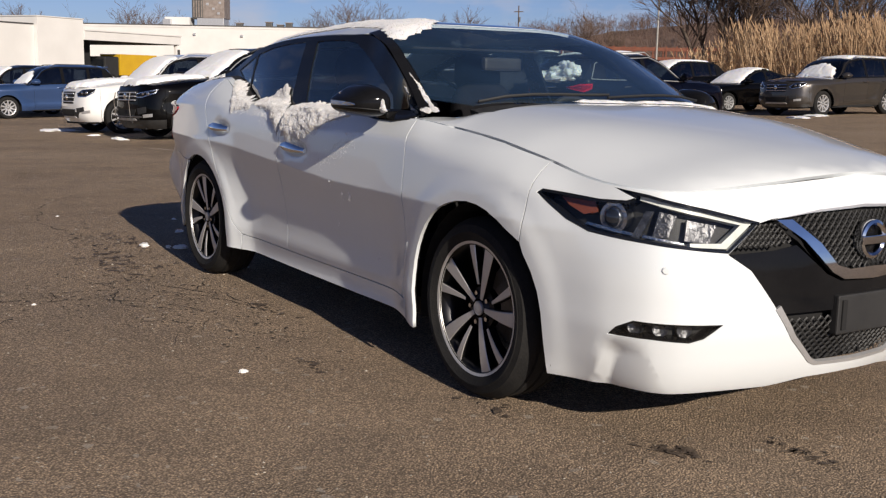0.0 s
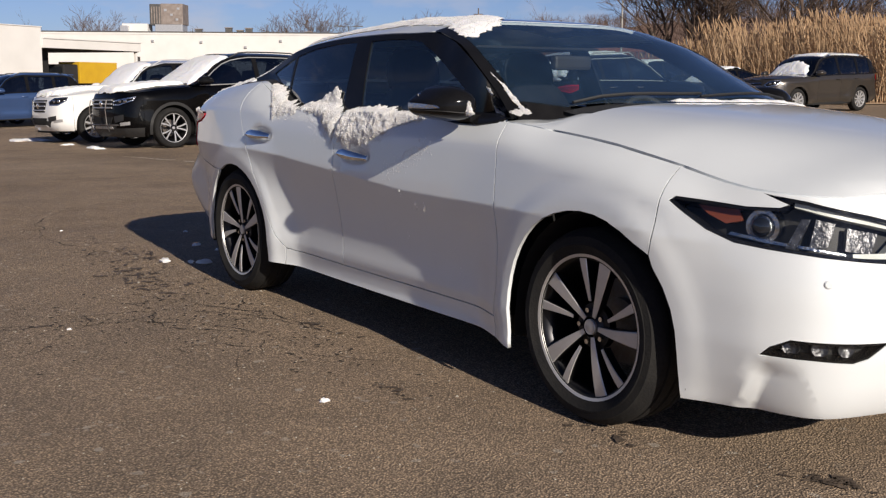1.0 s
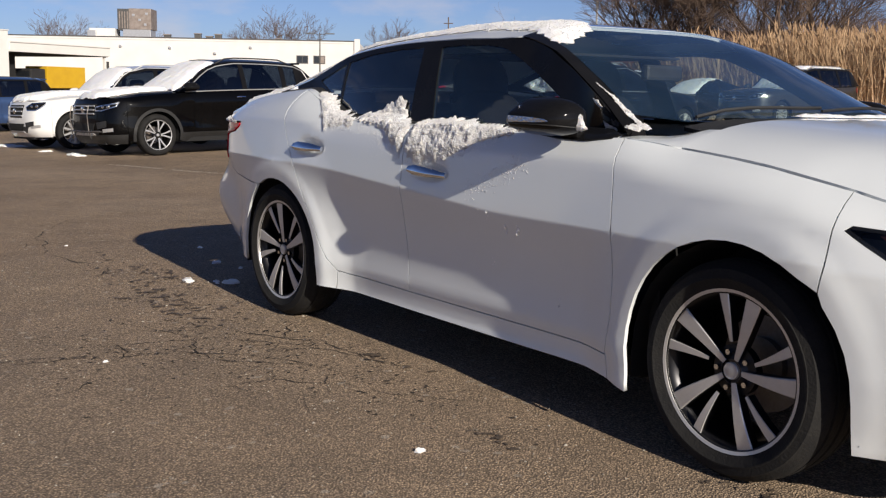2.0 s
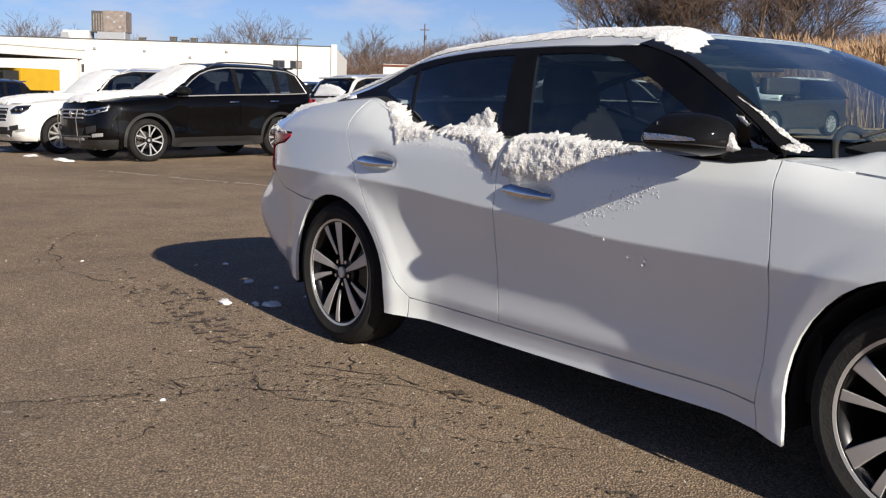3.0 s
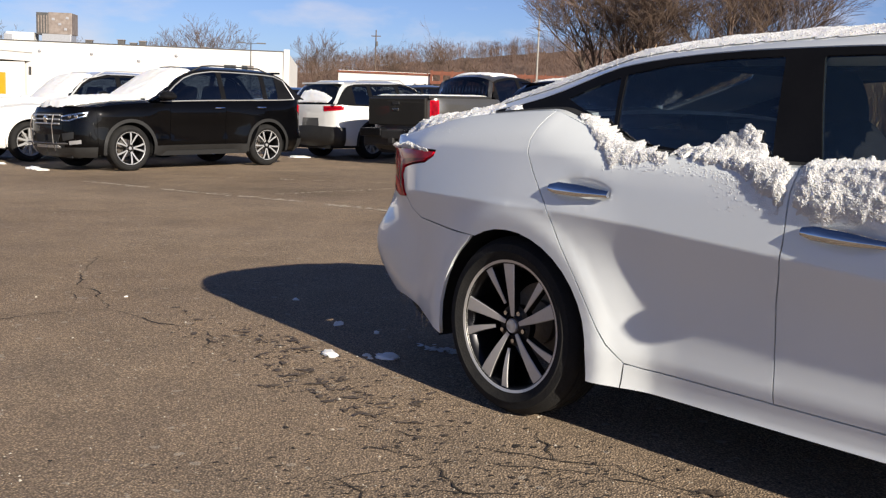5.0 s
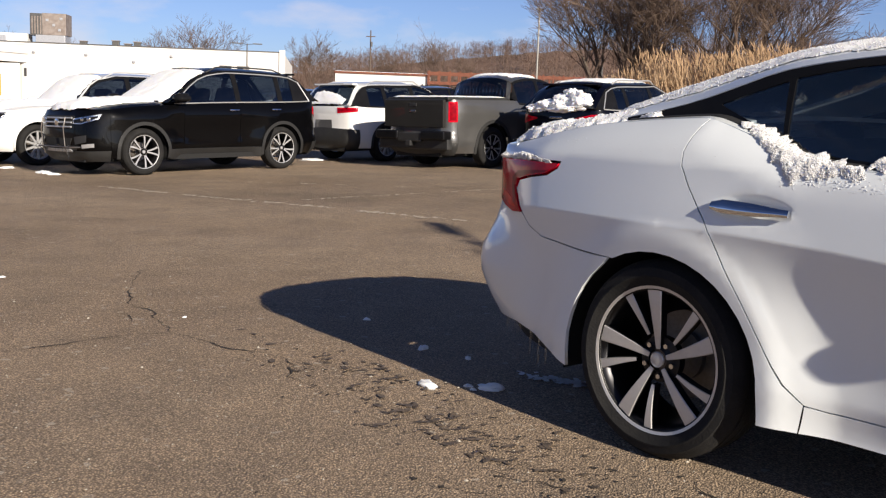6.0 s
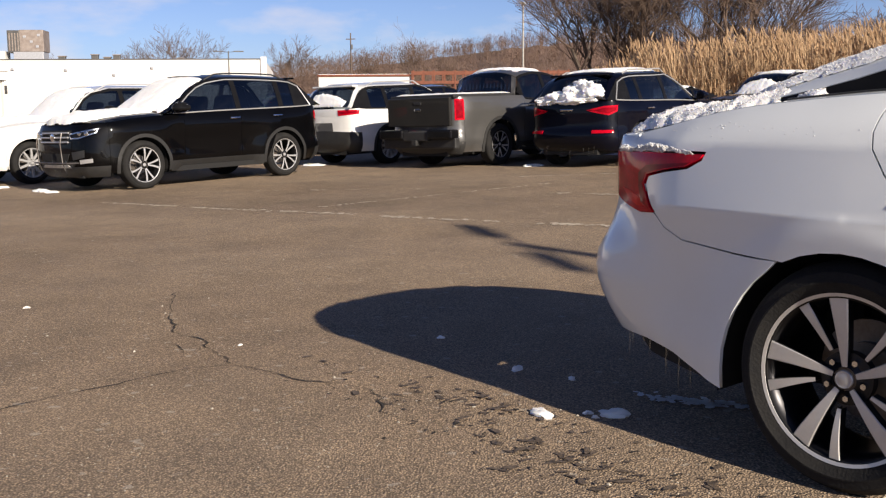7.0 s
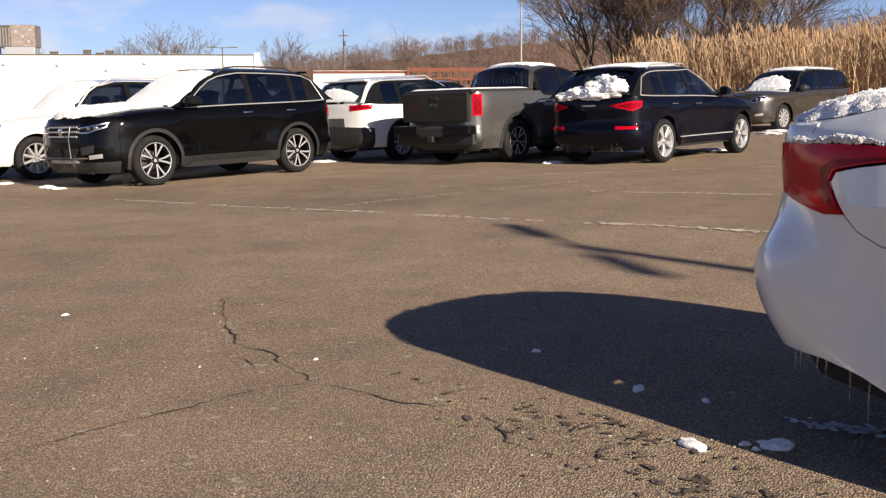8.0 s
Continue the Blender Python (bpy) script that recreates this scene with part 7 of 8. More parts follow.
def bare_tree(x, y, height, stems, seed, label, levels=5, spread=0.5, lean=0.35, name="bare_tree", thin=0.008, twigs=3, girth=0.016):
    rnd = random.Random(seed)
    root = thing(name, label, "tree", pose(x, y, ground_z(x, y) - 0.05))
    bm, tw = bmesh.new(), bmesh.new()
    for s in range(stems):
        a = 2 * math.pi * (s + rnd.random()) / stems
        d = Vector((math.cos(a) * lean, math.sin(a) * lean, 1)).normalized()
        b = Vector((math.cos(a) * 0.2, math.sin(a) * 0.2, 0)) if stems > 1 else Vector((0, 0, 0))
        L = height * rnd.uniform(0.36, 0.46)
        pts, rad, q = [b], [height * girth + 0.02], b.copy()
        for i in range(4):
            d = (d + Vector((rnd.uniform(-1, 1), rnd.uniform(-1, 1), 0.2)) * 0.12).normalized()
            q = q + d * L / 4
            pts.append(q.copy())
            rad.append((height * girth + 0.02) * (1 - 0.45 * (i + 1) / 4))
        add_tube(bm, pts, rad, 8, caps=False)
        for k in range(5):
            t = rnd.uniform(0.35, 1.0) if k > 1 else 1.0
            i = min(int(t * 4), 3)
            base = pts[i].lerp(pts[i + 1], t * 4 - i)
            axis = Vector((rnd.uniform(-1, 1), rnd.uniform(-1, 1), rnd.uniform(0, 0.6))).normalized()
            grow(tw, base, (d * (1 - spread) + axis * spread).normalized(), height * rnd.uniform(0.22, 0.34), rad[i] * 0.6, levels - 2, rnd, spread, 0.0, twigs, thin)
    part("trunk", bm, BARK, root, smooth=True)
    part("crown", tw, TWIG, root)
    return root


bare_tree(-31.0, 36.8, 9.4, 7, 4, "spreading bare multi-stemmed tree beside a reed bed", 5, 0.46, 0.42, thin=0.0065, girth=0.012, twigs=5)
bare_tree(-26.0, 39.7, 9.4, 7, 9, "dense bare multi-stemmed tree above a reed bed", 5, 0.44, 0.42, thin=0.0065, girth=0.012, twigs=5)
bare_tree(-22.0, 50.0, 7.0, 3, 12, "bare tree behind tall reeds", 5, 0.5, 0.4, thin=0.012)
bare_tree(-14.0, 52.0, 7.5, 3, 15, "bare tree behind tall reeds", 5, 0.5, 0.4, thin=0.012)
far = bare_tree(-205, 178, 21.0, 1, 21, "bare leafless tree at the edge of distant woods", 6, 0.42, 0.1, thin=0.022, twigs=2, girth=0.008)
big = bare_tree(-260, 139, 21.5, 2, 33, "broad bare tree with a rounded crown", 6, 0.40, 0.3, thin=0.026, twigs=2, girth=0.007)
for i, (d, bear, h, src) in enumerate(((110, 0.30, 9.5, big), (105, 0.385, 9.0, far), (96, 0.60, 8.6, big), (92, 0.74, 7.6, far), (100, 0.66, 8.8, far), (112, 0.47, 9.4, big), (115, 0.20, 9.0, big), (118, 0.10, 9.0, far), (108, 0.01, 9.5, big), (120, 0.25, 9.6, far), (100, 0.90, 8.0, far))):
    d, h = 2.4 * d, 1.7 * h
    x, y = 2 - d * math.cos(bear), -3.4 + d * math.sin(bear)
    s = h / 21.0
    copy_thing(src, pose(x, y, ground_z(x, y), 0, 0, 47 * i) @ Matrix.Diagonal((s, s, s, 1)))


def hill_z(d, bear):
    """Height of the brushy slopes at a distance and bearing from the car park."""
    z = 4.6 * smoothstep(230, 330, d) + 4.6 * smoothstep(300, 440, d)
    return z + 17.0 * smoothstep(230, 430, d) * smoothstep(0.45, 0.90, bear) * (1 - smoothstep(1.6, 2.4, bear))


def far_woods():
    """Bare woods on the skyline all round: thousands of thin stems and twigs."""
    rnd = random.Random(5)
    verts, faces = [], []

    def blade(p, q, w):
        d = Vector(q) - Vector(p)
        a = Vector((-d.y, d.x, 0))
        a = a.normalized() if a.length > 1e-6 else Vector((rnd.uniform(-1, 1), rnd.uniform(-1, 1), 0)).normalized()
        k = len(verts)
        verts.extend([Vector(p) - a * w, Vector(p) + a * w, Vector(q) + a * w * 0.3, Vector(q) - a * w * 0.3])
        faces.append((k, k + 1, k + 2, k + 3))

    for i in range(9400):
        ahead = i < 8800
        bear = rnd.uniform(-0.25, 1.35) if ahead else rnd.uniform(1.35, 2 * math.pi - 0.25)
        d = 215 + 205 * rnd.random() ** 0.8
        x, y = 2 - d * math.cos(bear), -3.4 + d * math.sin(bear)
        z = hill_z(d, bear if bear < math.pi else bear - 2 * math.pi)
        h = rnd.uniform(3.2, 6.4) * (1 + 0.35 * noise.noise(Vector((x * 0.03, y * 0.03, 1.7))))
        top = Vector((x + rnd.uniform(-0.7, 0.7), y + rnd.uniform(-0.7, 0.7), z + h))
        foot = Vector((x, y, z - 0.8))
        blade(foot, top, 0.055)
        for k in range(14 if ahead else 8):
            t = rnd.uniform(0.12, 0.97)
            p = foot.lerp(top, t)
            L = (1.15 - t * 0.6) * h * 0.46
            a = rnd.uniform(0, 2 * math.pi)
            q = p + Vector((math.cos(a) * L * 0.8, math.sin(a) * L * 0.8, L * rnd.uniform(0.1, 0.8)))
            blade(p, q, 0.042)
            for _ in range(3):
                m_ = p.lerp(q, rnd.uniform(0.3, 0.95))
                b = rnd.uniform(0, 2 * math.pi)
                blade(m_, m_ + Vector((math.cos(b) * L * 0.4, math.sin(b) * L * 0.4, L * rnd.uniform(0.2, 0.6))), 0.032)
    mesh = bpy.data.meshes.new("far_woods")
    mesh.from_pydata(verts, [], faces)
    tagged(linked("far_woods", mesh, FAR_WOOD), "bare brown winter woods along the skyline", "woods", kind="stuff")
    bm = bmesh.new()
    rows = []
    reach = (205, 228, 245, 265, 290, 320, 360, 400, 440, 480)
    for i in range(541):
        a = 2 * math.pi * i / 540
        bear = a if a < math.pi else a - 2 * math.pi
        c, s = -math.cos(a), math.sin(a)
        r = []
        for d in reach:
            z = hill_z(d, bear) - 0.6
            if d > 230:
                z += noise.noise(Vector((c * d * 0.03, s * d * 0.03, 0))) * 1.2 + noise.noise(Vector((c * d * 0.16, s * d * 0.16, 4.0))) * 1.3 + noise.noise(Vector((c * d * 0.5, s * d * 0.5, 9.0))) * 0.8
            r.append(bm.verts.new((2 + c * d, -3.4 + s * d, z)))
        rows.append(r)
    for r0, r1 in zip(rows, rows[1:]):
        for k in range(len(reach) - 1):
            bm.faces.new((r0[k], r0[k + 1], r1[k + 1], r1[k]))
    tagged(part("brushy_hillside", bm, FAR_WOOD), "brown brush-covered slopes behind the car park", "hillside", kind="structure")


far_woods()


def reed_bank(x, y):
    """Height of the bank on which the reeds grow."""
    return ground_z(x, y) + 0.055 * max(0.0, y - 34.0) * (1 - smoothstep(60, 70, y))


def reeds():
    rnd = random.Random(11)
    bm = bmesh.new()
    xs_, ys_ = [-28.5 + 4 * i for i in range(16)], [32.5 + 3 * j for j in range(13)]
    g = [[bm.verts.new((x, y, reed_bank(x, y) + 0.03)) for x in xs_] for y in ys_]
    for j in range(len(ys_) - 1):
        for i in range(len(xs_) - 1):
            bm.faces.new((g[j][i], g[j][i + 1], g[j + 1][i + 1], g[j + 1][i]))
    tagged(part("reed_bank", bm, REED), "bank of trampled dry reed litter", "bank", kind="structure")
    verts, faces = [], []

    def quad(p, q, w0, w1, side):
        k = len(verts)
        verts.extend([p - side * w0, p + side * w0, q + side * w1, q - side * w1])
        faces.append((k, k + 1, k + 2, k + 3))

    for i in range(21000):
        x = rnd.uniform(-28, 26)
        front_ = 32.0 + 0.27 * (min(x, -16.5) + 26)
        y = front_ + 20 * rnd.random() ** 2.2
        if x > 5 and rnd.random() < 0.5:
            continue
        clump = noise.noise(Vector((x * 0.35, y * 0.35, 0)))
        h = rnd.uniform(2.4, 3.4) * (1 + 0.16 * clump) * (1 - 0.35 * smoothstep(-24, -28, x))
        z = reed_bank(x, y)
        a = rnd.uniform(0, 2 * math.pi)
        side = Vector((math.cos(a), math.sin(a), 0))
        lean = Vector((rnd.gauss(-0.10, 0.13), rnd.gauss(0, 0.13), 0)) * h
        p, mid, tip = Vector((x, y, z)), Vector((x, y, z + h * 0.55)) + lean * 0.35, Vector((x, y, z + h)) + lean
        quad(p, mid, 0.012, 0.011, side)
        quad(mid, tip, 0.011, 0.006, side)
        for _ in range(3):
            t = rnd.uniform(0.15, 0.8)
            b = p.lerp(tip, t)
            c = rnd.uniform(0, 2 * math.pi)
            quad(b, b + Vector((math.cos(c) * 0.3, math.sin(c) * 0.3, rnd.uniform(0.1, 0.4))), 0.02, 0.004, Vector((-math.sin(c), math.cos(c), 0)))
        if rnd.random() < 0.7:
            bend = tip + Vector((rnd.gauss(-0.08, 0.08), rnd.gauss(0, 0.08), rnd.uniform(0.22, 0.36)))
            middle = tip.lerp(bend, 0.45)
            quad(tip - (bend - tip) * 0.2, middle, 0.008, 0.030, side)
            quad(middle, bend, 0.030, 0.005, side)
            other = Vector((-side.y, side.x, 0))
            quad(tip - (bend - tip) * 0.2, middle, 0.008, 0.026, other)
            quad(middle, bend, 0.026, 0.005, other)
    mesh = bpy.data.meshes.new("reeds")
    mesh.from_pydata(verts, [], faces)
    tagged(linked("reeds", mesh, REED), "tall dry golden-brown reeds with feathery plumes", "reeds", kind="stuff")


reeds()


ROW = Matrix(((0.61, -0.793, 0, -82.5), (0.793, 0.61, 0, 56.9), (0, 0, 1, 0.1), (0, 0, 0, 1)))


def white_shed():
    """A low white store at the far edge of the car park; its front runs along local x and looks to -y."""
    shed = thing("shed", "low white store building with a rusty roof edge", "building", ROW)
    part("wall", boxed((0, 0, -0.3), (9.2, 7, 3.9), 0.02), STUCCO, shed)
    part("roof", boxed((-0.1, -0.12, 3.9), (9.3, 7.1, 4.10), 0.02), RUST, shed)
    part("roof_snow", boxed((0.0, 0.3, 4.10), (9.2, 6.9, 4.14), 0.015), SNOW, shed)
    for x in (0.9, 4.6):
        d = part("roller_door", boxed((x, -0.05, -0.3), (x + 2.6, -0.003, 3.3), 0.01), WHITE_PAINT, shed)
        for i in range(6):
            part("slat", boxed((x + 0.05, -0.062, 0.1 + 0.53 * i), (x + 2.55, -0.051, 0.14 + 0.53 * i)), CAP, d)
    w = part("window", boxed((3.75, -0.06, 2.9), (4.45, -0.003, 3.3), 0.01), CAP, shed)
    part("pane", boxed((3.82, -0.068, 2.95), (4.38, -0.061, 3.25)), ROOF_GLASS, w)


white_shed()


def stake_trailer(m):
    root = thing("stake_trailer", "long rusty red stake-sided trailer", "trailer", m)
    part("bed", boxed((-7.5, -1.2, 1.25), (7.5, 1.2, 1.45), 0.02), RUST, root)
    for sgn in (-1, 1):
        for z in (2.2, 3.1, 4.0):
            part("rail", boxed((-7.5, sgn * 1.16 - 0.04, z), (7.5, sgn * 1.16 + 0.04, z + 0.28), 0.01), RUST, root)
        for i in range(16):
            part("stake", boxed((-7.5 + i * 0.99, sgn * 1.16 - 0.06, 1.45), (-7.36 + i * 0.99, sgn * 1.16 + 0.06, 4.4), 0.01), RUST, root)
    for wx in (-5.0, -3.9, 4.6):
        for y_ in (-1.0, 1.0):
            add_wheel(root, wx, y_, 0.5, "five", 0.5, 0.29, 0.26)
    part("chassis", boxed((-7.2, -0.5, 0.85), (7.2, 0.5, 1.25)), SATIN_BLACK, root)


stake_trailer(ROW @ pose(16.4, -1.4, 0))


def box_truck(m):
    root = thing("box_truck", "yellow box truck parked under a building canopy", "truck", m)
    part("cargo_box", boxed((-3.4, -1.05, 0.75), (0.9, 1.05, 2.40), 0.04), YELLOW_PAINT, root)
    cab = part("cab", boxed((0.95, -0.95, 0.55), (2.5, 0.95, 2.20), 0.12), SATIN_BLACK, root, "dark cab")
    part("windscreen", boxed((2.50, -0.80, 1.35), (2.53, 0.80, 2.0), 0.01), ROOF_GLASS, cab)
    part("bumper", boxed((2.50, -0.95, 0.45), (2.65, 0.95, 0.70), 0.03), SATIN_BLACK, root)
    part("chassis", boxed((-3.3, -0.5, 0.45), (2.4, 0.5, 0.75)), SATIN_BLACK, root)
    for wx in (-2.2, 1.75):
        for y_ in (-0.9, 0.9):
            add_wheel(root, wx, y_, 0.42, "five", 0.42, 0.25, 0.24)


box_truck(PORCH_FRAME @ pose(4.6, 2.2, ground_z(-80, 26), 0, 0, 0))

# ---- snow and ice on the saloon ----
def flank(u, z):
    """The right flank from sill to roof: body skin, then the window plane."""
    zt = M.top(u)
    if z <= zt:
        return M.side(u, z)
    if z >= zt + 0.03:
        return M.glass(u, z)
    a, b = Vector(M.side(u, zt)), Vector(M.glass(u, zt + 0.03))
    return tuple(a.lerp(b, (z - zt) / 0.03))


S_ON = "snow clinging along the window ledge of a white saloon"
snow_sheet("roof_snow", M.canopy, [(-0.54, -0.50), (-0.40, -0.575), (0, -0.555), (0.5, -0.56), (1.0, -0.565), (1.42, -0.565), (1.55, -0.595), (1.66, -0.635), (1.75, -0.640), (1.76, -0.59), (1.72, -0.50), (1.63, -0.36), (1.45, -0.22), (1.15, -0.15), (0.7, -0.1), (0.4, 0.05), (0.2, 0.4), (-0.3, 0.5), (-0.56, 0.42), (-0.60, 0.0)], 0.011, None, "crusted snow layer along the roof edge of a white saloon", step=0.016, rough=1.2, edge=0.05, grains=12000, grain=0.0034)
OUT = Vector((0.0, -0.80, 0.60))
snow_sheet("ledge_snow", flank, [(1.12, 1.012), (1.115, 1.030), (1.195, 1.030), (1.294, 1.032), (1.403, 1.028), (1.543, 1.02), (1.702, 1.012), (1.80, 1.008), (1.734, 0.992), (1.638, 0.972), (1.562, 0.947), (1.505, 0.917), (1.437, 0.897), (1.39, 0.88), (1.342, 0.867), (1.303, 0.872), (1.24, 0.852), (1.185, 0.857), (1.145, 0.868), (1.128, 0.914), (1.125, 0.958), (1.13, 0.99)], 0.019, None, S_ON, step=0.006, rough=1.5, edge=0.03, seed=3, push=OUT, grains=7000, grain=0.0030)
snow_sheet("ledge_snow", flank, [(0.646, 1.017), (0.669, 1.036), (0.732, 1.045), (0.775, 1.058), (0.799, 1.078), (0.839, 1.095), (0.863, 1.112), (0.91, 1.108), (0.935, 1.064), (0.977, 1.025), (1.06, 1.004), (1.10, 0.992), (1.104, 0.954), (1.10, 0.914), (1.09, 0.868), (1.07, 0.892), (1.035, 0.912), (1.005, 0.926), (0.98, 0.952), (0.934, 0.967), (0.862, 0.982), (0.808, 0.991), (0.722, 1.006)], 0.018, None, "heaped snow against a rear door window", step=0.006, rough=1.5, edge=0.03, seed=8, push=OUT, grains=5500, grain=0.0030)
snow_sheet("ledge_snow", flank, [(0.17, 1.128), (0.21, 1.122), (0.255, 1.112), (0.30, 1.104), (0.359, 1.072), (0.411, 1.052), (0.481, 1.043), (0.54, 1.028), (0.645, 1.010), (0.664, 0.985), (0.644, 0.978), (0.597, 0.990), (0.555, 0.980), (0.527, 0.973), (0.471, 0.976), (0.45, 0.956), (0.412, 0.982), (0.357, 1.018), (0.333, 1.044), (0.255, 1.085)], 0.014, None, "thin snow clump at a rear quarter window", step=0.006, rough=1.5, edge=0.022, seed=13, push=OUT, grains=3000, grain=0.0028)
snow_sheet("boot_snow", M.deck, [(-1.06, -0.30), (-1.0, -0.52), (-0.90, -0.64), (-0.72, -0.70), (-0.5, -0.70), (-0.34, -0.66), (-0.22, -0.60), (-0.2, -0.50), (-0.45, 0), (-0.2, 0.5), (-0.4, 0.66), (-0.72, 0.69), (-0.95, 0.58), (-1.06, 0.3), (-1.08, 0)], 0.045, None, "lumpy snow on the boot lid of a white saloon", step=0.016, rough=1.1, edge=0.06, seed=21, grains=9000, grain=0.0036)
snow_sheet("lamp_snow", lambda u, z: M.side(u, z, 0.008), [(-0.52, 0.957), (-0.70, 0.957), (-0.88, 0.952), (-0.98, 0.950), (-0.95, 0.968), (-0.844, 0.972), (-0.739, 0.979), (-0.639, 0.978), (-0.574, 0.968)], 0.02, None, "thin snow strip on top of a taillight", step=0.012, rough=0.8, edge=0.02, seed=5, grains=900, grain=0.0034)
snow_sheet("pillar_snow", lambda x, y: M.canopy(x, y, 0.005), [(2.034, -0.724), (2.094, -0.726), (2.173, -0.737), (2.256, -0.750), (2.315, -0.758), (2.340, -0.762), (2.335, -0.776), (2.300, -0.778), (2.247, -0.766), (2.178, -0.752), (2.106, -0.738)], 0.008, None, "strip of snow along a windscreen pillar", step=0.008, rough=1.2, edge=0.012, seed=17, grains=300, grain=0.003)
snow_sheet("pillar_snow", lambda x, y: M.canopy(x, y, 0.005), [(2.253, -0.805), (2.269, -0.779), (2.313, -0.776), (2.315, -0.792), (2.272, -0.808)], 0.012, None, "snow clump at the foot of a windscreen pillar", step=0.008, rough=1.2, edge=0.010, seed=19, grains=120, grain=0.003)
snow_sheet("pillar_snow", lambda x, z: M.glass(x, z, 0.003), [(2.125, 1.055), (2.154, 1.041), (2.195, 1.027), (2.190, 1.005), (2.160, 1.005), (2.138, 1.027)], 0.016, None, "snow clump at the foot of a windscreen pillar", step=0.006, rough=1.2, edge=0.012, seed=23, push=OUT, grains=150, grain=0.003)
snow_sheet("pillar_snow", lambda x, z: M.glass(x, z, 0.003), [(2.068, 1.124), (2.100, 1.119), (2.126, 1.098), (2.115, 1.092), (2.082, 1.106)], 0.008, None, "small snow patch on a black windscreen pillar", step=0.005, rough=1.2, edge=0.010, seed=24, push=OUT, grains=80, grain=0.0025)
snow_sheet("mirror_snow", lambda x, z: (x, -0.925 + 0.1 * (x - 2.17), z), [(2.136, 1.080), (2.174, 1.077), (2.207, 1.027), (2.175, 1.022), (2.128, 1.020)], 0.014, None, "snow patch on the stalk of a black door mirror", step=0.006, rough=0.9, edge=0.012, seed=27, push=Vector((0, -1, 0)), grains=120, grain=0.0025)
sheet("mirror_base", lambda u, z: tuple(Vector(flank(u, z)) + Vector((0, -0.005, 0.003))), [(1.76, 1.012), (1.854, 0.999), (1.99, 0.986), (2.135, 0.984), (2.236, 0.997), (2.262, 1.011), (2.20, 1.026), (1.90, 1.028), (1.80, 1.022)], BLACK_TRIM, saloon, step=0.03, gap=0.0, depth=0.008)
snow_sheet("cowl_snow", lambda x, y: M.hood(x, y, 0.0), [(2.465, -0.200), (2.515, -0.180), (2.540, 0.000), (2.555, 0.200), (2.540, 0.400), (2.520, 0.620), (2.475, 0.620), (2.495, 0.400), (2.505, 0.200), (2.495, 0.000)], 0.014, None, "thin ridge of snow below a windscreen", step=0.02, rough=0.9, edge=0.03, seed=29)


def lumps(name, label, places, size, surf, seed, squash=0.6):
    """Loose crumbs of snow lying or sticking at places of a surface."""
    rnd = random.Random(seed)
    bm = bmesh.new()
    for a, b in places:
        p = Vector(surf(a, b))
        s = size * rnd.uniform(0.35, 1.0)
        made = bmesh.ops.create_icosphere(bm, subdivisions=1, radius=s, matrix=Matrix.Translation(p))["verts"]
        for v in made:
            d = v.co - p
            v.co = p + Vector((d.x * rnd.uniform(0.7, 1.3), d.y * rnd.uniform(0.4, 0.8), d.z * squash * rnd.uniform(0.7, 1.3)))
    return tagged(part(name, bm, SNOW), label, "snow", kind="stuff")


rnd_ = random.Random(41)
lumps("door_snow_crumbs", "fine snow crumbs stuck to a white car door", [(1.56 + 0.31 * t + rnd_.gauss(0, 0.025), 0.765 + 0.135 * t + rnd_.gauss(0, 0.02)) for t in (rnd_.random() for _ in range(240))], 0.0034, M.side, 1, 1.0)
lumps("ledge_snow_crumbs", "snow crumbs below a car window ledge", [(0.84 + 0.27 * rnd_.random(), 0.84 + 0.13 * rnd_.random() ** 0.6) for _ in range(260)] + [(0.45 + 0.4 * rnd_.random(), 0.94 + 0.06 * rnd_.random()) for _ in range(90)] + [(1.12 + 0.5 * rnd_.random(), 0.84 + 0.14 * rnd_.random() ** 0.5) for _ in range(160)], 0.0022, M.side, 2, 1.0)
lumps("quarter_snow_crumbs", "snow crumbs on a white rear wing", [(-0.45 + rnd_.gauss(0, 0.22), 1.035 + rnd_.gauss(0, 0.012)) for _ in range(45)], 0.0022, M.side, 3, 1.0)
for u, z, s in ((1.778, 0.656, 0.007), (1.845, 0.666, 0.009), (1.68, 0.70, 0.005), (2.02, 0.42, 0.004), (1.66, 0.52, 0.004)):
    ob = lumps("door_snow_clump", "small snow clump stuck to a car door", [(u, z), (u + 0.006, z - 0.014), (u - 0.005, z - 0.026)], s, M.side, int(u * 100), 1.5)
    ob["kind"] = "thing"


def fringe(a, b, n, drop, seed):
    """Crumbs that hang along a broken line of the snow's edge."""
    rnd = random.Random(seed)
    return [(a[0] + (b[0] - a[0]) * t + rnd.gauss(0, 0.010), a[1] + (b[1] - a[1]) * t - abs(rnd.gauss(0, drop))) for t in (rnd.random() for _ in range(n))]


lumps("edge_snow_crumbs", "frayed snow crystals at the edge of a snowy car ledge", fringe((1.14, 0.862), (1.34, 0.866), 170, 0.014, 3) + fringe((1.34, 0.866), (1.51, 0.918), 150, 0.012, 4) + fringe((1.51, 0.918), (1.76, 0.995), 120, 0.010, 2)
      + fringe((0.70, 0.998), (0.94, 0.960), 190, 0.014, 8) + fringe((0.94, 0.960), (1.09, 0.868), 190, 0.014, 9) + fringe((0.41, 0.972), (0.66, 0.978), 110, 0.012, 11), 0.0024, flank, 12, 1.0)


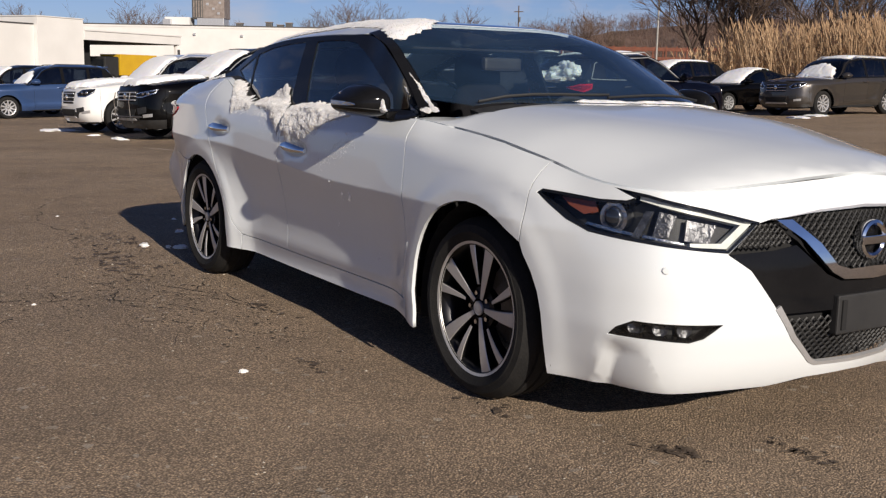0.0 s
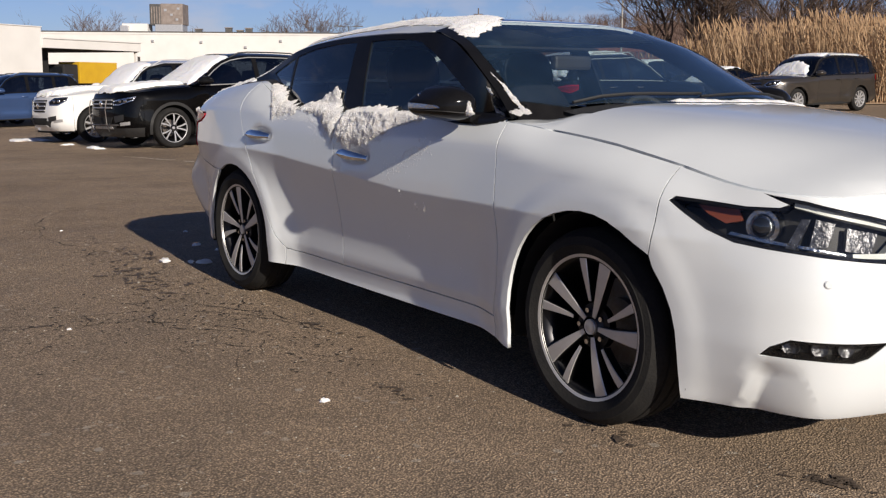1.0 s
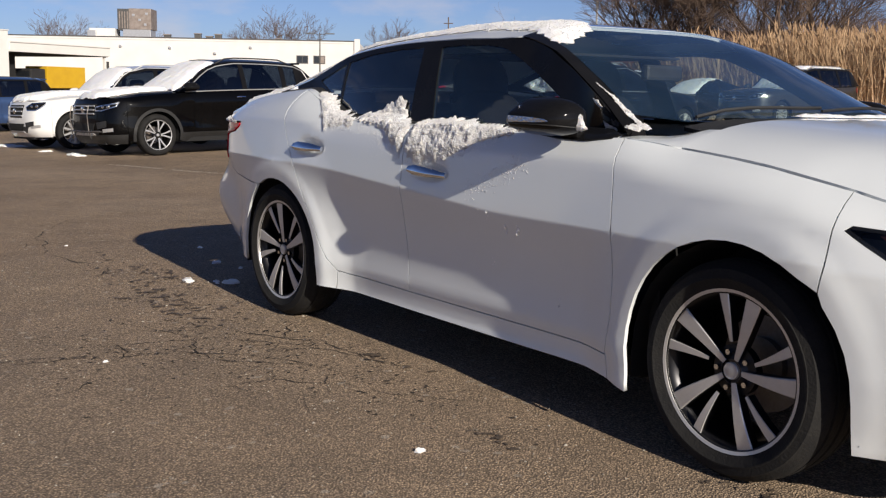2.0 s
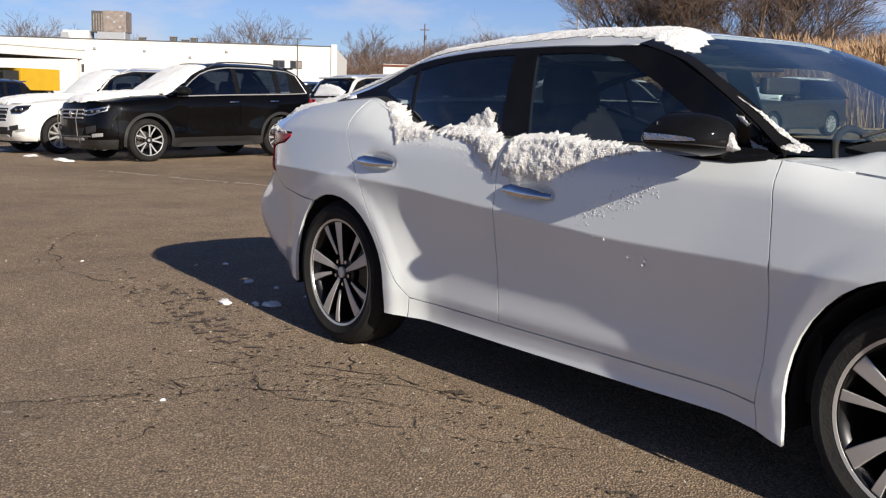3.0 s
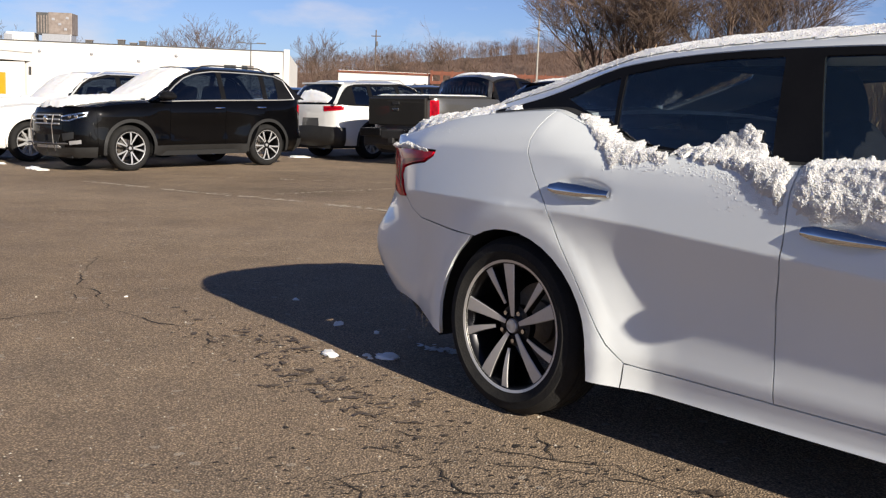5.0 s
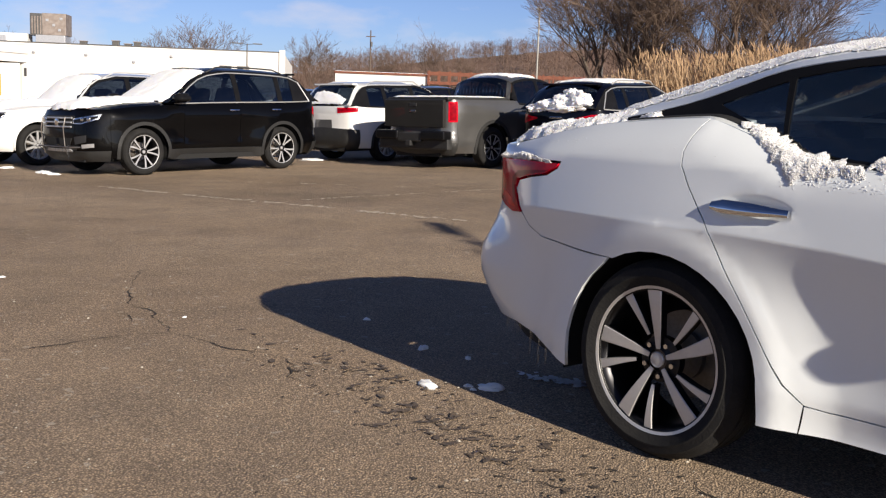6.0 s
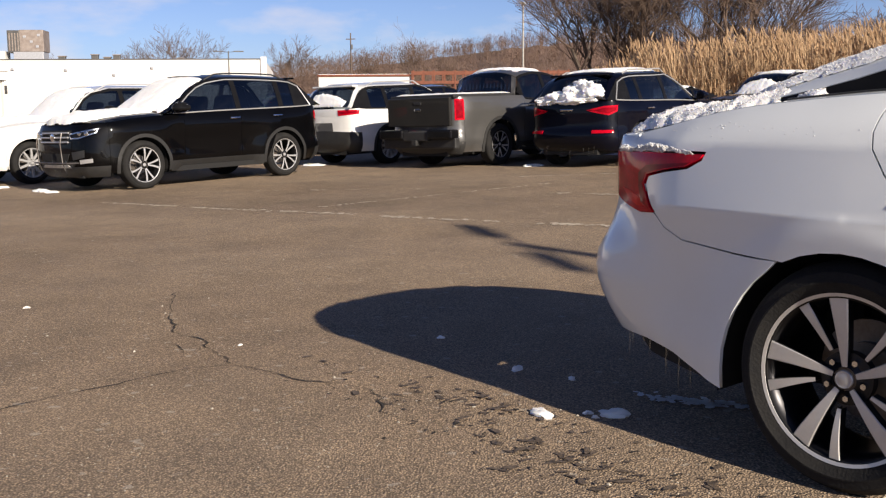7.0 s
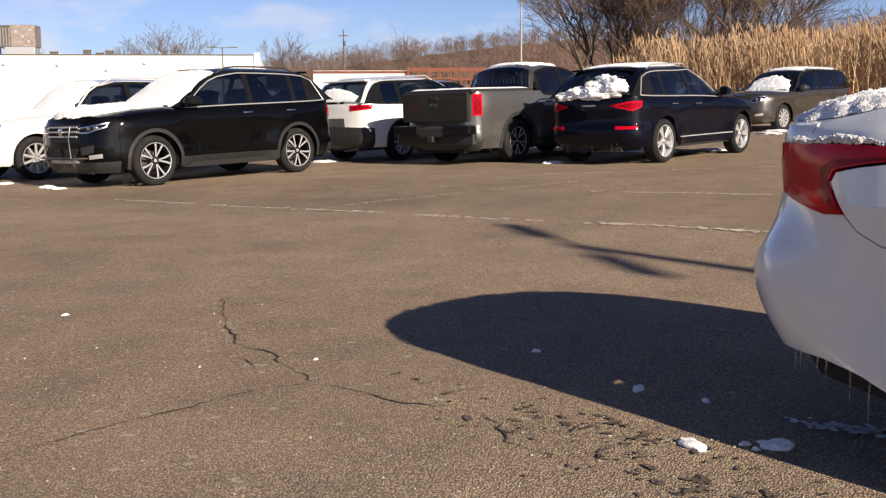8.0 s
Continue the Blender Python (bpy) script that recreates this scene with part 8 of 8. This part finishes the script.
def snow_blob(x, y, z, rx, ry, rz, seed, label):
    """A clinging lump of snow with a broken surface."""
    bm = bmesh.new()
    bmesh.ops.create_icosphere(bm, subdivisions=4, radius=1.0)
    for v in bm.verts:
        k = 0.9 + 0.40 * noise.noise(v.co * 1.6 + Vector((seed, 0, 0))) + 0.22 * noise.noise(v.co * 5 + Vector((seed, 3, 0))) + 0.10 * noise.noise(v.co * 13 + Vector((seed, 3, 7)))
        v.co = Vector((v.co.x * rx, v.co.y * ry, v.co.z * rz)) * k
    return tagged(part("snow_clump", bm, SNOW, m=pose(x, y, z), smooth=True), label, "snow")


snow_blob(-0.22, -0.66, 1.125, 0.06, 0.035, 0.028, 11, "snow clump at the foot of a rear pillar")


def icicles(places, label, longest, seed, girth=1.0):
    rnd = random.Random(seed)
    for x, y, z in places:
        L = longest * rnd.uniform(0.35, 1.0)
        ob = part("icicle", tube([(x, y, z), (x + rnd.uniform(-0.003, 0.003), y, z - L * 0.5), (x, y, z - L)], [0.004 * girth, 0.0028 * girth, 0.0008], 6), ICE, smooth=True)
        tagged(ob, label, "icicle", "icicles")


icicles([(*M.side(u, 0.30, -0.01)[:2], z) for u, z in ((-0.55, 0.28), (-0.62, 0.29), (-0.70, 0.30), (-0.80, 0.31), (-0.84, 0.315), (-0.93, 0.32), (-0.99, 0.325))], "thin icicle under the rear bumper of a white saloon", 0.15, 7)


def ground_snow(x, y, r, h, seed, label="clod of dirty snow lying on asphalt"):
    rnd = random.Random(seed)
    bm = bmesh.new()
    bmesh.ops.create_icosphere(bm, subdivisions=3, radius=1.0)
    a = rnd.uniform(0, 3.1)
    for v in bm.verts:
        k = 1 + 0.45 * noise.noise(v.co * 1.7 + Vector((seed, 0, 0))) + 0.22 * noise.noise(v.co * 5 + Vector((seed, 3, 0)))
        p = v.co * k
        v.co = Vector((p.x * r, p.y * r * rnd.uniform(0.55, 0.6), max(p.z, -0.05) * h))
    part_ = part("snow_clod", bm, SNOW, m=pose(x, y, ground_z(x, y), 0, 0, math.degrees(a)), smooth=True)
    return tagged(part_, label, "snow")



HEAP = parked(-10.5, 10.85, 96)
for i, (a, b, c, ra, rb, rc) in enumerate(((-0.79, -0.42, 1.26, 0.15, 0.24, 0.17), (-0.78, -0.05, 1.23, 0.16, 0.26, 0.15), (-0.80, 0.30, 1.18, 0.15, 0.22, 0.12), (-0.72, -0.22, 1.36, 0.13, 0.22, 0.12), (-0.84, -0.15, 1.13, 0.14, 0.42, 0.08), (-0.82, 0.52, 1.13, 0.12, 0.16, 0.08))):
    lump = snow_blob(0, 0, 0, ra, rb, rc, 40 + 3 * i, "lumpy snow heaped against a rear window")
    lump.matrix_basis = HEAP @ pose(a, b, c)
# ---- marks and litter on the asphalt ----
crack([(-4.84, 0.50), (-4.46, 0.50), (-4.15, 0.51)], 0.020, 1, 0.03)
crack([(-6.0, 0.69), (-5.63, 0.44), (-5.29, 0.44)], 0.018, 16, 0.03)
crack([(-4.55, -0.44), (-4.45, -0.56), (-3.99, -0.85), (-3.45, -1.10), (-3.26, -1.15), (-3.09, -1.13), (-3.02, -1.20), (-2.78, -1.25), (-2.59, -1.29)], 0.026, 2, 0.04)
crack([(-2.56, -1.31), (-2.42, -1.26), (-2.26, -1.25), (-2.11, -1.24), (-1.97, -1.15), (-1.82, -1.15), (-1.70, -1.18), (-1.55, -1.29), (-1.40, -1.30), (-1.26, -1.29)], 0.022, 17, 0.03)
crack([(-2.45, -3.0), (-2.48, -2.54), (-2.57, -2.42), (-2.60, -2.20), (-2.62, -2.05), (-2.62, -1.90), (-2.63, -1.76), (-2.64, -1.60), (-2.64, -1.47), (-2.57, -1.31)], 0.020, 3, 0.022)
crack([(-3.3, -1.1), (-3.2, -1.28), (-2.95, -1.33)], 0.014, 4, 0.04)
crack([(0.15, -2.64), (0.18, -2.47), (0.25, -2.21), (0.32, -2.01), (0.34, -1.87)], 0.018, 5, 0.04)
crack([(0.1, -1.97), (0.18, -1.89), (0.25, -1.67), (0.3, -1.37), (0.53, -1.2), (0.73, -1.07), (0.95, -1.0)], 0.020, 6, 0.04)
crack([(0.26, -1.44), (0.47, -1.55), (0.68, -1.53), (0.83, -1.4), (0.95, -1.26)], 0.018, 7, 0.04)
crack([(0.12, -0.86), (0.47, -1.12), (0.63, -1.0), (0.92, -1.0), (1.25, -0.93)], 0.020, 8, 0.04)
crack([(-0.17, -1.43), (0.0, -1.34), (0.16, -1.27), (0.48, -1.12), (0.51, -0.90), (0.5, -0.72)], 0.018, 9, 0.04)
crack([(0.31, -2.29), (0.35, -2.03), (0.46, -1.64), (0.74, -1.35), (1.07, -1.21)], 0.018, 10, 0.04)
crack([(1.0, -2.68), (0.87, -2.44), (0.82, -2.21), (0.64, -1.97)], 0.018, 11, 0.04)
crack([(-0.38, -1.71), (-0.08, -1.58), (0.26, -1.44)], 0.014, 12, 0.04)
crack([(1.0, -1.56), (1.25, -1.31), (1.5, -1.21), (1.78, -0.98)], 0.014, 13, 0.04)
crack([(-8.6, 0.3), (-7.7, 0.9), (-6.8, 1.3)], 0.022, 14, 0.06)
crack([(-9.6, 8.1), (-8.5, 8.8), (-7.0, 9.6), (-5.2, 10.3)], 0.02, 15, 0.06)
rnd_ = random.Random(77)
for i in range(16):
    a, b = rnd_.uniform(-0.3, 1.4), rnd_.uniform(-2.0, -1.05)
    t = rnd_.uniform(0, 6.28)
    L = rnd_.uniform(0.12, 0.32)
    crack([(a, b), (a + L * math.cos(t), b + L * math.sin(t) * 0.7), (a + 1.7 * L * math.cos(t + 0.5), b + 1.7 * L * math.sin(t + 0.5) * 0.7)], 0.011, 100 + i, 0.03)


def flecks(name, label, mat, spots, seed, height=0.003, lo=0.01, hi=0.05, category="stain", stretch=1.6):
    """Many flat ragged patches scattered over the ground."""
    rnd = random.Random(seed)
    verts, faces = [], []
    for i, (x, y, k) in enumerate(spots):
        r = rnd.uniform(lo, hi) * k
        a0, n, base = rnd.uniform(0, 6.28), 9, len(verts)
        c, s = math.cos(a0), math.sin(a0)
        for j in range(n):
            t = 2 * math.pi * j / n
            q = r * rnd.uniform(0.45, 1.15)
            u, v = q * math.cos(t) * stretch, q * math.sin(t)
            px, py = x + u * c - v * s, y + u * s + v * c
            verts.append((px, py, ground_z(px, py) + height + 0.0008 * (i % 5)))
        faces.append(tuple(range(base, base + n)))
    mesh = bpy.data.meshes.new(name)
    mesh.from_pydata(verts, [], faces)
    return tagged(linked(name, mesh, mat), label, category, kind="stuff")


def scatter(n, x, y, sx, sy, seed, k=1.0):
    rnd = random.Random(seed)
    return [(rnd.gauss(x, sx), rnd.gauss(y, sy), k * rnd.uniform(0.4, 1.2)) for _ in range(n)]


flecks("damp_spots", "dark damp spots of melted snow on asphalt", DAMP, scatter(60, -1.5, -0.97, 0.34, 0.06, 1) + scatter(80, -0.85, -1.18, 0.34, 0.13, 2) + scatter(60, -0.45, -1.26, 0.28, 0.10, 3)
       + scatter(18, 2.1, -1.2, 0.08, 0.03, 4) + scatter(14, 2.88, -0.9, 0.08, 0.03, 5) + scatter(24, 1.05, -0.94, 0.18, 0.05, 6) + scatter(30, 3.6, -0.64, 0.06, 0.03, 7) + scatter(30, 3.81, -0.30, 0.08, 0.03, 8), 9, 0.0035, 0.004, 0.018, "stain", 2.2)
flecks("crack_dirt", "dark dirt and grit gathered along pavement cracks", TAR, scatter(420, 0.5, -1.35, 0.42, 0.28, 31) + scatter(160, 0.35, -2.0, 0.35, 0.3, 32) + scatter(160, 1.3, -1.15, 0.4, 0.12, 33) + scatter(200, -1.2, -1.15, 0.6, 0.12, 34), 35, 0.003, 0.002, 0.009, "dirt", 1.8)
rnd_ = random.Random(19)


def line_spots(x0, y0, x1, y1, n, k=1.0):
    """Places along a worn line, with gaps."""
    spots = []
    for _ in range(n):
        t = rnd_.random()
        if noise.noise(Vector((t * 9, x0, y0))) < -0.22:
            continue
        spots.append((x0 + (x1 - x0) * t + rnd_.gauss(0, 0.02), y0 + (y1 - y0) * t + rnd_.gauss(0, 0.03) + 0.03 * math.sin(19 * t), k * rnd_.uniform(0.3, 1)))
    return spots


flecks("worn_parking_line", "worn pale seam and paint line across a car park", WORN_LINE, line_spots(-12.3, 2.4, -2.0, 4.27, 620) + line_spots(-8.7, 3.6, -8.45, 7.4, 150, 0.8) + line_spots(-7.4, 6.15, -4.2, 7.0, 260, 0.9)
       + line_spots(-9.9, 8.0, -6.6, 11.5, 260, 0.8) + line_spots(-12.6, 4.0, -9.0, 6.3, 120, 0.7), 20, 0.005, 0.008, 0.05, "line")
flecks("frost_streak", "streak of frost crystals on shaded asphalt", SNOW, [(-1.0 + 0.34 * t + rnd_.gauss(0, 0.03), -0.45 + 0.16 * t + rnd_.gauss(0, 0.02), 0.7) for t in (rnd_.random() for _ in range(110))], 22, 0.004, 0.008, 0.03, "frost")


def pebbles():
    """Loose pale grit strewn over the asphalt."""
    rnd = random.Random(31)
    verts, faces = [], []
    for _ in range(2600):
        near = rnd.random()
        x, y = (rnd.uniform(-4, 4.6), rnd.uniform(-2.9, -0.6)) if near < 0.75 else (rnd.uniform(-9, -1), rnd.uniform(-2.5, 3.5))
        r = rnd.uniform(0.002, 0.0045) * (2.0 if rnd.random() < 0.03 else 1)
        k, z = len(verts), ground_z(x, y)
        a = rnd.uniform(0, 6.28)
        for j in range(4):
            t = a + j * math.pi / 2
            verts.append((x + r * math.cos(t) * rnd.uniform(0.7, 1.4), y + r * math.sin(t) * rnd.uniform(0.7, 1.4), z + 0.001))
        verts.append((x, y, z + r * rnd.uniform(0.7, 1.2)))
        faces += [(k + j, k + (j + 1) % 4, k + 4) for j in range(4)]
    mesh = bpy.data.meshes.new("loose_grit")
    mesh.from_pydata(verts, [], faces)
    tagged(linked("loose_grit", mesh, GRIT), "pale loose grit scattered over asphalt", "grit", kind="stuff")


GRIT = material("pale_grit", (0.55, 0.50, 0.42), (0.30, 0.26, 0.21), scale=3, rough=0.9)
pebbles()
for i, (x, y, r, h) in enumerate(((-1.12, -0.90, 0.055, 0.02), (-0.93, -0.72, 0.062, 0.022), (-2.33, -0.29, 0.018, 0.012), (-1.64, -0.48, 0.035, 0.016), (-1.37, -0.44, 0.024, 0.012), (-1.01, -0.77, 0.018, 0.012), (-0.96, -0.79, 0.014, 0.010), (2.08, -1.49, 0.020, 0.014), (-2.9, -1.06, 0.013, 0.008), (-4.7, -1.38, 0.02, 0.01), (0.45, -1.94, 0.013, 0.008))):
    ground_snow(x, y, r, h, i + 2)
for i, (x, y, r, h) in enumerate(((-16.3, 9.0, 0.28, 0.04), (-11.4, 10.2, 0.22, 0.04), (-15.3, 2.95, 0.20, 0.04), (-16.9, 2.9, 0.13, 0.03), (-19.6, 2.85, 0.40, 0.05), (-14.8, 2.9, 0.10, 0.03), (-11.8, 13.6, 0.5, 0.05), (-10.9, 14.4, 0.35, 0.04), (-13.9, 21.6, 0.5, 0.06), (-14.6, 23.2, 0.6, 0.06), (-20.4, 2.7, 0.25, 0.04))):
    ground_snow(x, y, r, h, 60 + i, "patch of old snow beside parked cars")


def car_icicles(x, y, ahead, far_, half, n, z, seed):
    """Icicles under a parked car's bumper, far_ ahead of its rear axle."""
    rn, m = random.Random(seed), parked(x, y, ahead)
    spots = [m @ Vector((far_ + rn.uniform(-0.02, 0.02), rn.uniform(-half, half), z)) for _ in range(n)]
    icicles([tuple(p) for p in spots], "icicle hanging from the bumper of a parked car", 0.36, seed, 2.4)


car_icicles(-10.5, 10.85, 96, -0.86, 0.6, 9, 0.42, 3)
car_icicles(-15.15, 6.75, 276, 3.84, 0.5, 9, 0.50, 5)
car_icicles(-15.15, 6.75, 276, -0.98, 0.6, 6, 0.40, 8)
car_icicles(-18.65, 6.47, 276, 3.70, 0.5, 5, 0.34, 9)
